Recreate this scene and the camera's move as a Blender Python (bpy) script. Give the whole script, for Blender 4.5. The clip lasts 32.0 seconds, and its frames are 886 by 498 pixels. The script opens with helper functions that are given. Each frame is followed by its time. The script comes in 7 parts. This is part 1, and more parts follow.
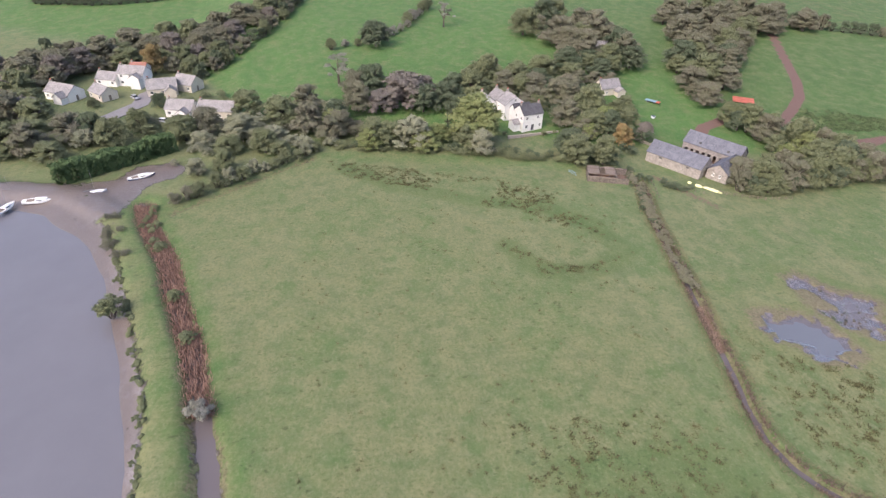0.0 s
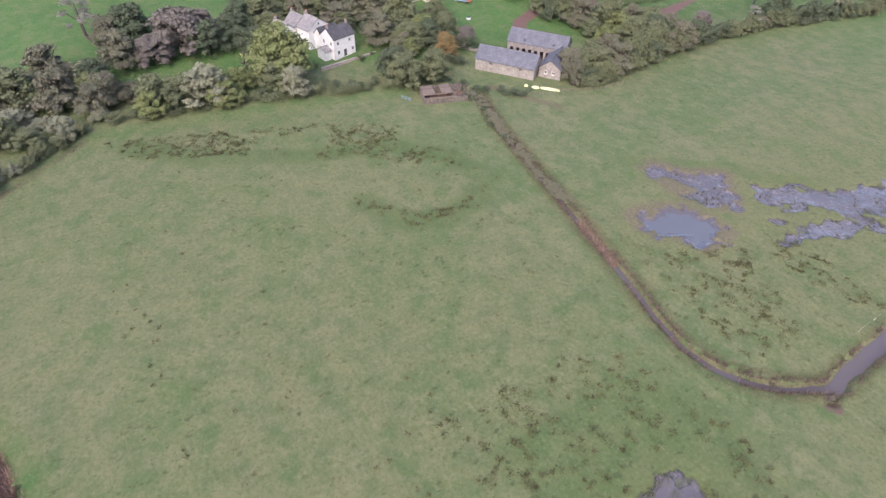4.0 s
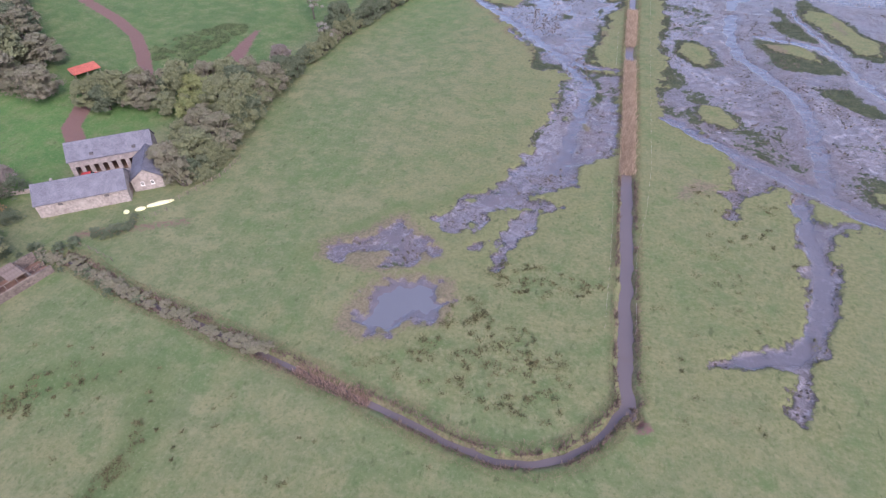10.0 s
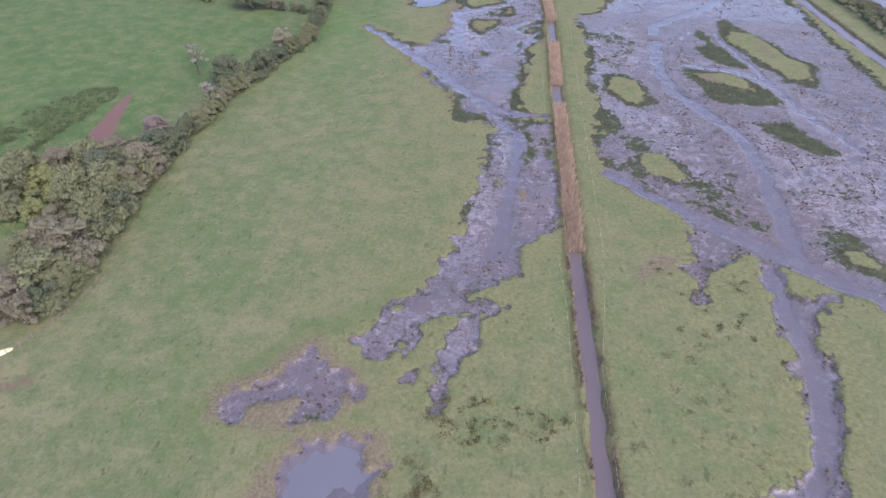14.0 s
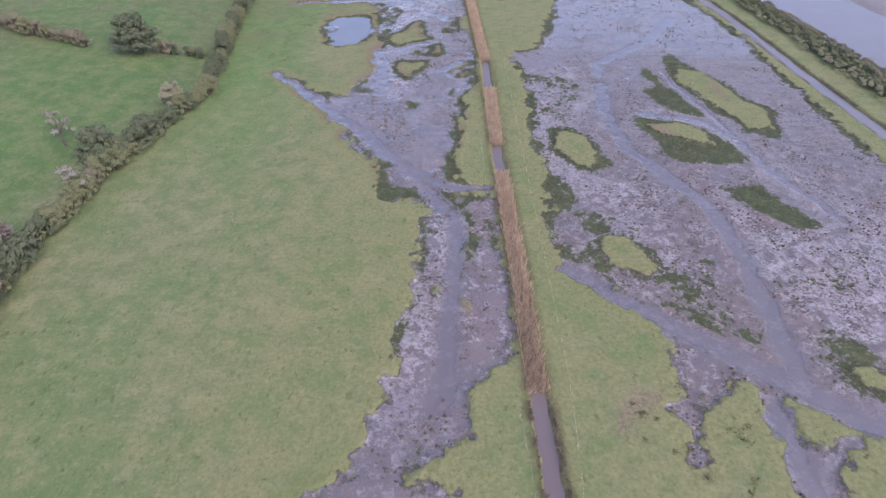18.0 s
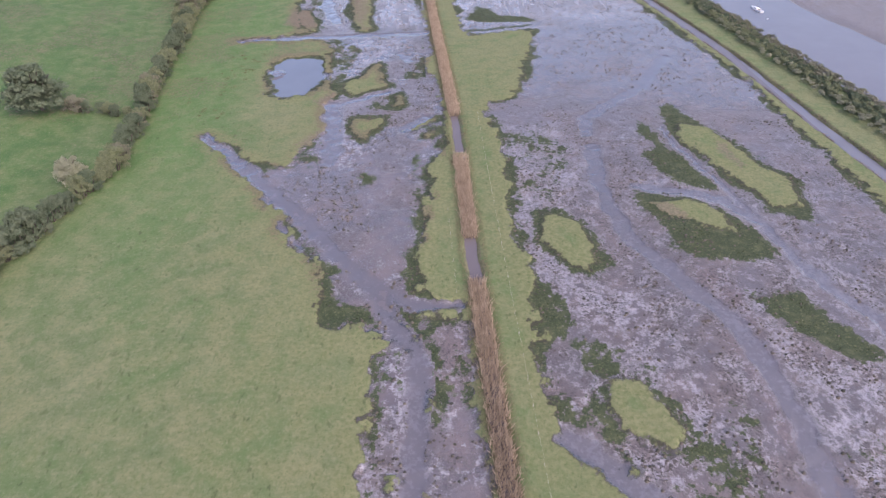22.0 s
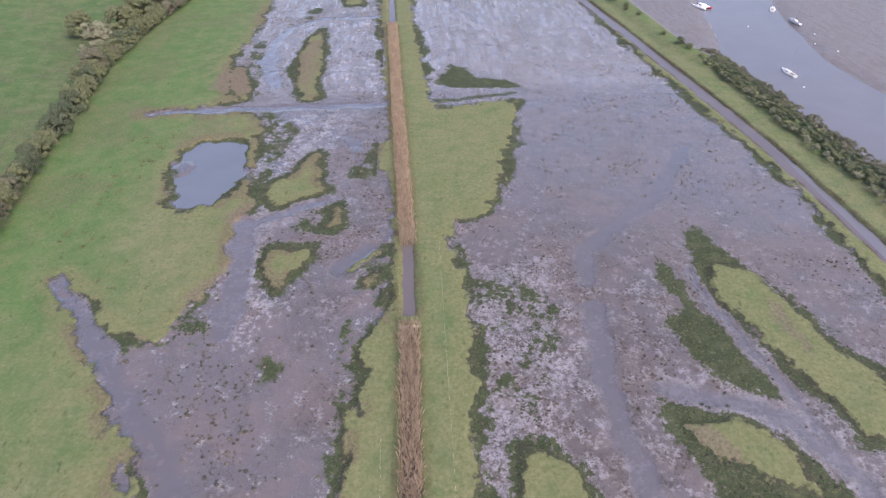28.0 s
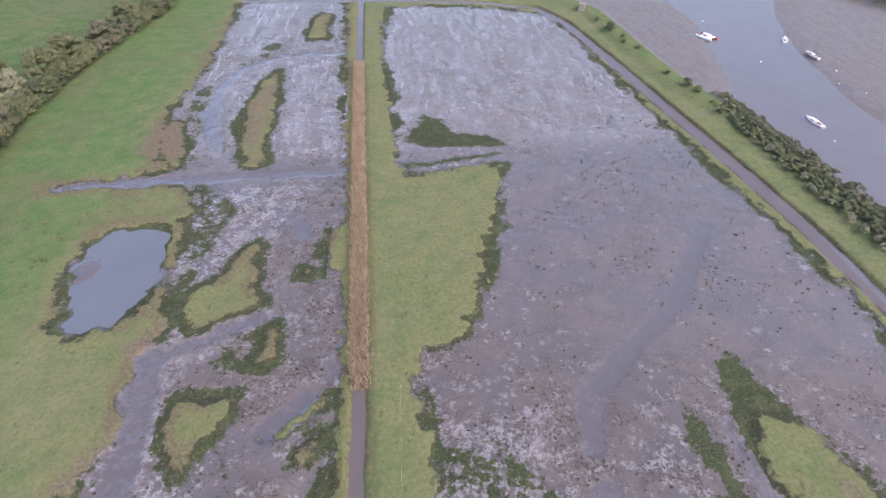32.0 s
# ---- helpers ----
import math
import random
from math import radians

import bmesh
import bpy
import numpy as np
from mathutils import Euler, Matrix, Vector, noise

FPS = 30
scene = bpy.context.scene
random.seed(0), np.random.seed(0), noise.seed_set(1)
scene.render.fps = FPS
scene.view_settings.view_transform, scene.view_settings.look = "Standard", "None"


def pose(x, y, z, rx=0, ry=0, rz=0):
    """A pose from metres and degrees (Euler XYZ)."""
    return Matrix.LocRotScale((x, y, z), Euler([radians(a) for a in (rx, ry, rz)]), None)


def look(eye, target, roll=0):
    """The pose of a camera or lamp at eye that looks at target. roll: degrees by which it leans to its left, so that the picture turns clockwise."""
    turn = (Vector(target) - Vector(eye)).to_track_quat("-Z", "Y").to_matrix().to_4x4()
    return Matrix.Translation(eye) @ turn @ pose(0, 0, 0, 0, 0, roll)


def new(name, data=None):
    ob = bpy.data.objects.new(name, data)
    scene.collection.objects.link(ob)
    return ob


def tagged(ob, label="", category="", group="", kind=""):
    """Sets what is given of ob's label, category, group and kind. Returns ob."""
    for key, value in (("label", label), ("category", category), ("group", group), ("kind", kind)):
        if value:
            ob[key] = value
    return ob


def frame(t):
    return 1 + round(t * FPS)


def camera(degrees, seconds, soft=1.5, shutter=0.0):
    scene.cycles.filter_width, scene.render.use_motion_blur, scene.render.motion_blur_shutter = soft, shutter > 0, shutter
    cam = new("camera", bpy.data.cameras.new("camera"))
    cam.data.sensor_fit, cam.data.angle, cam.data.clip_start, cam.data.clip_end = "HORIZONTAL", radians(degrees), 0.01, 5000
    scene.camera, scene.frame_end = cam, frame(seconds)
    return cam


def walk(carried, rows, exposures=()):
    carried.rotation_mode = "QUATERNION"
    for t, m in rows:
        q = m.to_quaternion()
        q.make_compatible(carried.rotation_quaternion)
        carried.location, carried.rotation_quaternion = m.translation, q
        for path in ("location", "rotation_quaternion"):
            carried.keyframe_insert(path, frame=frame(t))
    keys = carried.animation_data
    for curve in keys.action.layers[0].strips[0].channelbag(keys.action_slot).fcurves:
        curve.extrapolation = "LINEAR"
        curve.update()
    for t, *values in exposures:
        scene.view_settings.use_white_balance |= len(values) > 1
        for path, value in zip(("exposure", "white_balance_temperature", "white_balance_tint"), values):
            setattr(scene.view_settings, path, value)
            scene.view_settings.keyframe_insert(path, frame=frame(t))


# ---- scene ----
# ---- camera and walk ----
cam = camera(75.8, 32.0, soft=1.35)
PATH = [
    (0, (35.063, -225.826, 80.135), (33.44, -225.488, 79.016), 2.3),
    (0.5, (32.179, -226.848, 79.465), (30.593, -226.388, 78.336), 2.2),
    (1, (28.993, -226.804, 77.014), (27.458, -226.244, 75.861), 1.8),
    (1.5, (26.541, -226.801, 76.633), (25.086, -226.158, 75.422), 1.5),
    (2, (23.747, -227.077, 76.661), (22.389, -226.352, 75.383), 1.3),
    (2.5, (20.918, -226.885, 76.462), (19.63, -226.114, 75.141), 1.2),
    (4.5, (10.176, -223.329, 75.486), (8.955, -222.468, 74.156), 1.0),
    (5, (7.605, -221.866, 75.692), (6.462, -220.902, 74.364), 0.6),
    (5.5, (5.11, -220.608, 75.288), (4.044, -219.55, 73.967), 0.4),
    (6, (2.669, -218.639, 75.145), (1.68, -217.506, 73.828), -0.0),
    (6.5, (0.089, -216.927, 75.602), (-0.825, -215.734, 74.282), -0.2),
    (7, (-2.182, -214.843, 76.106), (-3.031, -213.605, 74.784), -0.4),
    (7.5, (-3.637, -212.184, 75.98), (-4.423, -210.903, 74.661), -0.9),
    (8, (-5.547, -209.566, 76.007), (-6.235, -208.228, 74.689), -1.3),
    (8.5, (-6.962, -206.738, 75.818), (-7.565, -205.358, 74.502), -1.7),
    (9, (-8.265, -203.875, 75.671), (-8.778, -202.458, 74.357), -2.0),
    (9.5, (-9.675, -201.024, 75.611), (-10.121, -199.583, 74.297), -2.1),
    (10, (-10.844, -197.708, 75.643), (-11.262, -196.259, 74.329), -2.0),
    (10.5, (-11.536, -194.409, 75.604), (-11.935, -192.952, 74.294), -2.1),
    (11, (-12.37, -190.829, 75.527), (-12.747, -189.364, 74.219), -2.0),
    (11.5, (-12.63, -187.537, 75.373), (-12.996, -186.064, 74.071), -2.3),
    (12, (-13.129, -183.523, 75.427), (-13.476, -182.044, 74.126), -2.2),
    (12.5, (-13.537, -179.831, 75.551), (-13.865, -178.346, 74.251), -2.1),
    (13, (-13.215, -176.306, 76.418), (-13.531, -174.819, 75.118), -2.5),
    (13.5, (-13.333, -172.465, 76.393), (-13.6, -170.967, 75.095), -2.7),
    (14, (-14.305, -167.915, 76.026), (-14.513, -166.407, 74.729), -2.5),
    (14.5, (-14.238, -164.317, 76.49), (-14.406, -162.804, 75.193), -2.6),
    (16.5, (-14.756, -146.777, 76.686), (-14.81, -145.255, 75.389), -1.7),
    (17, (-14.242, -142.233, 77.065), (-14.286, -140.711, 75.768), -1.8),
    (17.5, (-14.076, -137.928, 77.059), (-14.106, -136.404, 75.764), -1.6),
    (18, (-13.785, -133.303, 77.034), (-13.8, -131.778, 75.741), -1.4),
    (18.5, (-13.705, -128.877, 76.337), (-13.704, -127.346, 75.05), -1.2),
    (19, (-13.239, -124.125, 76.327), (-13.229, -122.591, 75.043), -1.4),
    (19.5, (-12.695, -119.616, 76.411), (-12.679, -118.08, 75.13), -1.5),
    (20, (-11.942, -114.616, 76.547), (-11.92, -113.08, 75.266), -1.6),
    (20.5, (-11.454, -109.775, 76.342), (-11.424, -108.239, 75.062), -1.6),
    (21, (-10.885, -104.912, 76.458), (-10.845, -103.378, 75.177), -1.6),
    (21.5, (-10.246, -100.307, 76.303), (-10.197, -98.771, 75.023), -1.4),
    (22, (-9.453, -95.214, 76.495), (-9.398, -93.68, 75.213), -1.2),
    (22.5, (-8.76, -90.688, 76.509), (-8.701, -89.154, 75.227), -1.1),
    (23, (-7.964, -85.839, 76.469), (-7.9, -84.304, 75.19), -1.0),
    (23.5, (-6.2, -80.867, 76.349), (-6.14, -79.331, 75.07), -1.0),
    (24, (-5.055, -75.85, 76.138), (-4.994, -74.312, 74.86), -0.9),
    (24.5, (-3.755, -71.487, 75.99), (-3.697, -69.945, 74.717), -0.9),
    (25, (-2.824, -66.69, 76.13), (-2.763, -65.148, 74.858), -0.7),
    (25.5, (-1.887, -62.255, 76.101), (-1.824, -60.711, 74.83), -0.6),
    (27.5, (1.405, -43.144, 76.849), (1.487, -41.602, 75.577), -0.2),
    (28, (2.308, -38.251, 76.991), (2.396, -36.71, 75.719), -0.2),
    (28.5, (3.132, -33.942, 77.065), (3.224, -32.4, 75.795), -0.1),
    (29, (4.148, -29.119, 76.891), (4.245, -27.574, 75.624), -0.2),
    (29.5, (4.912, -24.601, 77.22), (5.014, -23.057, 75.953), -0.2),
    (30, (5.846, -19.438, 76.784), (5.952, -17.892, 75.52), -0.2),
    (30.5, (6.619, -15.291, 76.582), (6.73, -13.742, 75.321), -0.1),
    (31, (7.635, -10.633, 76.536), (7.75, -9.084, 75.276), -0.3),
    (31.5, (8.595, -6.37, 76.71), (8.71, -4.821, 75.45), -0.4),
    (32, (9.381, -1.805, 76.744), (9.504, -0.257, 75.483), -0.3),
]
EXPOSURES = [(0, 1.08, 6550, 17), (5, 1.02, 6150, 23), (9, 1.02, 5950, 29), (18, 1.02, 6110, 27), (24, 1.02, 6330, 24), (32, 1.0, 6430, 20)]
walk(cam, [(t, look(eye, target, roll)) for t, eye, target, roll in PATH], EXPOSURES)

# ---- world, sun ----
world = bpy.data.worlds.new("overcast_sky")
scene.world = world
world.use_nodes = True
wn = world.node_tree.nodes
SUN_TURN = 142
sky = wn.new("ShaderNodeTexSky")
sky.sky_type, sky.sun_disc = "NISHITA", False
sky.sun_elevation, sky.sun_rotation = radians(42), radians(SUN_TURN)
sky.air_density, sky.dust_density, sky.ozone_density = 1.0, 4.0, 1.0
wn["Background"].inputs["Strength"].default_value = 0.15
world.node_tree.links.new(sky.outputs[0], wn["Background"].inputs["Color"])
sun_data = bpy.data.lights.new("sun", "SUN")
sun_data.energy, sun_data.angle, sun_data.color = 0.45, radians(60), (1.0, 0.96, 0.9)
sun = new("sun", sun_data)
sun.matrix_world = look((0, 0, 100), (-math.sin(radians(SUN_TURN)) * 100, -math.cos(radians(SUN_TURN)) * 100, 100 - 100 * math.tan(radians(42))))


# ---- materials ----
class Nodes:
    """A small helper round one material's node tree."""

    def __init__(self, name):
        self.mat = bpy.data.materials.new(name)
        self.mat.use_nodes = True
        self.tree = self.mat.node_tree
        self.bsdf = self.tree.nodes["Principled BSDF"]

    def add(self, kind, **values):
        node = self.tree.nodes.new("ShaderNode" + kind)
        for key, value in values.items():
            node.inputs[key].default_value = value
        return node

    def link(self, a, b):
        self.tree.links.new(a, b)

    def put(self, socket, value):
        if isinstance(value, bpy.types.NodeSocket):
            self.link(value, socket)
        else:
            socket.default_value = value

    def coords(self):
        return self.add("NewGeometry").outputs["Position"]

    def local(self):
        return self.add("TexCoord").outputs["Object"]

    def noise(self, where, scale, detail=4.0, rough=0.6, stretch=None):
        if stretch:
            m = self.add("Mapping")
            m.inputs["Scale"].default_value = stretch
            self.link(where, m.inputs["Vector"])
            where = m.outputs[0]
        n = self.add("TexNoise", Scale=scale, Detail=detail, Roughness=rough)
        self.link(where, n.inputs["Vector"])
        return n.outputs["Fac"]

    def math(self, op, a, b=0.0, c=0.0):
        n = self.add("Math")
        n.operation = op
        for socket, value in zip(n.inputs, (a, b, c)):
            self.put(socket, value)
        return n.outputs[0]

    def step(self, value, low, high, out_low=0.0, out_high=1.0):
        n = self.add("MapRange")
        n.interpolation_type = "SMOOTHSTEP"
        for key, v in (("Value", value), ("From Min", low), ("From Max", high), ("To Min", out_low), ("To Max", out_high)):
            self.put(n.inputs[key], v)
        return n.outputs[0]

    def mix(self, fac, a, b):
        n = self.add("MixRGB")
        for key, v in (("Fac", fac), ("Color1", a), ("Color2", b)):
            self.put(n.inputs[key], (*v, 1) if isinstance(v, tuple) else v)
        return n.outputs[0]

    def attr(self, name):
        n = self.add("Attribute")
        n.attribute_name = name
        return n.outputs["Fac"]

    def bump(self, height, strength=0.5, distance=0.1):
        n = self.add("Bump", Strength=strength, Distance=distance)
        self.link(height, n.inputs["Height"])
        self.link(n.outputs[0], self.bsdf.inputs["Normal"])

    def finish(self, color, rough=0.8, metal=0.0, spec=0.5):
        self.put(self.bsdf.inputs["Base Color"], (*color, 1) if isinstance(color, tuple) else color)
        self.put(self.bsdf.inputs["Roughness"], rough)
        self.put(self.bsdf.inputs["Metallic"], metal)
        self.bsdf.inputs["Specular IOR Level"].default_value = spec
        return self.mat

    def leafy(self, color, lift=0.7):
        """Leaf blades, shaded as part of a sunlit mass rather than each by its own tilt."""
        self.finish(color, 0.8, 0.0, 0.2)
        own, up = self.add("NewGeometry").outputs["Normal"], self.add("VectorMath")
        up.operation = "MULTIPLY_ADD"
        self.link(own, up.inputs[0])
        up.inputs[1].default_value, up.inputs[2].default_value = (1 - lift,) * 3, (0, 0, lift)
        unit = self.add("VectorMath")
        unit.operation = "NORMALIZE"
        self.link(up.outputs[0], unit.inputs[0])
        self.link(unit.outputs[0], self.bsdf.inputs["Normal"])
        return self.mat


def ground_material():
    n = Nodes("marsh_ground")
    p = n.coords()
    big, mid, small, fine = n.noise(p, 0.035), n.noise(p, 0.22, 5), n.noise(p, 1.1, 5), n.noise(p, 5.0, 4)

    def around(value, gain):
        return n.math("MULTIPLY", n.math("SUBTRACT", value, 0.5), gain)

    # pasture
    blade = n.noise(p, 1.7, 6, 0.75)
    sward = n.noise(p, 0.55, 5, 0.65)
    fleck = n.noise(p, 0.75, 4, 0.6, (1.0, 0.55, 1.0))
    blotch = n.noise(p, 0.11, 5, 0.62)
    grass = n.mix(n.step(mid, 0.35, 0.68), (0.105, 0.141, 0.056), (0.172, 0.190, 0.088))
    grass = n.mix(n.step(n.noise(p, 0.014, 4, 0.6, (1.0, 0.6, 1.0)), 0.42, 0.60, 0.0, 0.3), grass, (0.190, 0.195, 0.098))
    grass = n.mix(n.step(big, 0.42, 0.62, 0.0, 0.7), grass, (0.090, 0.146, 0.048))
    grass = n.mix(n.step(blotch, 0.52, 0.70, 0.0, 0.6), grass, (0.225, 0.229, 0.120))
    grass = n.mix(n.step(blotch, 0.32, 0.46, 0.6, 0.0), grass, (0.078, 0.140, 0.040))
    grass = n.mix(n.step(sward, 0.48, 0.72, 0.0, 0.4), grass, (0.217, 0.221, 0.119))
    grass = n.mix(n.step(sward, 0.30, 0.46, 0.4, 0.0), grass, (0.068, 0.125, 0.033))
    lush = n.mix(n.step(small, 0.3, 0.7), (0.055, 0.150, 0.027), (0.083, 0.170, 0.040))
    lush = n.mix(n.step(mid, 0.4, 0.75, 0.0, 0.6), lush, (0.096, 0.155, 0.047))
    lush = n.mix(n.step(blotch, 0.35, 0.60, 0.5, 0.0), lush, (0.047, 0.118, 0.026))
    lush = n.mix(n.math("MULTIPLY", n.attr("deep"), 0.45), lush, n.mix(n.step(mid, 0.35, 0.65), (0.050, 0.088, 0.024), (0.082, 0.114, 0.038)))
    grass = n.mix(n.attr("lush"), grass, lush)
    olive = n.mix(n.step(small, 0.3, 0.7), (0.128, 0.142, 0.054), (0.192, 0.198, 0.088))
    grass = n.mix(n.step(n.math("ADD", n.attr("olive"), around(mid, 1.2)), 0.2, 0.8, 0.0, 0.8), grass, olive)
    grass = n.mix(n.step(n.math("ADD", n.attr("damp"), around(sward, 1.6)), 0.3, 1.0, 0.0, 0.55), grass, (0.069, 0.121, 0.031))
    grass = n.mix(n.step(blade, 0.52, 0.68, 0.0, 0.4), grass, (0.245, 0.248, 0.138))
    grass = n.mix(n.step(blade, 0.36, 0.46, 0.5, 0.0), grass, (0.055, 0.090, 0.026))
    grass = n.mix(n.math("MULTIPLY", n.step(fleck, 0.33, 0.40, 0.7, 0.0), n.step(big, 0.35, 0.6, 0.4, 1.0)), grass, (0.058, 0.085, 0.028))
    thatch = n.mix(n.step(blade, 0.35, 0.65), (0.084, 0.064, 0.037), (0.187, 0.154, 0.091))
    grass = n.mix(n.step(n.math("ADD", n.attr("thatch"), around(small, 1.8)), 0.45, 0.85, 0.0, 0.65), grass, thatch)
    dead = n.mix(n.step(blade, 0.38, 0.62), (0.110, 0.075, 0.060), (0.215, 0.165, 0.125))
    stained = n.math("ADD", n.attr("stain"), around(small, 1.6))
    grass = n.mix(n.step(stained, 0.4, 1.0, 0.0, 0.6), grass, dead)
    soil = n.mix(fine, (0.120, 0.068, 0.055), (0.205, 0.125, 0.105))
    grass = n.mix(n.step(n.math("ADD", n.attr("soil"), around(small, 0.8)), 0.35, 0.65), grass, soil)
    # mud: dun slime, violet wet film, broken pale plates with sky sheen put into their colour
    drift = n.noise(p, 0.075, 4, 0.6)
    patch = n.noise(p, 0.16, 4, 0.6)
    plate = n.noise(p, 0.38, 6, 0.66)
    lay = n.noise(p, 0.6, 8, 0.74)
    rows = n.noise(p, 0.55, 7, 0.72, (1.0, 0.14, 1.0))
    lump = n.noise(p, 1.35, 5, 0.68)
    speck = n.noise(p, 2.1, 4, 0.6)
    calm, row, pale = n.attr("wet"), n.attr("furrow_sheen"), n.attr("pale")
    rim = n.step(n.attr("mud"), 0.8, 5.5, 1.0, 0.0)
    mud = n.mix(n.step(drift, 0.40, 0.60), (0.158, 0.120, 0.104), (0.124, 0.105, 0.102))
    mud = n.mix(n.step(plate, 0.36, 0.50, 0.7, 0.0), mud, (0.105, 0.080, 0.066))
    mud = n.mix(n.step(lay, 0.37, 0.47, 0.6, 0.0), mud, (0.068, 0.056, 0.046))
    mud = n.mix(n.step(stained, 0.3, 0.9, 0.0, 0.45), mud, n.mix(n.step(lump, 0.38, 0.62), (0.125, 0.080, 0.070), (0.225, 0.160, 0.140)))
    film = n.math("ADD", n.math("ADD", around(plate, 1.15), around(patch, 0.5)), n.math("ADD", n.math("MULTIPLY", around(lump, 1.1), n.math("SUBTRACT", 1.0, row)), n.math("MULTIPLY", around(rows, 2.3), row)))
    film = n.math("ADD", n.math("ADD", film, n.math("MULTIPLY", pale, 0.13)), n.math("MULTIPLY", rim, 0.07))
    film = n.math("ADD", film, n.math("ADD", n.math("MULTIPLY", row, 0.05), 0.03))
    film = n.math("SUBTRACT", film, n.math("MULTIPLY", calm, n.step(pale, 0.2, 0.8, 0.13, 0.06)))
    sheen_plate = n.step(film, 0.04, 0.26)
    smooth = n.step(n.math("ADD", n.attr("chan"), around(lay, 2.4)), -1.3, 0.9)
    still = n.mix(n.step(n.math("ADD", drift, around(patch, 0.6)), 0.40, 0.60), (0.178, 0.141, 0.126), (0.146, 0.127, 0.122))
    still = n.mix(n.step(plate, 0.35, 0.5, 0.45, 0.0), still, (0.148, 0.128, 0.124))
    # northern flats lightened: sky sheen at a low angle put into the mud colour
    still = n.mix(n.math("MULTIPLY", row, 0.75), still, (0.270, 0.238, 0.228))
    mud = n.mix(n.math("MULTIPLY", row, 0.6), mud, (0.235, 0.198, 0.182))
    mud = n.mix(n.math("MULTIPLY", calm, 0.85), mud, still)
    # the plates' pale colour carries the wet sheen of the sky
    mud = n.mix(n.math("MULTIPLY", sheen_plate, 0.92), mud, n.mix(n.step(lump, 0.38, 0.60), (0.225, 0.198, 0.194), (0.375, 0.342, 0.340)))
    mud = n.mix(n.math("MULTIPLY", smooth, 0.85), mud, (0.120, 0.104, 0.103))
    wet = n.math("MAXIMUM", n.math("MULTIPLY", smooth, 0.8), n.math("MULTIPLY", calm, 0.95))
    wet = n.math("MAXIMUM", wet, n.math("MULTIPLY", sheen_plate, 0.95))
    wet = n.math("MAXIMUM", wet, 0.55)
    loose = n.step(n.math("ADD", patch, around(drift, -0.5)), 0.42, 0.60)
    dots = n.math("MULTIPLY", n.step(speck, 0.44, 0.475, 1.0, 0.0), n.math("SUBTRACT", n.math("MAXIMUM", loose, n.math("MULTIPLY", rim, 0.8)), n.math("MULTIPLY", calm, 0.6)))
    dots = n.math("MULTIPLY", n.math("MAXIMUM", dots, 0.0), n.math("SUBTRACT", 1.0, n.math("MULTIPLY", smooth, 0.85)))
    # fine dark specks, and shade between lumps, both put into the mud colour
    grit = n.noise(p, 3.0, 4, 0.62)
    shade_specks = n.math("MULTIPLY", n.step(grit, 0.40, 0.46, 1.0, 0.0), n.step(n.math("ADD", plate, around(patch, 0.5)), 0.36, 0.58, 0.25, 1.0))
    shade_specks = n.math("MULTIPLY", shade_specks, n.math("MULTIPLY", n.math("SUBTRACT", 1.0, n.math("MULTIPLY", smooth, 0.9)), n.math("SUBTRACT", 1.0, n.math("MULTIPLY", calm, 0.55))))
    mud = n.mix(n.math("MULTIPLY", shade_specks, 0.75), mud, n.mix(fine, (0.050, 0.042, 0.034), (0.088, 0.070, 0.058)))
    mud = n.mix(n.math("MULTIPLY", dots, 0.9), mud, n.mix(fine, (0.030, 0.027, 0.017), (0.066, 0.051, 0.038)))
    wet = n.math("MULTIPLY", wet, n.math("SUBTRACT", 1.0, n.math("MAXIMUM", n.math("MAXIMUM", dots, n.math("MULTIPLY", shade_specks, 0.8)), n.math("MULTIPLY", n.attr("shore"), 0.6))))
    shore = n.attr("shore")
    sand = n.mix(mid, (0.185, 0.146, 0.126), (0.140, 0.113, 0.100))
    sand = n.mix(n.step(film, 0.02, 0.18, 0.0, 0.4), sand, (0.20, 0.178, 0.174))
    mud = n.mix(n.math("MULTIPLY", shore, n.math("SUBTRACT", 1.0, n.math("MULTIPLY", smooth, 0.85))), mud, sand)
    weed = n.mix(n.step(fine, 0.35, 0.65), (0.020, 0.032, 0.010), (0.052, 0.070, 0.022))
    weed = n.mix(n.step(plate, 0.48, 0.64, 0.0, 0.7), weed, (0.076, 0.088, 0.036))
    weed = n.mix(n.step(speck, 0.57, 0.61, 0.0, 0.5), weed, (0.135, 0.145, 0.066))
    weedy = n.step(n.math("ADD", n.attr("weed"), around(n.noise(p, 0.9, 6, 0.68), 7.0)), -0.25, 0.35)
    mud = n.mix(weedy, mud, weed)
    # border of turf and mud
    edge = n.math("ADD", n.attr("mud"), n.math("ADD", around(n.noise(p, 0.95, 6, 0.7), 3.0), around(n.noise(p, 0.33, 5, 0.6), 4.5)))
    muddy = n.step(edge, -0.1, 0.1)
    color = n.mix(muddy, grass, mud)
    peat = n.math("MULTIPLY", n.step(edge, -0.5, -0.08), n.step(edge, 0.15, 0.75, 1.0, 0.0))
    peat = n.math("MULTIPLY", peat, n.step(plate, 0.42, 0.58, 1.0, 0.45))
    peat = n.math("MULTIPLY", peat, n.step(n.attr("stain"), 0.1, 0.7, 1.0, 0.15))
    color = n.mix(n.math("MULTIPLY", peat, 0.85), color, (0.038, 0.034, 0.020))
    dull = n.step(wet, 0.0, 1.0, 0.55, 0.10)
    dull = n.math("MAXIMUM", dull, n.math("MULTIPLY", weedy, 0.8))
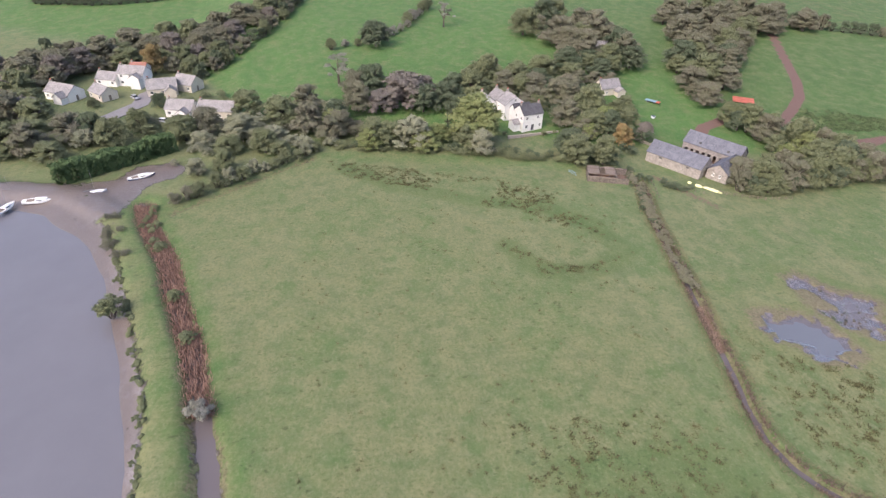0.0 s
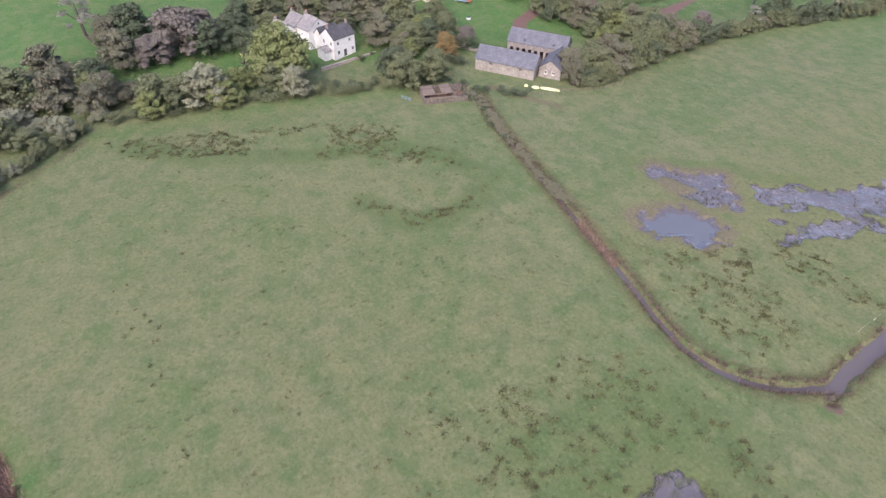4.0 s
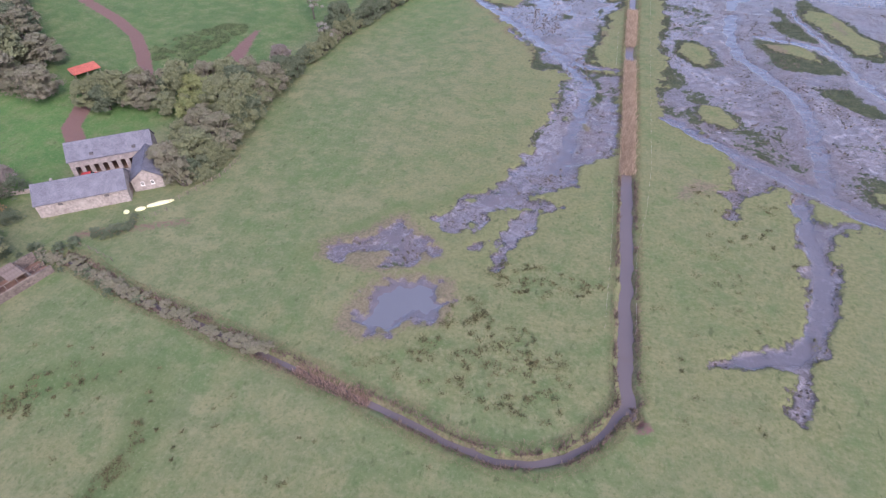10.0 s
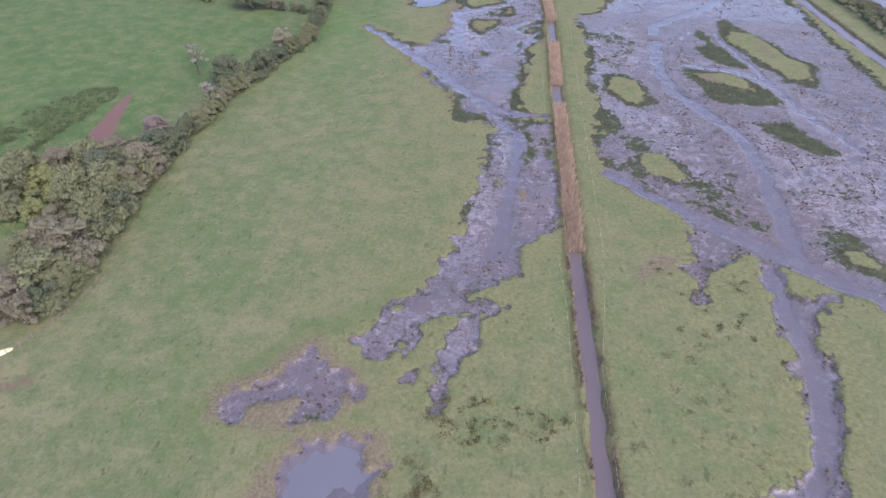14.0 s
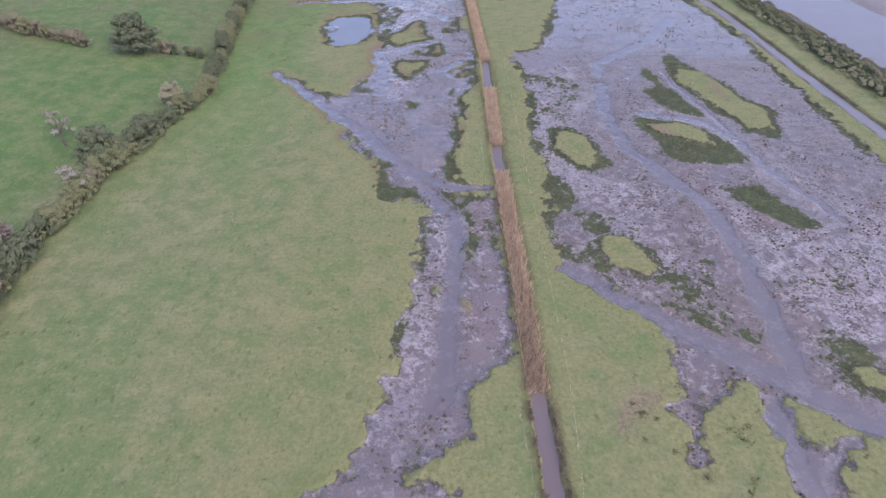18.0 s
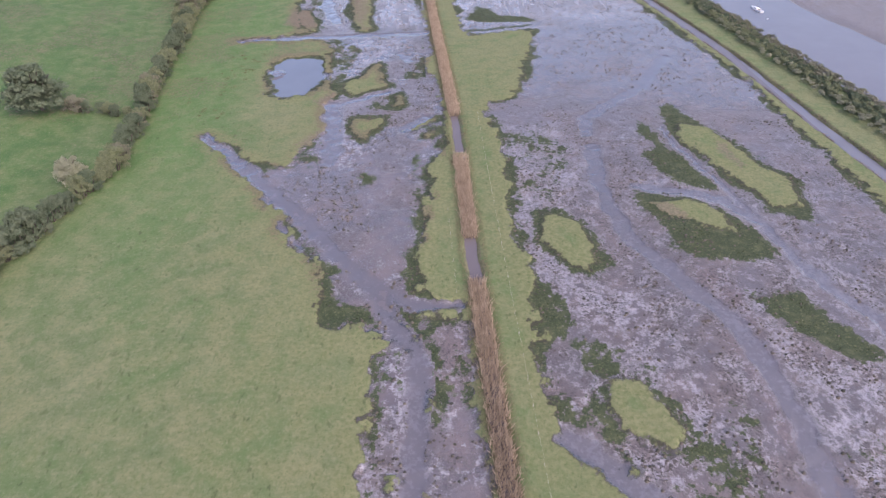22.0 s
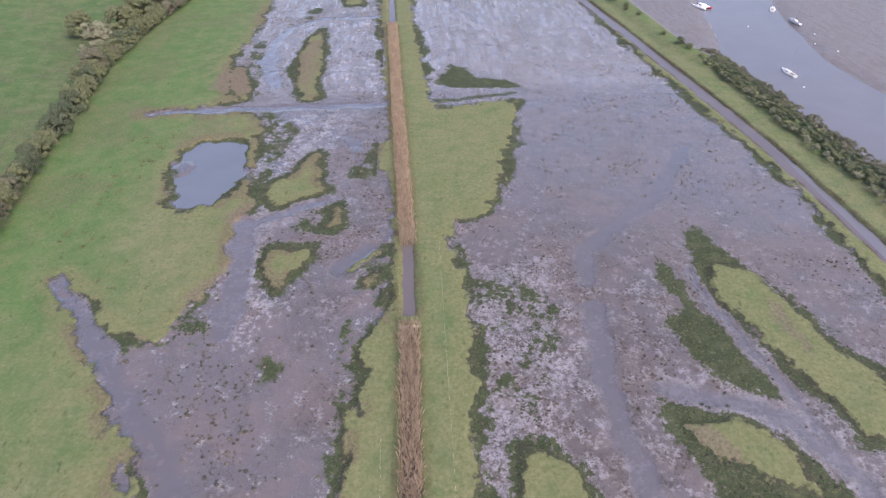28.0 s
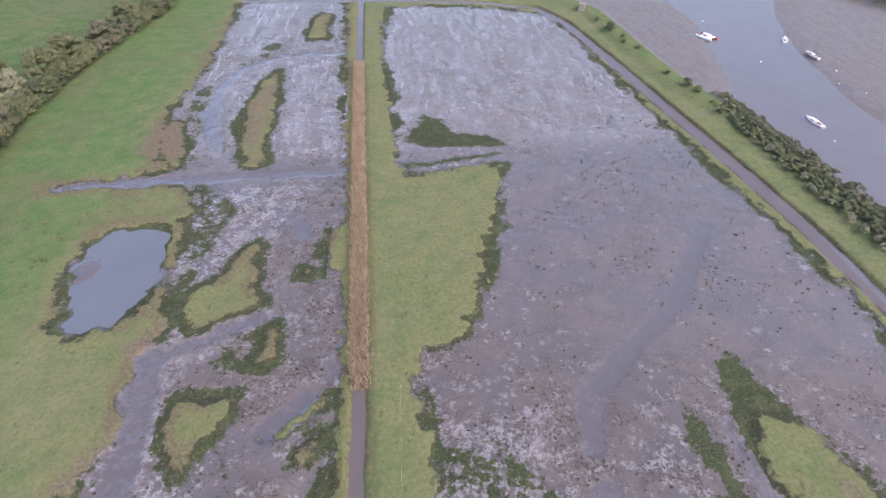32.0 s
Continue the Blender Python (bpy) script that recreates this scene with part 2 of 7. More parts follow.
    dull = n.math("ADD", n.math("MULTIPLY", dull, muddy), n.math("MULTIPLY", n.math("SUBTRACT", 1.0, muddy), 0.9))
    height = n.math("ADD", n.math("MULTIPLY", fine, n.step(wet, 0.2, 0.9, 0.5, 0.04)), n.math("MULTIPLY", n.math("MULTIPLY", n.math("ADD", lump, dots), muddy), n.step(wet, 0.3, 0.9, 1.0, 0.05)))
    n.bump(height, 0.55, 0.2)
    n.link(n.math("MULTIPLY", n.math("MULTIPLY", wet, muddy), n.math("SUBTRACT", 1.0, weedy)), n.bsdf.inputs["Coat Weight"])
    n.bsdf.inputs["Coat Roughness"].default_value, n.bsdf.inputs["Coat IOR"].default_value = 0.2, 2.15
    return n.finish(color, dull, 0.0, 0.55)


def water_material(name, color, murk=0.05):
    n = Nodes(name)
    p = n.coords()
    ripple = n.noise(p, 2.2, 3, 0.5, (1, 0.5, 1))
    n.bump(ripple, 0.06, 0.05)
    tint = n.mix(n.noise(p, 0.08), color, tuple(v * 1.25 for v in color))
    return n.finish(tint, murk, 0.0, 0.6)


GROUND = ground_material()
WATER = water_material("still_marsh_water", (0.128, 0.110, 0.110))
RIVER = water_material("silty_river_water", (0.148, 0.145, 0.158), 0.12)
LAGOON = water_material("blue_grey_lagoon_water", (0.130, 0.147, 0.175), 0.08)
POND = water_material("grey_meadow_pond_water", (0.130, 0.138, 0.155), 0.08)


# ---- plan of the marsh, in metres ----
# outlines of one kind each; a call adds one to its list
MUD, TURF_ISLANDS, TURF_CAPS, WEED_BEDS, WEED_THIN, PALE, STAIN, POOLS = [], [], [], [], [], [], [], []
POND_LOW = [(-46.7, -137.3), (-46.3, -134.8), (-44.3, -134), (-44, -132.5), (-45.5, -129.7), (-45, -128.6), (-44.2, -126.8), (-42.4, -126.6), (-43.4, -125.1), (-41.7, -124.2), (-38.6, -124.9), (-38.4, -122.4), (-36.3, -122.8), (-34.7, -123.7), (-32.9, -123.2), (-32.1, -127.1), (-29.8, -127.4), (-29.7, -128.7), (-31.1, -130.4), (-31.1, -132.4), (-32.5, -133.6), (-35.2, -133.5), (-36.7, -134.2), (-36.9, -136.6), (-38.1, -138.1), (-41.3, -138.6), (-42.9, -140), (-43.1, -138.5), (-44.7, -137.7)]
LAKE = [(-57.9, 76.5), (-56.5, 79.4), (-59.9, 84.9), (-61.5, 94.2), (-59.9, 101.7), (-55.8, 106.8), (-47.4, 107.6), (-42.4, 104.5), (-41, 95.2), (-40.4, 86.9), (-43, 79.5), (-46.2, 73.7), (-52, 73.2)]
MUD.append(POND_LOW)
MUD.append([(-58.4, -119), (-56.7, -116.8), (-53.7, -116.4), (-50.3, -113.9), (-49.6, -111.4), (-47, -107.7), (-46.1, -105.4), (-43.2, -109.3), (-41.1, -111.1), (-39.3, -112.8), (-36.6, -114.4), (-35, -115.1), (-38.5, -116.6), (-39.8, -119.3), (-41.8, -120.8), (-43.5, -121.6), (-45.9, -122), (-45, -120.1), (-46.3, -117.8), (-48.5, -118.8), (-53.2, -120.1), (-53.9, -122.1), (-55.4, -123.5), (-57.1, -122)])
MUD.append(LAKE)
MUD.append([(-39.2, -104.3), (-36.5, -101.7), (-34.2, -99.7), (-33.3, -95.6), (-29.3, -92.4), (-28.7, -88.8), (-25.7, -85.6), (-25, -81.7), (-22.9, -78.5), (-24, -74.5), (-22.6, -69.9), (-22.6, -64.2), (-21.7, -59.2), (-20.8, -53.9), (-21.5, -47.1), (-18.9, -42.5), (-19.5, -34.8), (-18.4, -26.1), (-2, -24.2), (-2, -70.4), (-3.6, -70.6), (-6.1, -72), (-7.2, -75.3), (-10.2, -76.7), (-11.2, -81.7), (-11, -85.4), (-13.8, -87.6), (-14.7, -90.3), (-17.7, -89), (-20.2, -92), (-21.1, -93.4), (-14.5, -93.4), (-10.6, -93.8), (-15.4, -96.9), (-19.7, -97), (-23, -96.8), (-24.9, -99.1), (-27.8, -101.1), (-28.6, -102.8), (-31, -104.6), (-29.9, -107.3), (-34.3, -108.7), (-37.2, -107.7)])
MUD.append([(-23.5, -117.9), (-22.5, -115.4), (-21.4, -113), (-20.8, -110.1), (-20.1, -106.6), (-18.2, -103.4), (-17.5, -99.6), (-15.4, -96.2), (-18.6, -96.6), (-21.6, -99), (-24.2, -102.1), (-24.3, -106.5), (-23.7, -111.7), (-23, -114.2)])
MUD.append([(-29.3, -113), (-27.8, -110), (-26.9, -109.6), (-27.6, -113)])
MUD.append([(-70.8, 51.3), (-68.1, 50.3), (-60.1, 40.7), (-52.3, 33.1), (-42.8, 32.4), (-36.8, 34.5), (-31.9, 53.9), (-11.2, 48.4), (-4.3, 35.4), (-9.2, 30.8), (-10.6, 8.1), (-10.6, -16), (-3.1, -19.8), (-3, -25.4), (-8.1, -25.1), (-11.5, -28.2), (-16.5, -31.9), (-19.3, -27), (-25.1, -23.3), (-27.8, -25.6), (-29.8, -22.1), (-31.7, -8.7), (-39.5, 7.6), (-46.4, 15.9), (-56.6, 31.2)])
MUD.append([(-67.8, 47.9), (-67.1, 49.4), (-61.5, 43.9), (-53.4, 34.1), (-44.7, 32.1), (-42.7, 38.9), (-40.9, 43.7), (-37.6, 47.4), (-36.6, 52.9), (-39, 64.2), (-38.3, 70.3), (-35.8, 74.9), (-37.8, 81.2), (-40.2, 97.7), (-41.6, 114.6), (-46.5, 122.8), (-77.9, 124.1), (-79.3, 125.9), (-63.4, 127.4), (-48.8, 133.4), (-5.5, 131.4), (-3, 58.3), (-2.8, 37.9), (-7.7, 30.9), (-7.5, 15.9), (-46.6, 18.6), (-59, 36.6)])
MUD.append([(-77.3, 123.4), (-78, 125), (-50.2, 127.9), (-55.8, 137.5), (-62.4, 165.4), (-60, 181.9), (-58.5, 206.5), (-58.8, 237), (-62.7, 280.1), (-12.1, 282), (-9, 207.6), (-5.8, 127.3), (-6.8, 119.3), (-34.8, 121.7), (-62.3, 122.9)])
MUD.append([(9.3, -47.3), (8.6, -34.1), (10.3, -26.7), (10.3, -15.9), (9.8, -1.9), (10.5, 18), (11.8, 37.7), (11, 48.9), (8.5, 60.3), (10.1, 63), (18, 68.2), (23, 77.1), (26, 92.4), (32.6, 112.4), (33.7, 125.4), (29.4, 127.2), (9.6, 123.2), (8.1, 130.4), (7.6, 144.6), (6.2, 163.2), (4.5, 190.3), (3.5, 238.1), (5.2, 268), (40, 268), (75, 252), (79.8, 227.5), (83.7, 188.2), (86, 156), (89.1, 134), (91.2, 111.9), (94.2, 91.9), (95, 64.9), (95, 2.4), (96, -30), (92, -60), (80, -85), (62, -95), (53.4, -89.8), (36.5, -79.3), (34.5, -76.6), (28.9, -78.6), (24.8, -83.7), (21.8, -91.5), (22.5, -83.7), (23.7, -75.9), (24.7, -63), (14.7, -54.2)])
MUD.append([(35.7, -75.1), (38.7, -78.3), (40.4, -79.8), (38.5, -88.2), (41.9, -88.5), (47.5, -86.1), (47.9, -87.6), (42.4, -92.8), (39.9, -96.7), (40, -100.7), (40.6, -104.3), (38.5, -109.3), (36.5, -116.2), (35.4, -120.2), (33.8, -124.1), (31, -127.2), (29.4, -131.5), (28.8, -136.7), (27.2, -140.1), (25.8, -138.7), (27, -131.8), (24.5, -130.2), (22, -131.1), (18.2, -131.9), (14, -133.1), (13.4, -131.4), (17.2, -129.9), (22.7, -128.1), (26, -126.7), (28.2, -124.1), (31.2, -118.9), (32.3, -113.6), (33.2, -109), (34, -102.9), (33.6, -97.7), (35.2, -91.7), (33.9, -88.9), (34.5, -82.3)])
MUD.append([(23.5, -74), (27.1, -71.5), (31.9, -69.8), (32.4, -75.5), (27.9, -78.9), (25.5, -80.2), (25.1, -85.4), (23, -91.3), (22.3, -87.4), (22.1, -82.4), (20.9, -81.7), (23.5, -79)])
MUD.append([(0.7, -190), (-2.8, -182.7), (-2.8, -178.2), (1.2, -173), (5.3, -177), (6.4, -182), (5, -190)])
TURF_ISLANDS.append([(-35.5, 77.7), (-34.3, 83), (-29.9, 87.6), (-26.3, 98.3), (-22.9, 100.1), (-19.9, 85), (-18.3, 78.5), (-22.1, 75.8), (-26.7, 73.3), (-31.5, 72.3)])
TURF_ISLANDS.append([(-30.9, 52.3), (-29.5, 58), (-24.2, 58.1), (-18.9, 58.7), (-18.9, 54.4), (-22, 48.6), (-23.9, 43.4), (-26.2, 43.2), (-29.5, 47.4)])
TURF_ISLANDS.append([(-19, 64.7), (-18.2, 71.2), (-15.5, 73.8), (-13.6, 70.8), (-13.9, 65.5), (-15.7, 62)])
TURF_ISLANDS.append([(-9, 103), (-3, 106), (-2.5, 87), (-7.2, 87.4), (-8.8, 93)])
TURF_ISLANDS.append([(-10.4, 46.8), (-7.5, 49.7), (-5.4, 50.4), (-4.8, 47.1), (-7.1, 43.9), (-9.6, 43.8)])
TURF_ISLANDS.append([(-7.4, 40.1), (-5.1, 43.1), (-3.1, 43.6), (-2.8, 39.1), (-5.9, 38.7)])
TURF_ISLANDS.append([(-13.5, 87.9), (-12.7, 90.5), (-10.8, 89.5), (-10.7, 85.9), (-12.1, 84.9)])
TURF_ISLANDS.append([(-33.1, 131.1), (-35.6, 148.5), (-38.9, 175.6), (-36.6, 189.1), (-32.3, 198.8), (-29.3, 183.7), (-28.1, 162.3), (-27.9, 144.4), (-26.7, 132), (-30.6, 129.5)])
TURF_ISLANDS.append([(-52.6, 131.4), (-61.3, 150.8), (-59.6, 161.3), (-54, 159), (-49.2, 143.1), (-48.2, 131)])
TURF_ISLANDS.append([(-26.4, 227.3), (-26.2, 248.1), (-22.7, 263.4), (-17.5, 258.9), (-17.5, 226.5)])
TURF_ISLANDS.append([(14.1, 4.9), (16.8, 8.6), (21.2, 8), (25.2, 3.8), (27.2, -3.1), (27, -9.4), (23.9, -13.3), (19.4, -12.4), (15.7, -6.4), (13.6, -1.1)])
TURF_ISLANDS.append([(52, -73.2), (56, -73.2), (60.2, -78.1), (57.4, -83.2), (52.6, -80), (50.4, -76.7)])
TURF_CAPS.append([(61.4, 47), (69.9, 45.3), (72.5, 34.2), (75.5, 23.4), (79.1, 15.5), (76.3, 6.6), (69.6, 6.9), (67.6, 13), (65, 21.4), (62.5, 28.8), (60.4, 37)])
TURF_CAPS.append([(50.5, 10.2), (54.6, 8.5), (57.1, 4.8), (57.4, -1.7), (51.8, 0.1), (49.2, 3.3), (45.5, 4.1), (42.7, 6.3), (42.4, 9.9), (46.4, 10.4)])
TURF_CAPS.append([(-11.7, -21.2), (-4, -20.7), (-3.9, -23.1), (-12, -23.3)])
TURF_CAPS.append([(-16.2, -22.9), (-13.8, -23.9), (-11.1, -31.2), (-12.6, -31.8), (-15.8, -26.7)])
TURF_CAPS.append([(-11.3, -38.2), (-9.7, -39.2), (-9.5, -43.9), (-11, -43.5)])
TURF_CAPS.append([(-10.7, -56.2), (-9.2, -57.8), (-8.9, -60), (-10.4, -61.4), (-11, -59.2)])
TURF_CAPS.append([(-16.7, -53), (-15.2, -53.5), (-15.4, -57.6), (-16.5, -56.5)])
TURF_CAPS.append([(18.4, -37.6), (24.7, -38.9), (28, -48.4), (24.8, -52), (19, -48.1), (18.5, -42.8)])
TURF_CAPS.append([(17.9, -53.1), (20.2, -54.7), (19.3, -56.2), (17.7, -54.9)])
TURF_CAPS.append([(39.8, -79.9), (45.7, -85.6), (40.6, -89.4), (38.8, -88.9), (38.9, -85)])
TURF_CAPS.append([(-14.8, 50.1), (-11.7, 52.4), (-7.6, 55.2), (-5.4, 55.6), (-8.2, 52.6), (-12.2, 49.9)])
TURF_CAPS.append([(-33.1, 134.5), (-35.8, 149), (-37.9, 172.7), (-33.2, 178.5), (-29.8, 155.5), (-28.8, 135.6)])
WEED_BEDS.append([(60.5, 58.5), (64.9, 58.8), (67.9, 50.3), (70.4, 40.7), (73.5, 31.1), (76.2, 22.5), (78.6, 14.7), (77.8, 6.5), (75.1, -0.1), (72.3, 2.7), (67.9, 5.6), (66.8, 11.5), (64.5, 18), (62.9, 26.9), (61, 36.9), (60, 45.9)])
WEED_BEDS.append([(41, 16.9), (44.3, 15.1), (49.1, 13.3), (55.2, 9.9), (59.1, 4.7), (61.7, -1.9), (63.3, -9), (61.5, -12.1), (57.7, -10.9), (50.3, -11), (44.8, -9.1), (42.1, -6.7), (42.3, -0.2), (41.5, 3), (39.9, 7.2)])
WEED_BEDS.append([(51.9, 50), (54, 46.3), (55.2, 35.2), (58.2, 27.2), (59.7, 19.9), (61, 14.2), (56.2, 14.4), (51.2, 18.7), (48.1, 25.9), (47.7, 31.6), (52.1, 35.4), (50, 44.2)])
WEED_BEDS.append([(51.2, -19.7), (54.2, -22.2), (60.8, -19.3), (62.8, -28.1), (67.4, -34.2), (67.1, -37.2), (60.6, -36.8), (56, -30.5), (52.9, -25.6)])
WEED_BEDS.append([(15.6, 158.9), (21.3, 154.6), (23.9, 145.4), (34.9, 142.6), (38.9, 137.3), (33.9, 136.2), (16.9, 137.7), (9.6, 140.8), (12.5, 146.4)])
WEED_BEDS.append([(7.4, 129.4), (16.3, 129.5), (27.2, 132.1), (35.1, 133.5), (34.7, 131.1), (22.3, 128.7), (10.3, 126.9)])
WEED_BEDS.append([(28.5, 119.2), (32.2, 124.3), (33, 116.2), (30.2, 100), (25, 81.6), (15.4, 66.2), (11.2, 63.4), (16.9, 72.7), (21.3, 81.7), (25.2, 94.2)])
WEED_BEDS.append([(-33.7, -2.1), (-29.3, -10.6), (-26, -18.3), (-19.8, -19.7), (-19.4, -24.5), (-25.7, -23.2), (-30.3, -25.2), (-32.5, -15.6)])
WEED_BEDS.append([(10.4, 5.9), (11.7, 0.3), (10.4, -9.4), (11.5, -13.8), (14.3, -16), (15, -25.4), (15.1, -28.9), (9.4, -28.6), (10.7, -23.5), (10.1, -16.9), (9.1, -11.6), (9.1, -4.7)])
WEED_BEDS.append([(-26, 27.7), (-23.5, 26.7), (-21, 25.6), (-22.5, 22.9), (-25.3, 22.2)])
WEED_THIN.append([(12.7, -19.6), (15.1, -17.2), (16.6, -24.4), (18.1, -30), (23.4, -34.3), (26.6, -36.4), (30, -47.6), (35.3, -53.5), (38.1, -67.9), (35.6, -69.3), (31.7, -65.1), (25.3, -57.9), (22.1, -57.8), (22.7, -51.6), (16.7, -48.1), (10.8, -46.2), (9.5, -43.5), (15.5, -42.8), (16.7, -37.1), (14.5, -28.8), (11.6, -26.5)])
WEED_THIN.append([(50.1, -63.5), (54.4, -65.9), (62, -74), (66, -84), (58, -86), (50.2, -79), (47.2, -69.4)])
WEED_THIN.append([(12.8, 45.3), (20.6, 46), (28.2, 41), (27.9, 30.8), (24.3, 22), (20, 14.1), (12.4, 13), (10.6, 24.5)])
WEED_THIN.append([(-62, 120), (-45, 122), (-36, 118), (-38, 108), (-42, 112), (-52, 116)])
WEED_THIN.append([(-54.8, 161.5), (-56.5, 182.3), (-50.3, 196), (-39.3, 226.2), (-34.5, 222.6), (-44.4, 195.5), (-51.8, 177.4), (-48.7, 150.2), (-45.8, 135.7), (-50, 137.5)])
WEED_THIN.append([(-23.9, -71.5), (-23.5, -62.5), (-21.7, -60.4), (-20.7, -52.1), (-19.6, -43.6), (-18.6, -34.1), (-16.8, -34.2), (-17.9, -43.7), (-18.9, -55.3), (-20.9, -62.6), (-22, -71.6)])
WEED_THIN.append([(-10.6, 35), (-10.3, 15), (-10.8, 2), (-9.6, -14), (-11.6, -14), (-13, 2), (-12.4, 20), (-12.2, 36)])
WEED_THIN.append([(-43.1, 33), (-42.2, 43.2), (-38.7, 50.3), (-37.2, 56.3), (-33.6, 44), (-34.6, 36.2), (-38, 29.8), (-42, 31.8)])
WEED_THIN.append([(-61.5, 79.5), (-56.4, 74.8), (-49.6, 72.8), (-43.2, 74.3), (-37.9, 80.5), (-35.3, 86.7), (-32.8, 83.2), (-36, 77.3), (-39.4, 71.9), (-40.2, 66.8), (-46, 66), (-52.5, 70.4)])
WEED_THIN.append([(-39.3, 101.9), (-36.3, 110.2), (-33.9, 117.1), (-30.2, 112), (-31.8, 101.2), (-34.4, 91.8), (-34.4, 83.3), (-37.6, 86.9)])
WEED_THIN.append([(-66.3, 122.4), (-49, 123.5), (-38, 123.8), (-36.9, 118.6), (-47.5, 118.3), (-42.2, 113), (-49.7, 108.1), (-55.5, 103.3), (-60.2, 94.1), (-60.1, 105.8), (-57.3, 112.1)])
WEED_THIN.append([(-38.7, 66.6), (-36.8, 59.4), (-36.4, 53), (-40.9, 50.4), (-42.7, 45.2), (-44.7, 42.6), (-37.6, 42), (-35.3, 46.3), (-34.2, 52.8), (-35.8, 60.4)])
WEED_THIN.append([(-26, 65.5), (-21.9, 69.1), (-12.1, 70.9), (-9.4, 64.1), (-14.9, 62.1), (-20.5, 62)])
WEED_THIN.append([(36, -41.5), (40, -43.4), (38.5, -56.7), (35.3, -53.5), (34.2, -48.6)])
STAIN.append([(-42.5, 69.5), (-40.4, 72), (-36, 77.3), (-32.3, 71.3), (-36.7, 66.5), (-39.2, 65.4)])
STAIN.append([(-43.9, 42.6), (-40.5, 49.5), (-35.6, 51.9), (-35.3, 46.3), (-36.8, 42)])
STAIN.append([(-27.4, 59.7), (-22.3, 61.6), (-15.1, 63.4), (-7, 59.1), (-8.7, 57), (-18.1, 58.9)])
STAIN.append([(45.2, -13.2), (50.3, -18.4), (48.7, -36.1), (47.1, -48.9), (41.8, -53.7), (42.7, -35.9)])
PALE.append([(-15.8, -33.1), (-12, -33.3), (-11.5, -47.3), (-13.6, -59.1), (-16.8, -61.2), (-17.7, -48.9)])
PALE.append([(-26, -86), (-23.5, -62.5), (-20, -55.3), (-17.4, -45.9), (-17.1, -61.2), (-18.1, -75.6), (-22, -88)])
PALE.append([(-39, -106), (-33, -99), (-25, -94), (-18, -96), (-21, -112), (-23, -117), (-24, -103), (-30, -106)])
PALE.append([(12, 46.4), (29.5, 51), (26.5, 16), (17.3, 9.7), (12.6, -1.6), (15.9, -16.8), (23.7, -18.8), (29.4, -30.3), (34.5, -47.7), (34.2, -56.6), (30, -47.6), (24, -34.3), (13.4, -19.6), (9.9, -5.2), (9.7, 18.5)])
PALE.append([(52.4, -36.2), (61.8, -39.4), (72, -40), (88, -30), (92, -55), (80, -80), (62.7, -72.6), (54.7, -66.1), (51.5, -60.7), (51.3, -48.2)])
PALE.append([(52.5, -23.3), (54.1, -32.2), (48.7, -36.1), (46.5, -25.4)])
PALE.append([(12.8, 7.9), (14.7, 0.1), (16.8, -9.8), (21.8, -14.4), (28.9, -18.7), (31.1, -31.4), (24.4, -33), (16.1, -18.1), (12.3, -11.7), (11.7, -2.3)])
PALE.append([(-41.1, 113.1), (-29.7, 119.2), (-12.7, 120.4), (-21, 101), (-29, 93.7), (-35.2, 83.2), (-37.6, 81), (-37, 96.2)])
PALE.append([(-50.9, 192.3), (-38.3, 201), (-40.4, 142.8), (-46.9, 136.6)])
PALE.append([(-28.8, 205.4), (-5.8, 203.5), (-6, 135.3), (-13.1, 135.8), (-26.6, 141.2)])
PALE.append([(-50, 280), (-52, 215), (-40, 215), (-36, 280)])
PALE.append([(-38.9, 72), (-32.4, 71.6), (-26, 73.1), (-19.8, 77.5), (-18.8, 75.5), (-30.6, 64.1), (-31.3, 55.9), (-31.5, 45.5), (-35.5, 45.8), (-37.2, 56.3)])
PALE.append([(-36.8, 44.2), (-30.2, 48.3), (-24.5, 40.8), (-26.8, 33.3), (-33.3, 32.4)])
PALE.append([(4.5, 230), (25, 230), (35, 180), (30, 150), (16, 160), (13.2, 150.1), (7.6, 141.4), (5.1, 154.1)])
PALE.append([(41.8, 19.6), (50.8, 17.7), (60.4, 11.7), (64.7, 2.8), (66.1, -8.1), (70, -17), (80, -34), (72, -36), (65, -18), (63, -6), (62, 1), (57, 9), (50, 12.6), (42, 15)])
STAIN.append([(-60, -122.3), (-60.4, -118), (-56.6, -114.6), (-52.1, -110.4), (-48.8, -105.6), (-45.6, -103.6), (-40.6, -109.5), (-35, -114), (-34, -116), (-39, -121), (-44, -123.4), (-53, -124.1)])
STAIN.append([(-48.4, -139.7), (-48.3, -134.6), (-47.1, -129.4), (-45, -124.1), (-40, -122.3), (-36, -121.3), (-31, -122), (-28.4, -127.5), (-30, -134), (-36, -136), (-38, -139.5), (-43.4, -141)])
STAIN.append([(11.2, -85.7), (12.9, -80.2), (15.9, -77.9), (20.8, -79), (19.8, -81.9), (15.4, -82.5), (13.3, -86.2)])
STAIN.append([(-46.2, 134.2), (-62.7, 140.2), (-63.2, 151.5), (-58.1, 167.6), (-52, 186.5), (-49.5, 212.1), (-44.4, 206), (-48.2, 186.1), (-55.4, 177.8), (-52.8, 154.1), (-48.6, 146.9)])
STAIN.append([(-26.1, 166.7), (-16.9, 170), (-16.6, 140.7), (-20.7, 136.4), (-25.9, 146.5)])
STAIN.append([(-39.7, 262), (-30.3, 278), (-29, 242), (-33.4, 222.5), (-44.8, 220.5), (-41.8, 243.2)])
STAIN.append([(42, 10.1), (45.5, 10.7), (48.8, 5.2), (50.5, -0.5), (45, 1.1), (41.7, 6.3)])
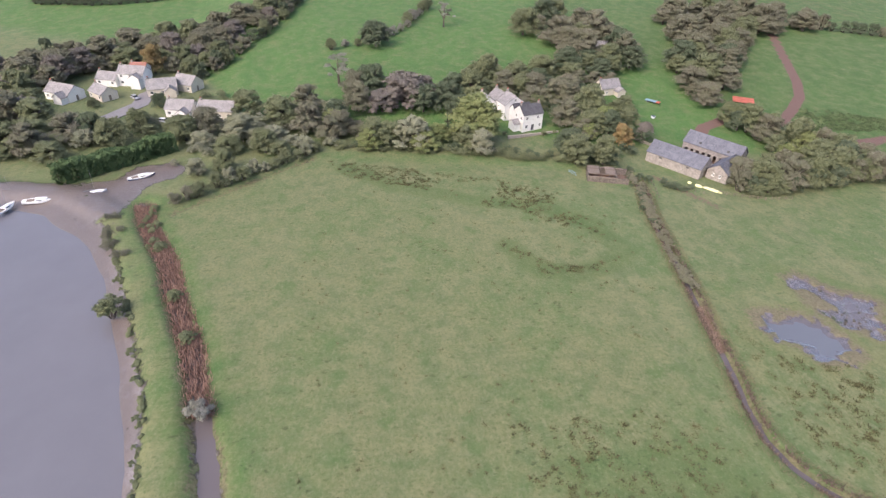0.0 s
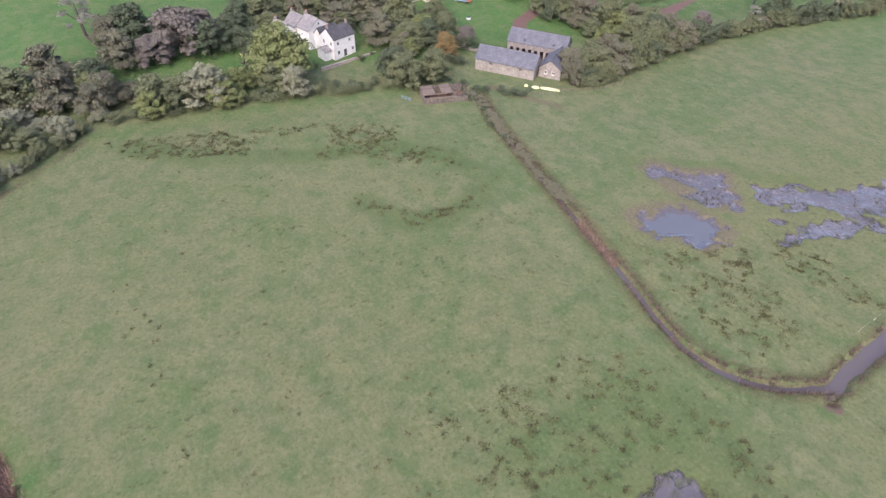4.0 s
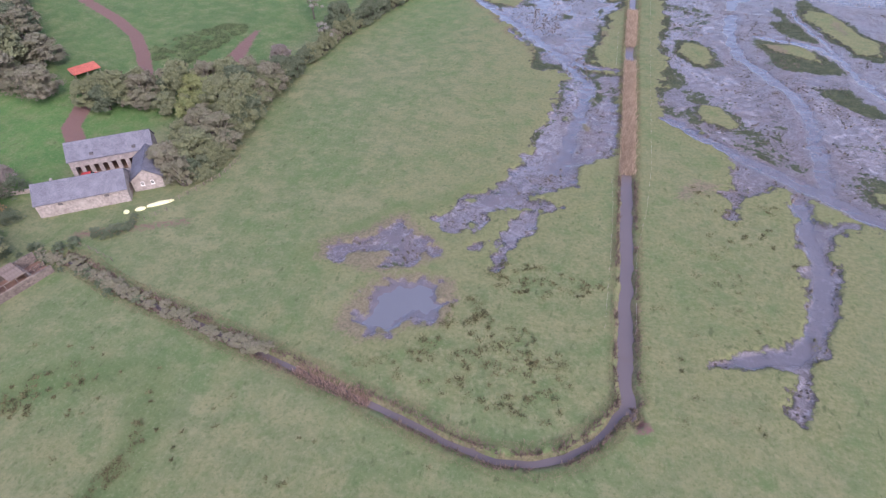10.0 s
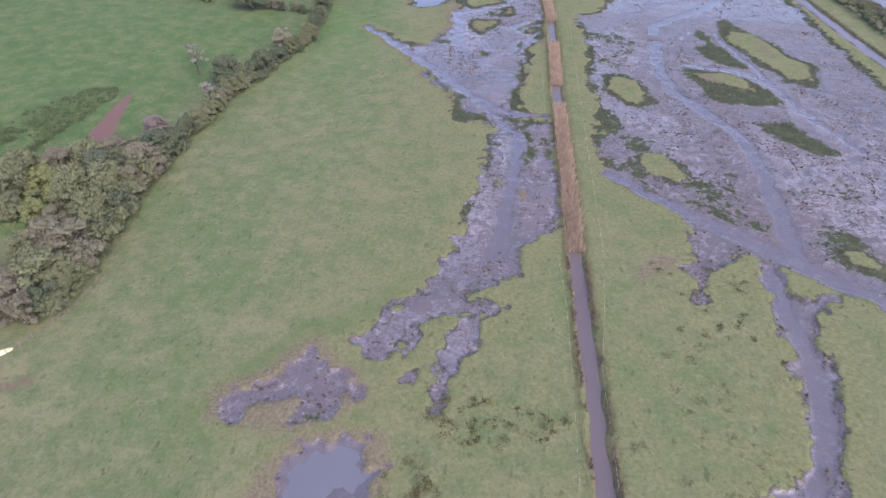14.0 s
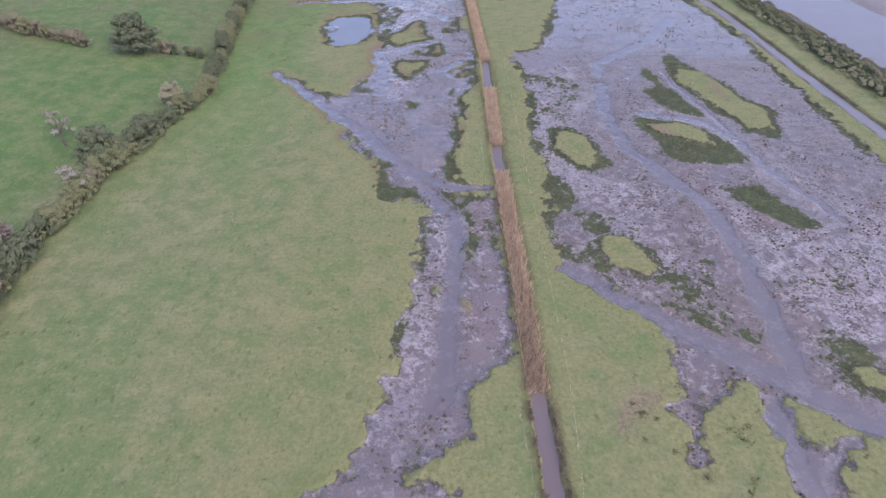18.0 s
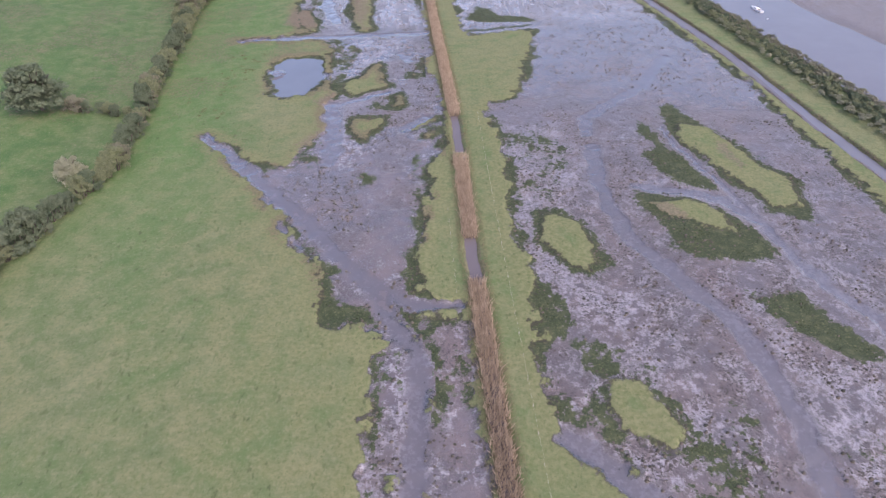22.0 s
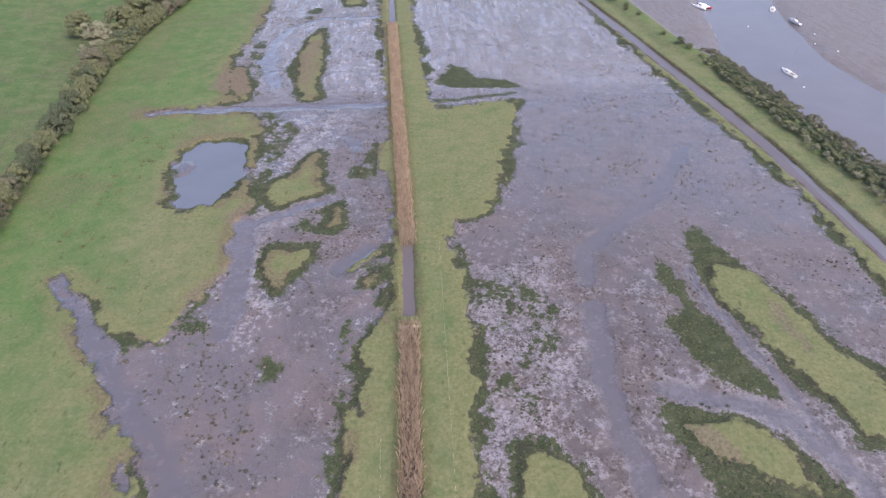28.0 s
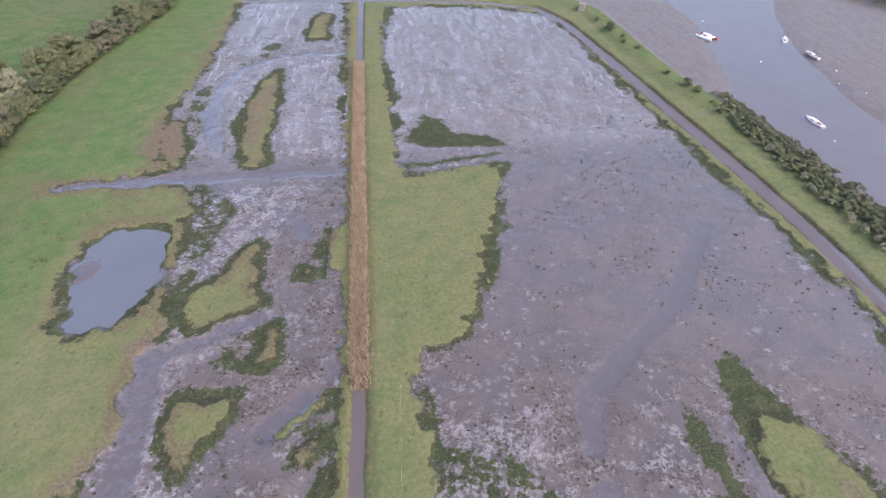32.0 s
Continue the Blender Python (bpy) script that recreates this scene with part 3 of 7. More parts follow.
STAIN.append([(68.7, 37.6), (70.9, 35.2), (71.1, 23.9), (69, 22.2), (67.8, 30.1)])
STAIN.append([(-43.1, 33), (-42.2, 43.2), (-38.7, 50.3), (-37.2, 56.3), (-36.6, 44), (-38.6, 36.2), (-41, 32.8)])
STAIN.append([(-31, 131), (-35, 150), (-37, 180), (-31, 186), (-30.5, 150)])
STAIN.append([(-16.5, -61), (-13, -62), (-9, -75), (-4, -70), (-3, -30), (-7, -27), (-8.5, -52)])
POOLS.append([(-18.4, 107.5), (-13.7, 106), (-10.6, 99.4), (-12.9, 97.5), (-16.3, 100.9)])
POOLS.append([(-16.5, 50.3), (-14.6, 54.2), (-11, 57.2), (-9.5, 56.5), (-11.8, 52.9), (-14.7, 49.7)])
POOLS.append([(-52.3, 165.1), (-49.2, 186.2), (-45.5, 168.4), (-42.6, 139.8), (-46.2, 146.6)])
POOLS.append([(-15.5, -62), (-12.5, -60), (-12, -75), (-14, -84), (-16.5, -76)])
POOLS.append([(-42.6, 8.9), (-40, 5.9), (-40.8, 4.2), (-42.6, 6.6)])
POOLS.append([(-38.8, 4), (-35.4, -0.6), (-36.4, -2.6), (-39, 1.4)])
CHANNELS = [
    ([(-41.4, 142.4), (-46.9, 160.2), (-49.9, 181), (-45.2, 199.9), (-32.9, 210.9), (-10.2, 212.3)], 1.6),
    ([(-76.3, 124.1), (-63.6, 126.0), (-35.6, 126.2), (-5.8, 127.3)], 1.7),
    ([(-69.8, 50.5), (-57.3, 34.5), (-47.3, 21.5), (-35.4, 7.3), (-27.6, -4.8), (-19.6, -15.4), (-17.2, -22), (-12.7, -29.8), (-11.8, -37.3), (-13, -47.8), (-12.7, -54.6), (-14.2, -64.5), (-17, -80)], 1.7),
    ([(-27.5, -5.8), (-19.7, -13.5), (-12.5, -19.6), (-3.1, -20.2)], 1.2),
    ([(-37, 67.5), (-35.1, 57.3), (-34.2, 45.8), (-34.1, 34.9)], 2.6),
    ([(-36, 65.7), (-30.9, 68.9), (-25.6, 72.3), (-20, 74.8)], 1.5),
    ([(-14.5, 50.4), (-9, 56.4)], 1.9),
    ([(35.4, 36.4), (33.2, 23.2), (32.7, 9), (34.5, -1.6), (37.3, -9.8), (41.4, -18.8), (45.4, -25.9), (47, -40), (45, -60), (43.6, -76)], 2.2),
    ([(41.8, 17.6), (50.8, 14.7), (59.4, 9.7), (63.7, 1.8), (65.1, -9.1), (67, -18), (73, -34)], 1.6),
    ([(75.8, 95.6), (59, 71.8), (37.2, 52.9), (35.5, 43.8)], 2.0),
    ([(10.4, -48.3), (18.6, -57.8), (26.1, -63.9), (36.1, -72.4), (43.6, -78.7), (53.7, -88.4), (60, -95)], 2.1),
    ([(56.7, 46.1), (58.1, 33), (60.9, 22.5), (62.2, 13.3), (64.4, 3.1)], 0.9),
    ([(37, -81), (36, -95), (37, -106), (33.5, -117), (29, -126), (19, -130)], 1.9),
]
DITCH_FIELD = [(-113.1, -133.8), (-104.1, -135.3), (-90.8, -139.9), (-75.1, -142.9), (-60.7, -146.2), (-47.7, -149.2), (-38.3, -151.4), (-29.6, -153.4), (-23.4, -155.3), (-15.9, -156.5), (-11, -155.7), (-6.3, -153.5), (-2.6, -149.8), (0.4, -145.1), (1.9, -142.9)]
DITCH_MAIN = [(1.9, -142.9), (1.4, -134.6), (1.0, -112.3), (0.5, -81), (0.4, -53.1), (0.1, -26.5), (-0.1, -6.5), (0, 18.4), (0.2, 47.5), (0.2, 57.1), (-1, 92.3), (-2.7, 142.3), (-4.4, 200.6), (-6, 277.5)]
DITCH_SPUR = [(1.9, -142.9), (3.2, -145.6)]
DITCH_HEDGE = [(-107, -271), (-114, -263.5), (-122, -254), (-131, -243), (-139, -233)]
DITCH_SOUTH = [(-114, -279), (-103, -276.8), (-84.3, -267.6), (-67.8, -262.6), (-53, -256.9), (-41.1, -254.2), (-28.6, -250.7), (-20.2, -249), (0, -245)]
DITCH_WALL = [(-60, 284), (9.9, 278), (48.7, 271), (72.7, 259.4), (80.2, 238.2), (86.2, 196), (91.2, 155.5), (95.7, 121.1), (98.5, 95.8), (100.1, 70.6), (101, 47.9), (103, 18.8), (105, -10), (104, -50), (96, -85)]
LEVEE_OUTER = [(60, 300), (90.8, 269.9), (98.8, 252), (101.4, 209.2), (104.5, 171.6), (110.1, 153.8), (114.6, 142), (116, 119.5), (117.5, 100), (119.5, 75), (122.3, 50), (125, 20), (126, -40), (118, -120), (70, -210), (0, -256), (-42, -262), (-65, -270), (-84.5, -277.5), (-103, -285), (-118, -300), (-128, -330)]
RIVER_NEAR = [(125, 330), (137.1, 267.3), (137.3, 234.4), (129.4, 202), (125.3, 180.5), (116.2, 158.4), (117, 142), (119, 118), (121, 95), (124, 60), (127, 20), (128, -40), (120, -122), (72, -213), (0, -260), (-22.9, -263.7), (-52.8, -272.2), (-66.7, -276.9), (-81.5, -282.9), (-96.8, -291.9), (-111, -305.9), (-124, -335)]
RIVER_FAR = [(215, 330), (182.5, 263), (167.9, 231.5), (158, 199.4), (153.5, 178), (148.5, 151.6), (150, 130), (153, 114), (157, 96.5), (162, 50), (165, -40), (155, -140), (90, -250), (0, -310), (-60, -330), (-100, -345)]
PUDDLES = [(155.3, 164.3, 2.6), (157, 178, 1.6), (150, 190, 1.8), (152, 196, 1.4), (133, 205, 2.0)]
HEDGE_WEST = [(-97, -106), (-95, -96), (-97, -80), (-99, -60), (-99, -40), (-96, -10), (-89, 17), (-85, 35), (-87, 55), (-92, 88), (-97, 135), (-101, 165), (-98, 215), (-91, 262), (-88, 300)]


# ---- ground: one sheet ----
def lattice(x, y, seed):
    n = (x.astype(np.int64) * 374761393 + y.astype(np.int64) * 668265263 + seed * 1442695041) & 0xFFFFFFFF
    n = ((n ^ (n >> 13)) * 1274126177) & 0xFFFFFFFF
    return ((n ^ (n >> 16)) & 0xFFFF) / 65535.0


def value_noise(x, y, seed):
    xi, yi = np.floor(x), np.floor(y)
    u, v = x - xi, y - yi
    u, v = u * u * (3 - 2 * u), v * v * (3 - 2 * v)
    a, b = lattice(xi, yi, seed), lattice(xi + 1, yi, seed)
    c, d = lattice(xi, yi + 1, seed), lattice(xi + 1, yi + 1, seed)
    return (a * (1 - u) + b * u) * (1 - v) + (c * (1 - u) + d * u) * v


def fbm(x, y, size, octaves=4, seed=0):
    """Uneven noise from -1 to 1 with features of that size in metres."""
    total, gain = 0.0, 1.0
    for o in range(octaves):
        total = total + gain * (value_noise(x * 2**o / size + 17.3 * o, y * 2**o / size - 9.1 * o, seed + o) - 0.5)
        gain *= 0.55
    return total * 1.1


def line_distance(x, y, points):
    best = np.full(x.shape, 1e9)
    for (ax, ay), (bx, by) in zip(points, points[1:]):
        dx, dy = bx - ax, by - ay
        s = np.clip(((x - ax) * dx + (y - ay) * dy) / (dx * dx + dy * dy), 0, 1)
        best = np.minimum(best, np.hypot(x - ax - s * dx, y - ay - s * dy))
    return best


def area_distance(x, y, points):
    """Metres inside (+) or outside (-) of a closed outline."""
    ring = points + points[:1]
    inside = np.zeros(x.shape, bool)
    for (ax, ay), (bx, by) in zip(ring, ring[1:]):
        if ay != by:
            inside ^= ((ay > y) != (by > y)) & (x < (bx - ax) * (y - ay) / (by - ay) + ax)
    return np.where(inside, 1, -1) * line_distance(x, y, ring)


def near(x, y, points, reach, work):
    """work(x, y) where the points are within reach, else -reach."""
    xs, ys = zip(*points)
    pick = (x > min(xs) - reach) & (x < max(xs) + reach) & (y > min(ys) - reach) & (y < max(ys) + reach)
    out = np.full(x.shape, -float(reach))
    if pick.any():
        out[pick] = np.maximum(work(x[pick], y[pick]), -reach)
    return out


def smooth(v, low, high):
    s = np.clip((v - low) / (high - low), 0, 1)
    return s * s * (3 - 2 * s)


HILL_EDGE = [(-320, -420), (-262, -300), (-175, -262), (-150, -232), (-145, -190), (-140, -160), (-128, -135), (-122, -100), (-112, -70), (-106, -40), (-103, -10), (-97, 17), (-93, 35), (-94, 55), (-99, 88), (-104, 135), (-108, 165), (-105, 215), (-98, 262), (-90, 330), (-60, 600)]
EDGE_Y, EDGE_X = np.array([p[1] for p in HILL_EDGE], float), np.array([p[0] for p in HILL_EDGE], float)
HILL_SLOPE = 0.10


def hill(x, y):
    """Rise of the land west of the marsh, and far off all round."""
    out = np.maximum(np.interp(y, EDGE_Y, EDGE_X) - x, 0)
    rise = HILL_SLOPE * (np.sqrt(out * out + 15**2) - 15)
    rise = np.where(rise > 0, 70 * (1 - np.exp(-rise / 70)), 0)
    east = np.maximum(x - 330, 0)
    return rise + 0.08 * east / (1 + east / 900)


def spread(lo, d, a, b, c, hi, fine):
    """Steps that are fine between a and b and grow outwards."""
    mid = list(np.arange(a, b + fine / 2, fine))
    up, step = [mid[-1]], fine
    while up[-1] < hi:
        step = min(step * 1.09, 1.3 if up[-1] < c else 90)
        up.append(up[-1] + step)
    down, step = [mid[0]], fine
    while down[-1] > lo:
        step = min(step * 1.09, 1.3 if down[-1] > d else 90)
        down.append(down[-1] - step)
    return np.array(down[:0:-1] + mid + up[1:])


xs, ys = spread(-2600, -165, -84, 108, 168, 2600, 0.5), spread(-2600, -322, -162, 225, 285, 3000, 0.5)
gx, gy = [a.ravel() for a in np.meshgrid(xs, ys)]
warp_x, warp_y = gx + 1.3 * fbm(gx, gy, 4, 4, 11), gy + 1.3 * fbm(gx, gy, 4, 4, 23)
mud = np.full(gx.shape, -8.0)
for area in MUD:
    mud = np.maximum(mud, near(warp_x, warp_y, area, 8, lambda x, y, a=area: area_distance(x, y, a)))
turf = np.full(gx.shape, -8.0)
for area in TURF_ISLANDS:
    turf = np.maximum(turf, near(warp_x, warp_y, area, 8, lambda x, y, a=area: area_distance(x, y, a)))
weed = np.full(gx.shape, -8.0)
for area in WEED_BEDS:
    weed = np.maximum(weed, near(warp_x, warp_y, area, 8, lambda x, y, a=area: area_distance(x, y, a)))
for area in WEED_THIN:
    weed = np.maximum(weed, np.minimum(near(warp_x, warp_y, area, 8, lambda x, y, a=area: area_distance(x, y, a)), 0.6 + 0 * gx) + 2.2 * fbm(gx, gy, 4, 3, 31) - 0.6)
weed = np.maximum(weed, turf + 0.4)
turf = turf - 1.25 - 0.9 * fbm(gx, gy, 8, 2, 37)
for area in TURF_CAPS:
    turf = np.maximum(turf, near(warp_x, warp_y, area, 8, lambda x, y, a=area: area_distance(x, y, a)))
mud = mud + 1.7 * fbm(gx, gy, 1.9, 3, 39) * smooth(-np.abs(mud), -3.2, -0.6)
mud = mud + 2.0 * fbm(gx, gy, 3.6, 3, 41) * smooth(-np.abs(mud), -4.0, -0.8) * (0.55 + 0.45 * smooth(gy, -118, -90)) * smooth(np.abs(gx), 4, 8)
mud = np.minimum(mud, -turf)
# dark weed fringes the turf of the inner flats
inner = smooth(gy, -60, -20)
weed = np.maximum(weed, inner * (1.9 - np.abs(mud - 0.8)) - (1 - inner) * 1.6 + 3.4 * fbm(gx, gy, 9, 3, 43) - 0.55)
chan = np.full(gx.shape, -4.0)
for points, half in CHANNELS:
    chan = np.maximum(chan, near(warp_x, warp_y, points, 4, lambda x, y, p=points, h=half: h - line_distance(x, y, p)))
mud = np.maximum(mud, chan - 0.2)
for px, py, half in PUDDLES:
    chan = np.maximum(chan, np.maximum(half - np.hypot((gx - px), (gy - py) * 0.6) + 0.8 * fbm(gx, gy, 3, 3, 97), -4))
weed = np.where((chan > -0.6) | ((gx > -7.5) & (gx < -2) & (gy > 58) & (gy < 210)), -8.0, weed)
for area in POOLS:
    chan = np.maximum(chan, near(warp_x, warp_y, area, 4, lambda x, y, a=area: area_distance(x, y, a)))
    mud = np.maximum(mud, near(warp_x, warp_y, area, 8, lambda x, y, a=area: area_distance(x, y, a)) + 0.2)


def soft_areas(areas, low, high):
    total = np.zeros(gx.shape)
    for area in areas:
        total = np.maximum(total, smooth(near(warp_x, warp_y, area, 6, lambda x, y, a=area: area_distance(x, y, a)), low, high))
    return total


# pale gathers the plates with painted sheen
pale, stain = soft_areas(PALE, -5.5, 3.0), soft_areas(STAIN, -3.0, 2.0)
pale = np.maximum(pale, 0.7 * smooth(gy + 14 * fbm(gx, gy, 22, 3, 111), 118, 165) * (gx > 2))
pond = np.full(gx.shape, -4.0)
for area in (POND_LOW, LAKE, MUD[-1]):
    pond = np.maximum(pond, near(warp_x, warp_y, area, 4, lambda x, y, a=area: area_distance(x, y, a)))
cut = np.full(gx.shape, -6.0)
for points, half in ((DITCH_FIELD, 0.8), (DITCH_MAIN, 1.3), (DITCH_SPUR, 0.7), (DITCH_HEDGE, 0.4), (DITCH_SOUTH, 2.2), (DITCH_WALL, 2.4)):
    cut = np.maximum(cut, near(gx + 0.5 * fbm(gx, gy, 3, 2, 51), gy, points, 6, lambda x, y, p=points, h=half: h - line_distance(x, y, p)))
cut = np.minimum(cut, np.where(np.abs(gx) < 12, np.abs(gy - 34.7) - 1.7, 6))
mud = np.minimum(mud, np.where(np.abs(gx) < 4.5, np.abs(gy - 34.7) - 1.7, 8))
outer = area_distance(gx, gy, LEVEE_OUTER + [(-140, -420), (-4000, -1500), (-4000, 2500), (60, 2500)])
bed = np.minimum(area_distance(gx + 2 * fbm(gx, gy, 12, 3, 61), gy, RIVER_NEAR + RIVER_FAR[::-1]), 40)
wall = near(gx, gy, DITCH_WALL, 40, lambda x, y: -line_distance(x, y, DITCH_WALL))
ride = near(gx, gy, LEVEE_OUTER, 40, lambda x, y: 9 - line_distance(x, y, LEVEE_OUTER))
rough = fbm(gx, gy, 2.2, 4, 71)
gz = hill(gx, gy) + 0.10 * rough + 0.12 * fbm(gx, gy, 18, 3, 73)
gz += np.where(ride > -3, 1.1 * smooth(ride, -1, 5), 0)
sunk = smooth(mud + 0.5 * rough, -0.35, 0.55)
gz = gz * (1 - sunk) + sunk * (-0.36 + 0.13 * (1 - 0.75 * smooth(gy, 20, 70) * (gx > 2)) * fbm(gx, gy, 1.7, 4, 79) + 0.10 * fbm(gx, gy, 9, 3, 83))
gz -= 0.16 * smooth(chan, -0.7, 0.8)
gz -= 0.30 * smooth(pond + 0.8 * rough, 0.3, 2.6)
gz += 0.5 * smooth(3.4 - np.hypot((gx + 57.5) * 1.2, (gy - 92) * 0.7) + 1.5 * fbm(gx, gy, 3, 3, 85), 0, 1.5)
gz -= 1.15 * smooth(cut, -0.7, 0.9)
shore = smooth(-outer, -1.0, 2.5) * (gx < 400)
gz = gz * (1 - shore) + shore * (np.where(gx > 100, -0.25, -0.3) + 0.12 * fbm(gx, gy, 14, 3, 89) + hill(gx, gy) * (gx > 200))
gz -= np.where(bed > -12, 1.2 * smooth(bed, -9, 6), 0)
columns, lines = len(xs), len(ys)
corner = (np.arange(lines - 1)[:, None] * columns + np.arange(columns - 1)[None]).ravel()
quads = np.stack([corner, corner + 1, corner + 1 + columns, corner + columns], 1)
sheet = bpy.data.meshes.new("ground")
sheet.vertices.add(len(gx))
sheet.vertices.foreach_set("co", np.stack([gx, gy, gz], 1).ravel())
sheet.loops.add(quads.size)
sheet.loops.foreach_set("vertex_index", quads.ravel())
sheet.polygons.add(len(quads))
sheet.polygons.foreach_set("loop_start", np.arange(0, quads.size, 4))
sheet.polygons.foreach_set("use_smooth", np.ones(len(quads), bool))
sheet.update(calc_edges=True)
west = np.interp(gy, EDGE_Y, EDGE_X) - gx
lush = np.maximum(smooth(west, 4, 14), 0.55 * smooth(5 - line_distance(gx, gy, [(-141, -230), (-136, -206), (-131, -180), (-123, -152)]), 0, 4))
lush = np.maximum(lush, 0.8 * smooth(ride, 2, 6) * (gx > 60))
lush = np.maximum(lush, 0.7 * smooth(3.0 - np.abs(line_distance(gx, gy, DITCH_SOUTH) - 4.0), 0, 2) * (gx < 0))
lush = np.maximum(lush, 0.75 * smooth(-gx + 10 * fbm(gx, gy, 18, 3, 101), 46, 76) * smooth(gy, -40, 60) * (west < 14))
deep = smooth(gy - 0.25 * (gx + 130), -75, -45) * smooth(west, 0, 8)
olive = smooth(mud, -7.5, -1) * 0.65 + 0.2 * smooth(gy, -160, -140) * smooth(gx, -75, -35) + 0.16 * smooth(-gy, 150, 175) * (west < 0)
thatch = smooth(mud, -4.5, -0.6) * smooth(gy, -70, 20) * smooth(fbm(gx, gy, 10, 3, 47), -0.15, 0.2)
thatch = np.maximum(thatch, smooth(mud, -7.8, -1.5) * smooth(gy, 40, 70) * smooth(fbm(gx, gy, 14, 4, 48), -0.1, 0.2))
thatch = np.maximum(thatch, 0.5 * smooth(mud, -7.5, -2.5) * smooth(gy, 15, 40) * smooth(fbm(gx, gy, 7, 4, 49), -0.25, 0.15))
thatch *= np.where(gx < -3, 1.0, 0.0)
track = np.maximum(1.9 - line_distance(gx, gy, [(-145.3, -58.1), (-155, -46.1), (-166.1, -34.4), (-180, -25.3), (-197.2, -16.7), (-240, 4)]), 2.2 - line_distance(gx, gy, [(-135, -100), (-146, -90), (-150, -80), (-152, -70)]))
ring = [(-80.4, -184.7), (-69.7, -180.5), (-66.7, -172.7), (-69.1, -162.2), (-74.1, -156.1), (-87.4, -159), (-98.9, -169.7), (-105, -190), (-118, -212), (-130, -224)]
damp = smooth(7 - line_distance(gx, gy, ring), 0, 6)
damp = np.maximum(damp, 0.8 * smooth(area_distance(gx, gy, [(-18, -196), (8, -192), (8, -165), (-6, -160), (-20, -170)]), -6, 4))
damp = np.maximum(damp, 0.7 * smooth(4.5 - line_distance(gx, gy, [(-62, -122), (-55, -113), (-47, -103), (-40, -99), (-34, -93)]), 0, 3))
soil = smooth(track, -1.5, 1.0)
soil = np.maximum(soil, 0.8 * smooth(area_distance(gx, gy, [(-130, -14), (-126.5, -27), (-124, -36), (-122, -42), (-129, -43), (-130, -36), (-131, -27), (-131.5, -15)]), -2, 1.5))
soil = np.maximum(soil, 0.5 * smooth(2.5 - line_distance(gx, gy, [(-113, -128), (-100, -122), (-92, -118)]), -1, 2))
soil = np.maximum(soil, 0.6 * smooth(2.2 - np.hypot(gx - 4.2, gy + 146.5) + fbm(gx, gy, 2, 3, 98), 0, 1.2))
creek = [(-106, -284), (-114, -284), (-122, -281), (-134, -272), (-141, -276), (-138, -286), (-130, -291), (-127, -300), (-131, -318), (-122, -335), (-104, -312)]
creek = smooth(area_distance(gx, gy, creek) + 2 * fbm(gx, gy, 5, 3, 99), -1.5, 1.5)
south = smooth(-gy, 60, 95)
calm_east = 0.85 * smooth(gy + 0.35 * (gx - 40) + 14 * fbm(gx, gy, 25, 3, 93), 25, 85) * (1 - 0.6 * smooth(gy + 12 * fbm(gx, gy, 20, 3, 96), 125, 175))
calm_west = (0.3 + 0.5 * smooth(fbm(gx, gy, 16, 3, 95), -0.15, 0.2)) * (1 - 0.7 * smooth(gy, 122, 140))
wet = np.where(gx > 2, 0.5 * south + (1 - south) * calm_east, 0.7 * south + (1 - south) * calm_west)
pan = np.where((gy < -60) & (gx < -3), np.minimum(mud - 1.2, 0.05) - 4 * smooth(gy, -80, -60), -8)
creek_bed = np.where((gy < -60) & (gx > 8), np.minimum(mud - 1.7, 0.35) - 4 * smooth(gy, -85, -70), -8)
thatch = np.maximum(thatch, 0.85 * smooth(cut + 0.8 * fbm(gx, gy, 2.5, 3, 121), -1.1, -0.2))
SHEET_VALUES = {
    "mud": np.maximum(mud, np.maximum(3 * np.maximum(shore, creek) - 1.5, np.where(cut > -1, cut - 0.9, -8))),
    "weed": np.where(shore > 0.2, -8, weed),
    "chan": np.maximum(np.maximum(np.maximum(chan, pan), creek_bed), np.where(pond > -1, pond, -4)),
    "lush": lush, "damp": damp, "thatch": thatch, "olive": olive, "soil": soil, "deep": deep, "pale": pale, "stain": stain,
    "shore": np.maximum(np.maximum(shore, creek), 0.95 * smooth(cut, -1.2, -0.3)), "wet": wet, "furrow_sheen": 0.8 * smooth(gy, 128, 142),
}
for label, values in SHEET_VALUES.items():
    layer = sheet.attributes.new(label, "FLOAT", "POINT")
    layer.data.foreach_set("value", values.astype(np.float32))
sheet.materials.append(GROUND)
ground = tagged(new("ground", sheet), "green pasture and bare tidal mud with grassy islands", "ground", kind="structure")


def ribbon(name, points, half, z, material, label):
    """A level strip of water along a line."""
    bm = bmesh.new()
    rows = []
    for i, (x, y) in enumerate(points):
        ax, ay = points[max(i - 1, 0)]
        bx, by = points[min(i + 1, len(points) - 1)]
        d = math.hypot(bx - ax, by - ay)
        nx, ny = -(by - ay) / d * half, (bx - ax) / d * half
        rows.append((bm.verts.new((x + nx, y + ny, z)), bm.verts.new((x - nx, y - ny, z))))
    for (a, b), (c, d) in zip(rows, rows[1:]):
        bm.faces.new((a, b, d, c))
    bmesh.ops.recalc_face_normals(bm, faces=bm.faces)
    mesh = bpy.data.meshes.new(name)
    bm.to_mesh(mesh)
    bm.free()
    mesh.materials.append(material)
    return tagged(new(name, mesh), label, "water", kind="structure")


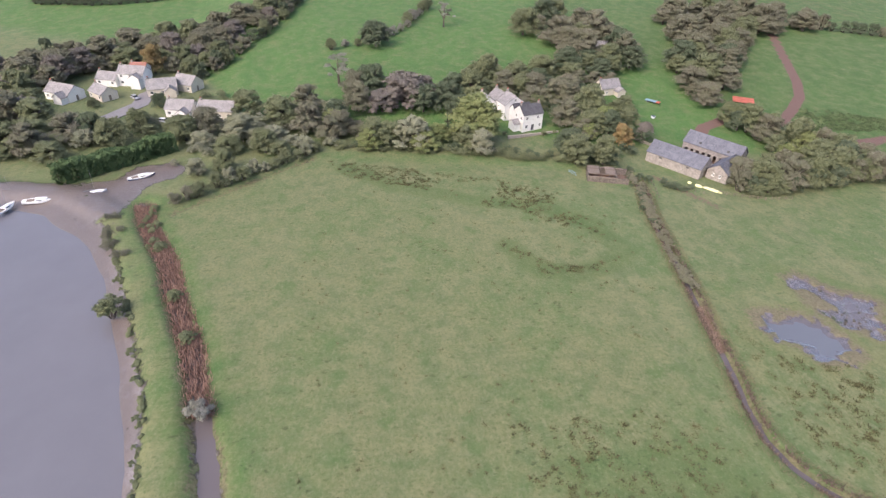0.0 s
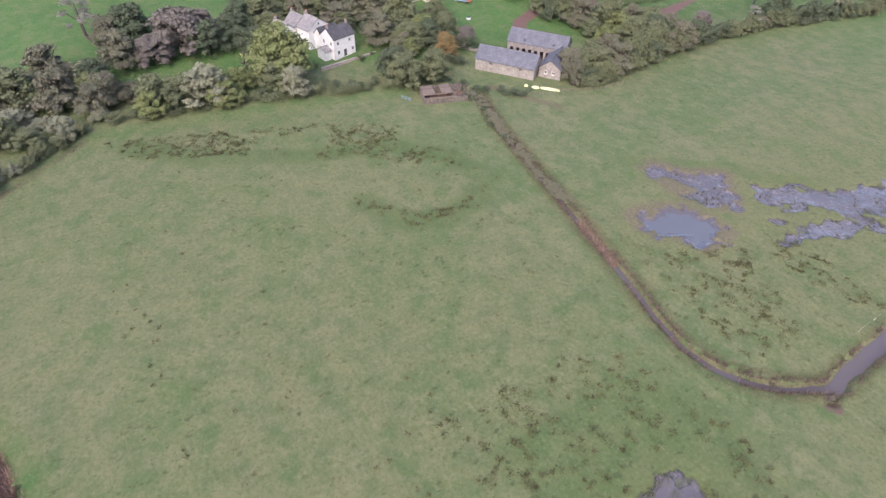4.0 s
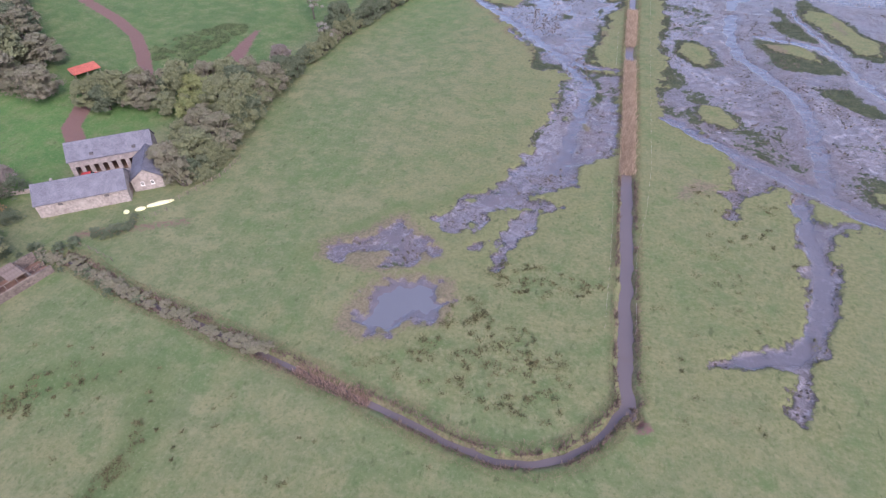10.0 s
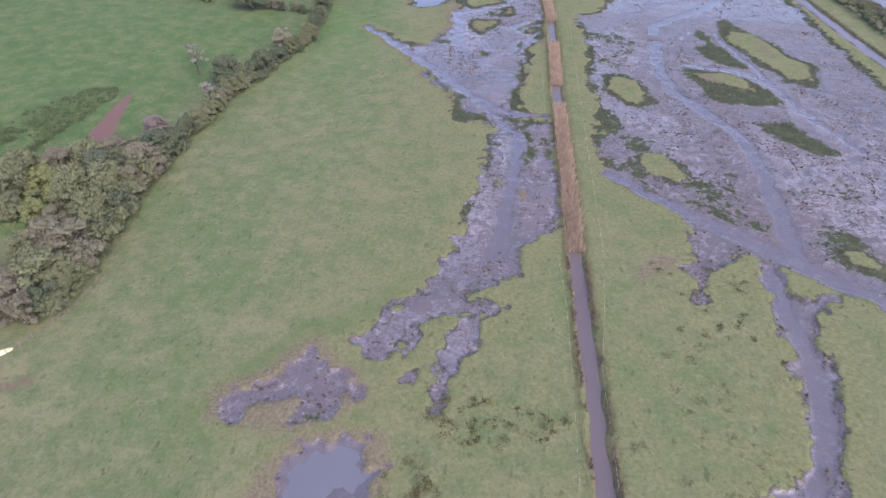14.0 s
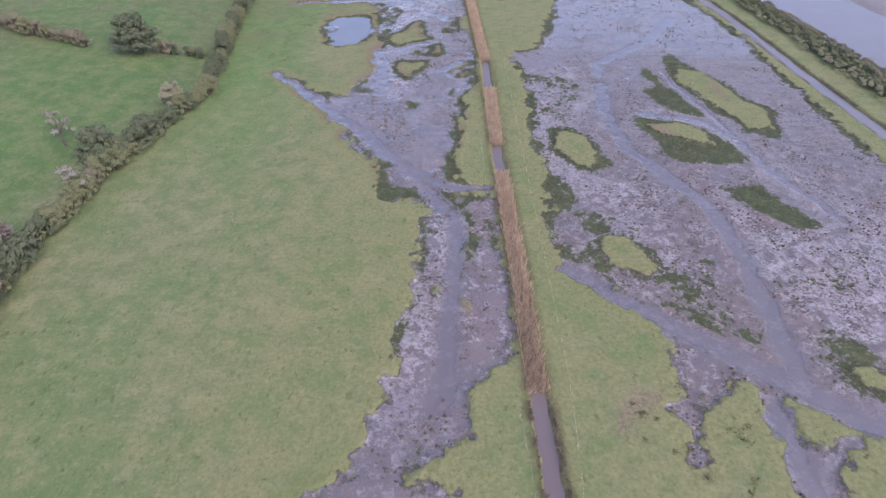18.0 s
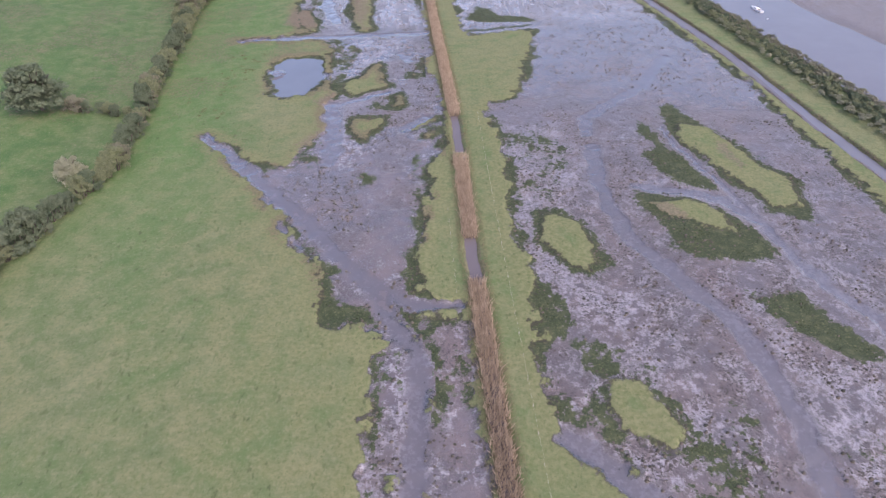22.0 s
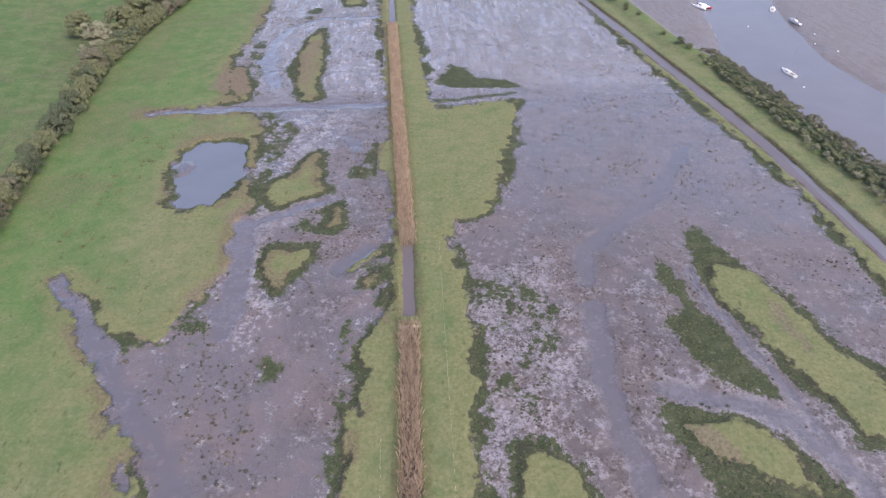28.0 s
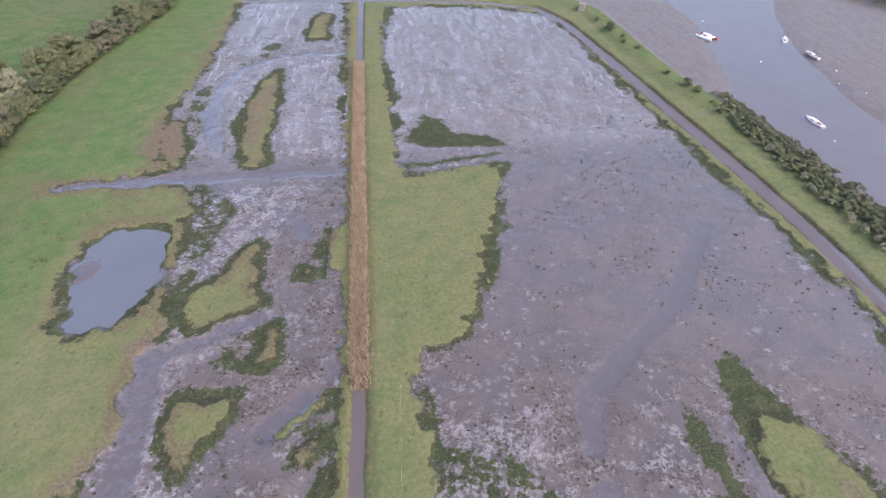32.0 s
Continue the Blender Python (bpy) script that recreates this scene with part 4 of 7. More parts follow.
def pool(name, points, z, material, label, grow=1.0):
    cx, cy = sum(p[0] for p in points) / len(points), sum(p[1] for p in points) / len(points)
    bm = bmesh.new()
    bm.faces.new([bm.verts.new((cx + (x - cx) * grow, cy + (y - cy) * grow, z)) for x, y in points])
    bmesh.ops.recalc_face_normals(bm, faces=bm.faces)
    bmesh.ops.triangulate(bm, faces=bm.faces)
    mesh = bpy.data.meshes.new(name)
    bm.to_mesh(mesh)
    bm.free()
    mesh.materials.append(material)
    return tagged(new(name, mesh), label, "water", kind="structure")


ribbon("water_field_ditch", DITCH_FIELD, 2.0, -0.76, WATER, "narrow muddy ditch water between grassy banks")
ribbon("water_main_ditch", DITCH_MAIN, 2.6, -0.763, WATER, "straight dark ditch water beside the grass causeway")
ribbon("water_south_ditch", DITCH_SOUTH, 3.0, -0.78, WATER, "dark ditch water behind the river bank")
ribbon("water_wall_ditch", DITCH_WALL, 3.2, -0.72, RIVER, "pale drainage ditch along the river wall")
pool("water_pond", POND_LOW, -0.52, POND, "shallow grey pond in the wet meadow", 1.12)
pool("water_lagoon", LAKE, -0.52, LAGOON, "blue-grey lagoon at the edge of the mudflat", 1.08)
pool("water_flats", [(-80, -120), (100, -150), (100, 285), (-80, 285)], -0.60, WATER, "thin sheet of standing water on the mudflats")
pool("water_river", [(100, 340)] + LEVEE_OUTER[2:] + [(-110, -365)] + [(x + 8, y - (6 if y < -200 else 0)) for x, y in RIVER_FAR[::-1]], -0.8, RIVER, "pale grey tidal river at low water")


# ---- making things ----
def poly_mesh(name, verts, faces, material=None, flat=True):
    """A mesh from arrays of corners and of faces with the same number of corners each."""
    verts, faces = np.asarray(verts, np.float32), np.asarray(faces, np.int32)
    mesh = bpy.data.meshes.new(name)
    mesh.vertices.add(len(verts))
    mesh.vertices.foreach_set("co", verts.ravel())
    mesh.loops.add(faces.size)
    mesh.loops.foreach_set("vertex_index", faces.ravel())
    mesh.polygons.add(len(faces))
    mesh.polygons.foreach_set("loop_start", np.arange(0, faces.size, faces.shape[1]))
    mesh.polygons.foreach_set("use_smooth", np.full(len(faces), not flat))
    mesh.update(calc_edges=True)
    if material:
        mesh.materials.append(material)
    return mesh


def part(name, shape, material, parent, label=""):
    """One mesh object, from a bmesh or a mesh, under a thing or a part."""
    if isinstance(shape, bmesh.types.BMesh):
        mesh = bpy.data.meshes.new(name)
        shape.to_mesh(mesh)
        shape.free()
        mesh.materials.append(material)
    else:
        mesh = shape
    ob = new(name, mesh)
    ob.parent = parent
    if label:
        ob["label"] = label
    return ob


def thing(name, m, label, category, group="", kind=""):
    ob = tagged(new(name), label, category, group, kind)
    ob.matrix_world = m
    return ob


def land(x, y):
    """Height of the pasture and hill at a place."""
    return float(hill(np.array([float(x)]), np.array([float(y)]))[0])


def scaled(x, y, z, turn, s, high=1.0):
    return pose(x, y, z, 0, 0, turn) @ Matrix.Diagonal((s, s, s * high, 1))


# ---- foliage ----
def leaf_material(name, dark, light, odd):
    n = Nodes(name)
    per = n.add("NewGeometry").outputs["Random Per Island"]
    own = n.add("ObjectInfo").outputs["Random"]
    c = n.mix(n.step(per, 0.0, 1.0, 0.15, 0.85), dark, light)
    c = n.mix(n.step(per, 0.86, 0.94, 0.0, 0.5), c, odd)
    c = n.mix(n.step(own, 0.0, 1.0, 0.0, 0.35), c, tuple(0.45 * (a + b) for a, b in zip(dark, odd)))
    patch = n.noise(n.coords(), 0.4, 4)
    c = n.mix(n.step(patch, 0.38, 0.66, 0.0, 0.6), c, odd)
    return n.leafy(c)


LEAF = {
    "g": leaf_material("green_yellow_leaves", (0.128, 0.172, 0.062), (0.240, 0.285, 0.116), (0.295, 0.321, 0.144)),
    "o": leaf_material("olive_autumn_leaves", (0.118, 0.140, 0.076), (0.228, 0.250, 0.146), (0.205, 0.235, 0.118)),
    "b": leaf_material("brown_thinning_leaves", (0.146, 0.138, 0.100), (0.262, 0.254, 0.188), (0.184, 0.200, 0.118)),
    "d": leaf_material("dark_evergreen_leaves", (0.064, 0.096, 0.054), (0.136, 0.174, 0.102), (0.152, 0.176, 0.114)),
    "p": leaf_material("pale_willow_leaves", (0.212, 0.222, 0.152), (0.354, 0.366, 0.266), (0.284, 0.298, 0.174)),
    "v": leaf_material("plum_brown_leaves", (0.160, 0.138, 0.126), (0.285, 0.262, 0.240), (0.205, 0.190, 0.150)),
    "r": leaf_material("rust_orange_leaves", (0.222, 0.146, 0.066), (0.388, 0.270, 0.122), (0.264, 0.240, 0.112)),
    "n": leaf_material("bare_grey_twigs", (0.215, 0.212, 0.186), (0.340, 0.345, 0.312), (0.240, 0.240, 0.172)),
}
LEAF["h"] = leaf_material("clipped_conifer_green", (0.060, 0.110, 0.045), (0.115, 0.180, 0.075), (0.095, 0.145, 0.062))
LEAF["y"], LEAF["c"] = LEAF["p"], LEAF["d"]
TREE_LABEL = {
    "g": "broad tree with dense yellow-green leaves on grass", "o": "rounded tree with olive autumn leaves", "b": "tree with thinning brown autumn leaves",
    "d": "dark evergreen tree with dense foliage", "p": "pale willow-like tree with grey-green leaves", "v": "broad tree with plum-brown autumn leaves",
    "r": "small tree with rust-orange autumn leaves", "n": "nearly bare tree with grey twigs", "y": "pale grey-green rounded bush-like tree", "c": "narrow dark conifer in a garden",
}


def bark_material():
    n = Nodes("rough_grey_bark")
    p = n.local()
    return n.finish(n.mix(n.noise(p, 3.0, 5, 0.6, (1, 1, 0.2)), (0.055, 0.045, 0.036), (0.15, 0.13, 0.11)), 0.9)


BARK = bark_material()


def crown(name, material, seed, count, blobs, leaf, wide=5.0, low=1.6, high=9.0, thin=0.0):
    """Leaf sprays gathered on uneven clumps, with gaps between them."""
    r = np.random.RandomState(seed)
    centre = []
    for _ in range(blobs):
        a, s = r.uniform(0, 2 * np.pi), r.uniform(0, 1) ** 0.6
        h = r.uniform(0, 1)
        reach = wide * 0.72 * s * (1.0 - 0.85 * max(h - 0.35, 0))
        centre.append((reach * np.cos(a), reach * np.sin(a), low + (high - low) * (0.14 + 0.70 * h), r.uniform(0.10, 0.25) * wide))
    centre = np.array(centre)
    pick = r.randint(0, blobs, count)
    way = r.normal(size=(count, 3))
    way /= np.linalg.norm(way, axis=1)[:, None]
    way[:, 2] = np.where(way[:, 2] < -0.35, -way[:, 2], way[:, 2])
    rad = centre[pick, 3] * (1 - thin * r.uniform(0, 1, count)) * np.clip(r.normal(1.0, 0.22, count), 0.5, 1.7)
    base = centre[pick, :3] + way * rad[:, None] * np.array([1, 1, 0.82])
    side = np.cross(way, r.normal(size=(count, 3)))
    side /= np.linalg.norm(side, axis=1)[:, None]
    tilt = way + 0.8 * r.normal(size=(count, 3))
    up = np.cross(side, tilt)
    up /= np.linalg.norm(up, axis=1)[:, None]
    size = leaf * r.uniform(0.6, 1.4, count)[:, None]
    corners = np.stack([base - side * size * 0.55, base - up * size * 0.8, base + side * size * 0.55, base + up * size * 0.9], 1).reshape(-1, 3)
    corners[:, 2] = np.maximum(corners[:, 2], 0.1)
    return poly_mesh(name, corners, np.arange(count * 4).reshape(-1, 4), material)


def tube(bm, a, b, ra, rb, sides=7):
    a, b = Vector(a), Vector(b)
    turn = (b - a).to_track_quat("Z", "Y")
    rings = [[bm.verts.new(p + turn @ Vector((r * math.cos(2 * math.pi * k / sides), r * math.sin(2 * math.pi * k / sides), 0))) for k in range(sides)] for p, r in ((a, ra), (b, rb))]
    for k in range(sides):
        bm.faces.new((rings[0][k], rings[0][(k + 1) % sides], rings[1][(k + 1) % sides], rings[1][k]))
    bm.faces.new(rings[1])
    bm.faces.new(rings[0][::-1])


def trunk(seed, high, wide, thick=0.32, limbs=7):
    r = random.Random(seed)
    bm = bmesh.new()
    fork = Vector((r.uniform(-0.2, 0.2), r.uniform(-0.2, 0.2), high * 0.34))
    tube(bm, (0, 0, -0.4), fork, thick, thick * 0.7)
    tube(bm, fork, (r.uniform(-0.5, 0.5), r.uniform(-0.5, 0.5), high * 0.85), thick * 0.65, 0.05)
    for k in range(limbs):
        a = 2 * math.pi * k / limbs + r.uniform(-0.3, 0.3)
        out = wide * r.uniform(0.4, 0.75)
        tube(bm, fork + Vector((0, 0, r.uniform(-0.3, 1.2))), (out * math.cos(a), out * math.sin(a), high * r.uniform(0.5, 0.85)), thick * 0.4, 0.04, 5)
    return bm


TREE_SHAPES = {}


def tree_shape(kind, variant):
    """Crown and trunk meshes of a ten-metre tree; alike trees share them."""
    if (kind, variant) not in TREE_SHAPES:
        seed = 100 * "gobdpvrnyc".index(kind) + variant
        if kind == "c":
            leaves = crown("crown", LEAF[kind], seed, 1200, 12, 0.42, 2.4, 0.4, 10.5)
        elif kind == "n":
            leaves = crown("crown", LEAF[kind], seed, 1500, 13, 0.26, 4.6, 2.4, 9.4, 0.8)
        else:
            leaves = crown("crown", LEAF[kind], seed, 9500, 74 + 16 * variant, 0.27, 5.2, 0.3, 8.2 + 0.6 * variant, 0.5)
        wood = bpy.data.meshes.new("trunk")
        bm = trunk(seed, 9.0, 4.0)
        bm.to_mesh(wood)
        bm.free()
        wood.materials.append(BARK)
        TREE_SHAPES[kind, variant] = wood, leaves
    return TREE_SHAPES[kind, variant]


def tree(x, y, width, kind, variant, turn, name="tree", label="", group="", high=1.0, lift=0.0):
    wood, leaves = tree_shape(kind, variant)
    ob = thing(name, scaled(x, y, land(x, y) + lift, turn, width / 10, high), label or TREE_LABEL[kind], "tree" if name == "tree" else "shrub", group)
    part("trunk", wood, None, ob)
    part("crown", leaves, None, ob)
    return ob


# single trees: x, y, width of crown, kind
FARM_TREES = [(-147.2, -177.7, 19, "g"), (-135.1, -178.6, 9, "y"), (-144, -201.2, 16, "p"), (-146.5, -212.9, 12, "o"), (-177.2, -198.9, 20, "v"), (-189.2, -210.7, 14, "d"), (-177, -182.5, 14, "d"), (-156.1, -186, 6, "c"), (-124.6, -149.1, 13, "o"), (-123.2, -140.3, 10, "o"), (-136.2, -127.8, 9, "r"), (-139.9, -117.6, 8, "v")]
WOOD_TREES = [(-170, -140, 14, "b"), (-153.5, -141.6, 14, "b"), (-145.6, -135.7, 13, "o"), (-169.2, -137.4, 15, "b"), (-144.1, -129.2, 10, "d"), (-182, -146, 13, "b"), (-160.1, -131, 12, "o"), (-180.7, -172, 11, "o"), (-184, -158, 11, "b"), (-194.4, -162.4, 12, "o"), (-192.6, -150.6, 13, "o"), (-196.4, -138.2, 14, "o"), (-201, -125, 14, "d")]
BARN_TREES = [(-104.9, -67.9, 12, "o"), (-101.5, -78.8, 12, "o"), (-100.6, -88.7, 13, "b"), (-101.9, -97, 12, "o"), (-102, -58, 11, "b"), (-134.4, -73.5, 12, "b"), (-140.2, -76.2, 11, "o"), (-126.7, -66.3, 11, "o"), (-121.3, -60.9, 11, "b"), (-116.3, -56.9, 11, "o"), (-110, -62, 12, "d"), (-106.3, -42.5, 9, "v"), (-101.1, -33.1, 7, "o"), (-100.8, -21.4, 9, "n"), (-101.3, -6.4, 11, "d"), (-112.6, -51.6, 9, "b"), (-110, -72, 12, "o"), (-147, -80, 9, "o"), (-106, -88, 10, "b")]
FIELD_TREES = [(-122.1, 67.2, 15, "d"), (-96, 28.7, 8, "p"), (-116.2, 2.5, 9, "n"), (-109.2, 173.5, 12, "p"), (-108.7, 195.6, 14, "o"), (-107.5, 211, 14, "o"), (-101.8, 228, 14, "b"), (-99.9, 247.8, 15, "o"), (-103, 154.3, 10, "b"), (-96, 266.1, 13, "b"), (-122.4, 190.5, 11, "o"), (-242.9, -204.4, 16, "d"), (-268, -167.1, 14, "n"), (-250.9, -129.6, 16, "o"), (-200.2, -223.2, 16, "n")]
BELT_TREES = [(-264.8, -114.6, 17, "d"), (-235.3, -117, 18, "b"), (-216.3, -111.2, 17, "b"), (-241.3, -95.6, 18, "b"), (-205.4, -103.3, 14, "o"), (-221.5, -92.2, 15, "d"), (-262.7, -41.1, 18, "b"), (-232.5, -52.5, 18, "b"), (-207, -60.7, 18, "b"), (-201.2, -70.9, 15, "d"), (-182.4, -70.5, 17, "o"), (-163, -80, 13, "b"), (-199, -49.5, 15, "d"), (-218.9, -31.2, 16, "b"), (-241.7, -3.5, 17, "b"), (-243.7, 25, 15, "b"), (-243.6, -31.9, 18, "b"), (-260.3, -1.5, 18, "b")]
VILLAGE_TREES = [(-221.9, -348.1, 15, "b"), (-228.5, -337.6, 16, "b"), (-235.8, -331.1, 15, "v"), (-248, -325.4, 15, "b"), (-266.1, -319, 16, "b"), (-233.6, -301.9, 12, "r"), (-275.3, -304.3, 16, "o"), (-272.3, -291.4, 16, "o"), (-276.8, -279.5, 16, "b"), (-287.1, -269.1, 16, "b"), (-295.3, -258, 16, "o"), (-310.8, -248.3, 15, "b"), (-241.1, -290.3, 14, "o"), (-252.3, -283.1, 15, "b"), (-257, -305, 14, "b"), (-262, -275, 14, "b")]
SHORE_TREES = [(-178, -337.2, 16, "b"), (-174.4, -327, 15, "o"), (-160.5, -311.8, 13, "b"), (-153.4, -328.4, 14, "o"), (-150.3, -320, 12, "b"), (-162.2, -305.4, 10, "d"), (-154.4, -297.2, 11, "o"), (-165.7, -292, 10, "o"), (-156.7, -275.7, 12, "o"), (-160.8, -269.1, 11, "b"), (-154.7, -257.2, 13, "p"), (-144.6, -249.1, 10, "o"), (-133.3, -260.1, 7, "o"), (-130.3, -267.9, 7, "p"), (-178, -257.5, 13, "o"), (-165.8, -244.7, 14, "o"), (-175.9, -235.7, 13, "b"), (-159.5, -235.7, 12, "b"), (-167.3, -225.5, 10, "d"), (-156.6, -223.9, 11, "b"), (-174.9, -217, 12, "b"), (-152, -228, 9, "b"), (-187.6, -217.4, 12, "b")]
trees = random.Random(5)
for group, rows in (("trees round the farmhouse", FARM_TREES), ("trees of the farm wood", WOOD_TREES), ("trees beside the barn", BARN_TREES), ("field trees", FIELD_TREES), ("trees of the valley belt", BELT_TREES), ("trees above the village", VILLAGE_TREES), ("trees along the creek shore", SHORE_TREES)):
    for x, y, width, kind in rows:
        tree(x, y, width * trees.uniform(1.1, 1.3), kind, trees.randrange(2), trees.uniform(0, 360), group=group, high=trees.uniform(0.85, 1.05) if width < 13 else trees.uniform(0.72, 0.86))


BUILT = [(-150, -161, 13), (-156, -152, 9), (-124, -124, 18), (-132, -112, 14), (-113, -150, 8), (-161, -68, 8), (-174, -115, 5), (-222, -104, 6), (-204, -328, 9), (-203, -314, 8), (-220, -316, 8), (-219, -306, 9), (-228, -306, 8), (-207, -293, 9), (-211, -284, 9), (-182, -281, 10), (-179, -268, 10), (-172, -309, 7), (-186, -300, 7), (-194, -305, 7), (-200, -302, 7), (-156, -105, 9), (-171, -101, 8), (-140, -292, 16)]


def wood(outline, count, kinds, low, top, group, seed, high=0.8):
    """Trees that close the gaps of a wood, kept off the buildings and each other."""
    r = random.Random(seed)
    ex, ey = [p[0] for p in outline], [p[1] for p in outline]
    done, tries = [], 0
    while len(done) < count and tries < 4000:
        tries += 1
        x, y = r.uniform(min(ex), max(ex)), r.uniform(min(ey), max(ey))
        w = r.uniform(low, top)
        if area_distance(np.array([x]), np.array([y]), outline)[0] < 0 or any(math.hypot(x - a, y - b) < c + w * 0.45 for a, b, c in BUILT):
            continue
        if any(math.hypot(x - a, y - b) < 0.42 * (w + c) for a, b, c in done):
            continue
        done.append((x, y, w))
        tree(x, y, w * 1.2, r.choice(kinds), r.randrange(2), r.uniform(0, 360), group=group, high=high * r.uniform(0.85, 1.15))


wood([(-178, -340), (-150, -335), (-140, -305), (-158, -300), (-170, -318)], 12, "ogop", 7, 12, "trees along the creek shore", 31, 0.6)
wood([(-168, -298), (-146, -272), (-140, -250), (-150, -222), (-170, -222), (-190, -240), (-172, -256), (-172, -290)], 24, "opgpo", 6, 11, "trees along the creek shore", 32, 0.6)
wood([(-215, -350), (-240, -335), (-270, -318), (-290, -285), (-320, -250), (-300, -246), (-262, -266), (-228, -284), (-240, -300), (-232, -322)], 34, "bobov", 9, 15, "trees above the village", 33, 0.75)
wood([(-176, -330), (-196, -345), (-225, -365), (-240, -350), (-215, -336), (-196, -336)], 12, "obv", 9, 14, "trees above the village", 34, 0.75)
wood([(-198, -320), (-196, -296), (-190, -290), (-188, -312)], 4, "od", 5, 8, "trees above the village", 35)
wood([(-145, -215), (-152, -190), (-147, -172), (-141, -172), (-140, -196), (-140, -216)], 9, "opog", 7, 11, "trees round the farmhouse", 36)
wood([(-170, -212), (-182, -200), (-190, -176), (-178, -168), (-166, -180), (-168, -196)], 8, "dov", 9, 14, "trees round the farmhouse", 37)
wood([(-134, -152), (-122, -150), (-120, -140), (-132, -138), (-142, -116), (-150, -128), (-160, -140), (-180, -130), (-200, -120), (-205, -165), (-185, -178), (-165, -150), (-146, -142)], 24, "oobd", 8, 13, "trees of the farm wood", 38, 0.75)
wood([(-270, -122), (-205, -122), (-196, -98), (-218, -86), (-270, -96)], 18, "obdb", 11, 16, "trees of the valley belt", 39, 0.75)
wood([(-280, -48), (-232, -62), (-190, -78), (-160, -84), (-162, -74), (-195, -48), (-225, -20), (-240, 30), (-262, 30), (-280, 0)], 30, "obbo", 11, 16, "trees of the valley belt", 40, 0.75)
wood([(-99, -106), (-98, -60), (-104, -36), (-112, -50), (-140, -68), (-148, -82), (-134, -80), (-114, -78), (-108, -104)], 18, "ogddb", 7, 11, "trees beside the barn", 41)


wood([(-182, -136), (-168, -108), (-148, -111), (-139, -118), (-138, -140), (-150, -147), (-168, -152)], 22, "odogdd", 7, 11, "trees of the farm wood", 42, 0.75)
wood([(-186, -128), (-182, -112), (-192, -104), (-206, -112), (-204, -128)], 8, "odb", 8, 12, "trees of the farm wood", 43, 0.75)


# ---- hedges and scrub: each shrub is a thing ----
def shrub_shape(kind):
    key = ("shrub", kind)
    if key not in TREE_SHAPES:
        seed = 900 + "gobdpvrnyc".index(kind)
        leaves = crown("crown", LEAF[kind], seed, 4200, 46, 0.30, 5.2, 0.2, 7.2, 0.5)
        wood = bpy.data.meshes.new("woody_base")
        bm = bmesh.new()
        r = random.Random(seed)
        for k in range(6):
            a = k * 1.05
            tube(bm, (0.5 * math.cos(a), 0.5 * math.sin(a), -0.5), (2.2 * math.cos(a), 2.2 * math.sin(a), r.uniform(3, 6)), 0.22, 0.05, 5)
        bm.to_mesh(wood)
        bm.free()
        wood.materials.append(BARK)
        TREE_SHAPES[key] = wood, leaves
    return TREE_SHAPES[key]


def shrub(x, y, width, kind, turn, label, group, high=1.0, lift=0.0):
    wood, leaves = shrub_shape(kind)
    ob = thing("shrub", scaled(x, y, land(x, y) + lift, turn, width / 10, high), label, "shrub", group)
    part("woody_base", wood, None, ob)
    part("crown", leaves, None, ob)


def along(points, gap):
    """Places at even steps along a line."""
    out, left = [], 0.0
    for (ax, ay), (bx, by) in zip(points, points[1:]):
        d = math.hypot(bx - ax, by - ay)
        while left < d:
            out.append((ax + (bx - ax) * left / d, ay + (by - ay) * left / d))
            left += gap
        left -= d
    return out


def hedge(points, gap, width, kinds, label, group, seed, spread_out=0.6, high=1.0, lift=0.0):
    r = random.Random(seed)
    for x, y in along(points, gap):
        shrub(x + r.uniform(-1, 1) * spread_out, y + r.uniform(-1, 1) * spread_out, width * r.uniform(0.75, 1.3), r.choice(kinds), r.uniform(0, 360), label, group, high * r.uniform(0.85, 1.2), lift)


hedge([(x - 3, y) for x, y in HEDGE_WEST], 3.3, 8.2, "oddobdod", "hedgerow shrub of hawthorn and bramble in autumn", "west hedgerow", 1)
hedge([(-93, 62), (-104, 66), (-115, 67.5)], 3.2, 5.5, "obd", "hedgerow shrub dividing two green pastures", "cross hedge", 2)
hedge([(-141, 69), (-152, 73), (-164, 76), (-190, 90)], 3.4, 7, "bob", "hedgerow shrub dividing two green pastures", "upper cross hedge", 3)
hedge([(-153, -74), (-144, -64), (-132, -58), (-118, -52), (-108, -46)], 3.4, 6.5, "obbp", "thick hedge shrub beside the farm lane", "lane hedge", 4)
hedge([(-253, 25), (-243, 42), (-233, 69), (-225, 110)], 5.0, 9, "dbd", "dark hedgerow shrub on the hill", "hill hedge", 5)
hedge([(-114, -272), (-118, -265), (-126, -255), (-136, -243), (-143, -233)], 3.0, 5.5, "opbo", "creekside shrub with pale brown leaves", "creekside hedge", 6, 1.5)
hedge([(-362, -395), (-353, -360), (-355, -330), (-364, -307)], 5.0, 9, "dd", "dark hedgerow shrub on the far hill", "far hill hedge", 8)
hedge([(-223, -282), (-245, -267), (-284, -250), (-321, -239)], 4.2, 8, "obd", "hedge shrub along the steep green field", "steep field hedge", 9, 1.5)
hedge([(-240, -225), (-248, -208), (-262, -190), (-300, -170)], 6.0, 7, "on", "straggling hedge shrub between green fields", "upper field hedge", 10, 1.5)
hedge([(-266, -356), (-268, -330), (-262, -318)], 4.5, 8, "bd", "dark hedgerow shrub above the village", "village hedge", 11, 1.5)
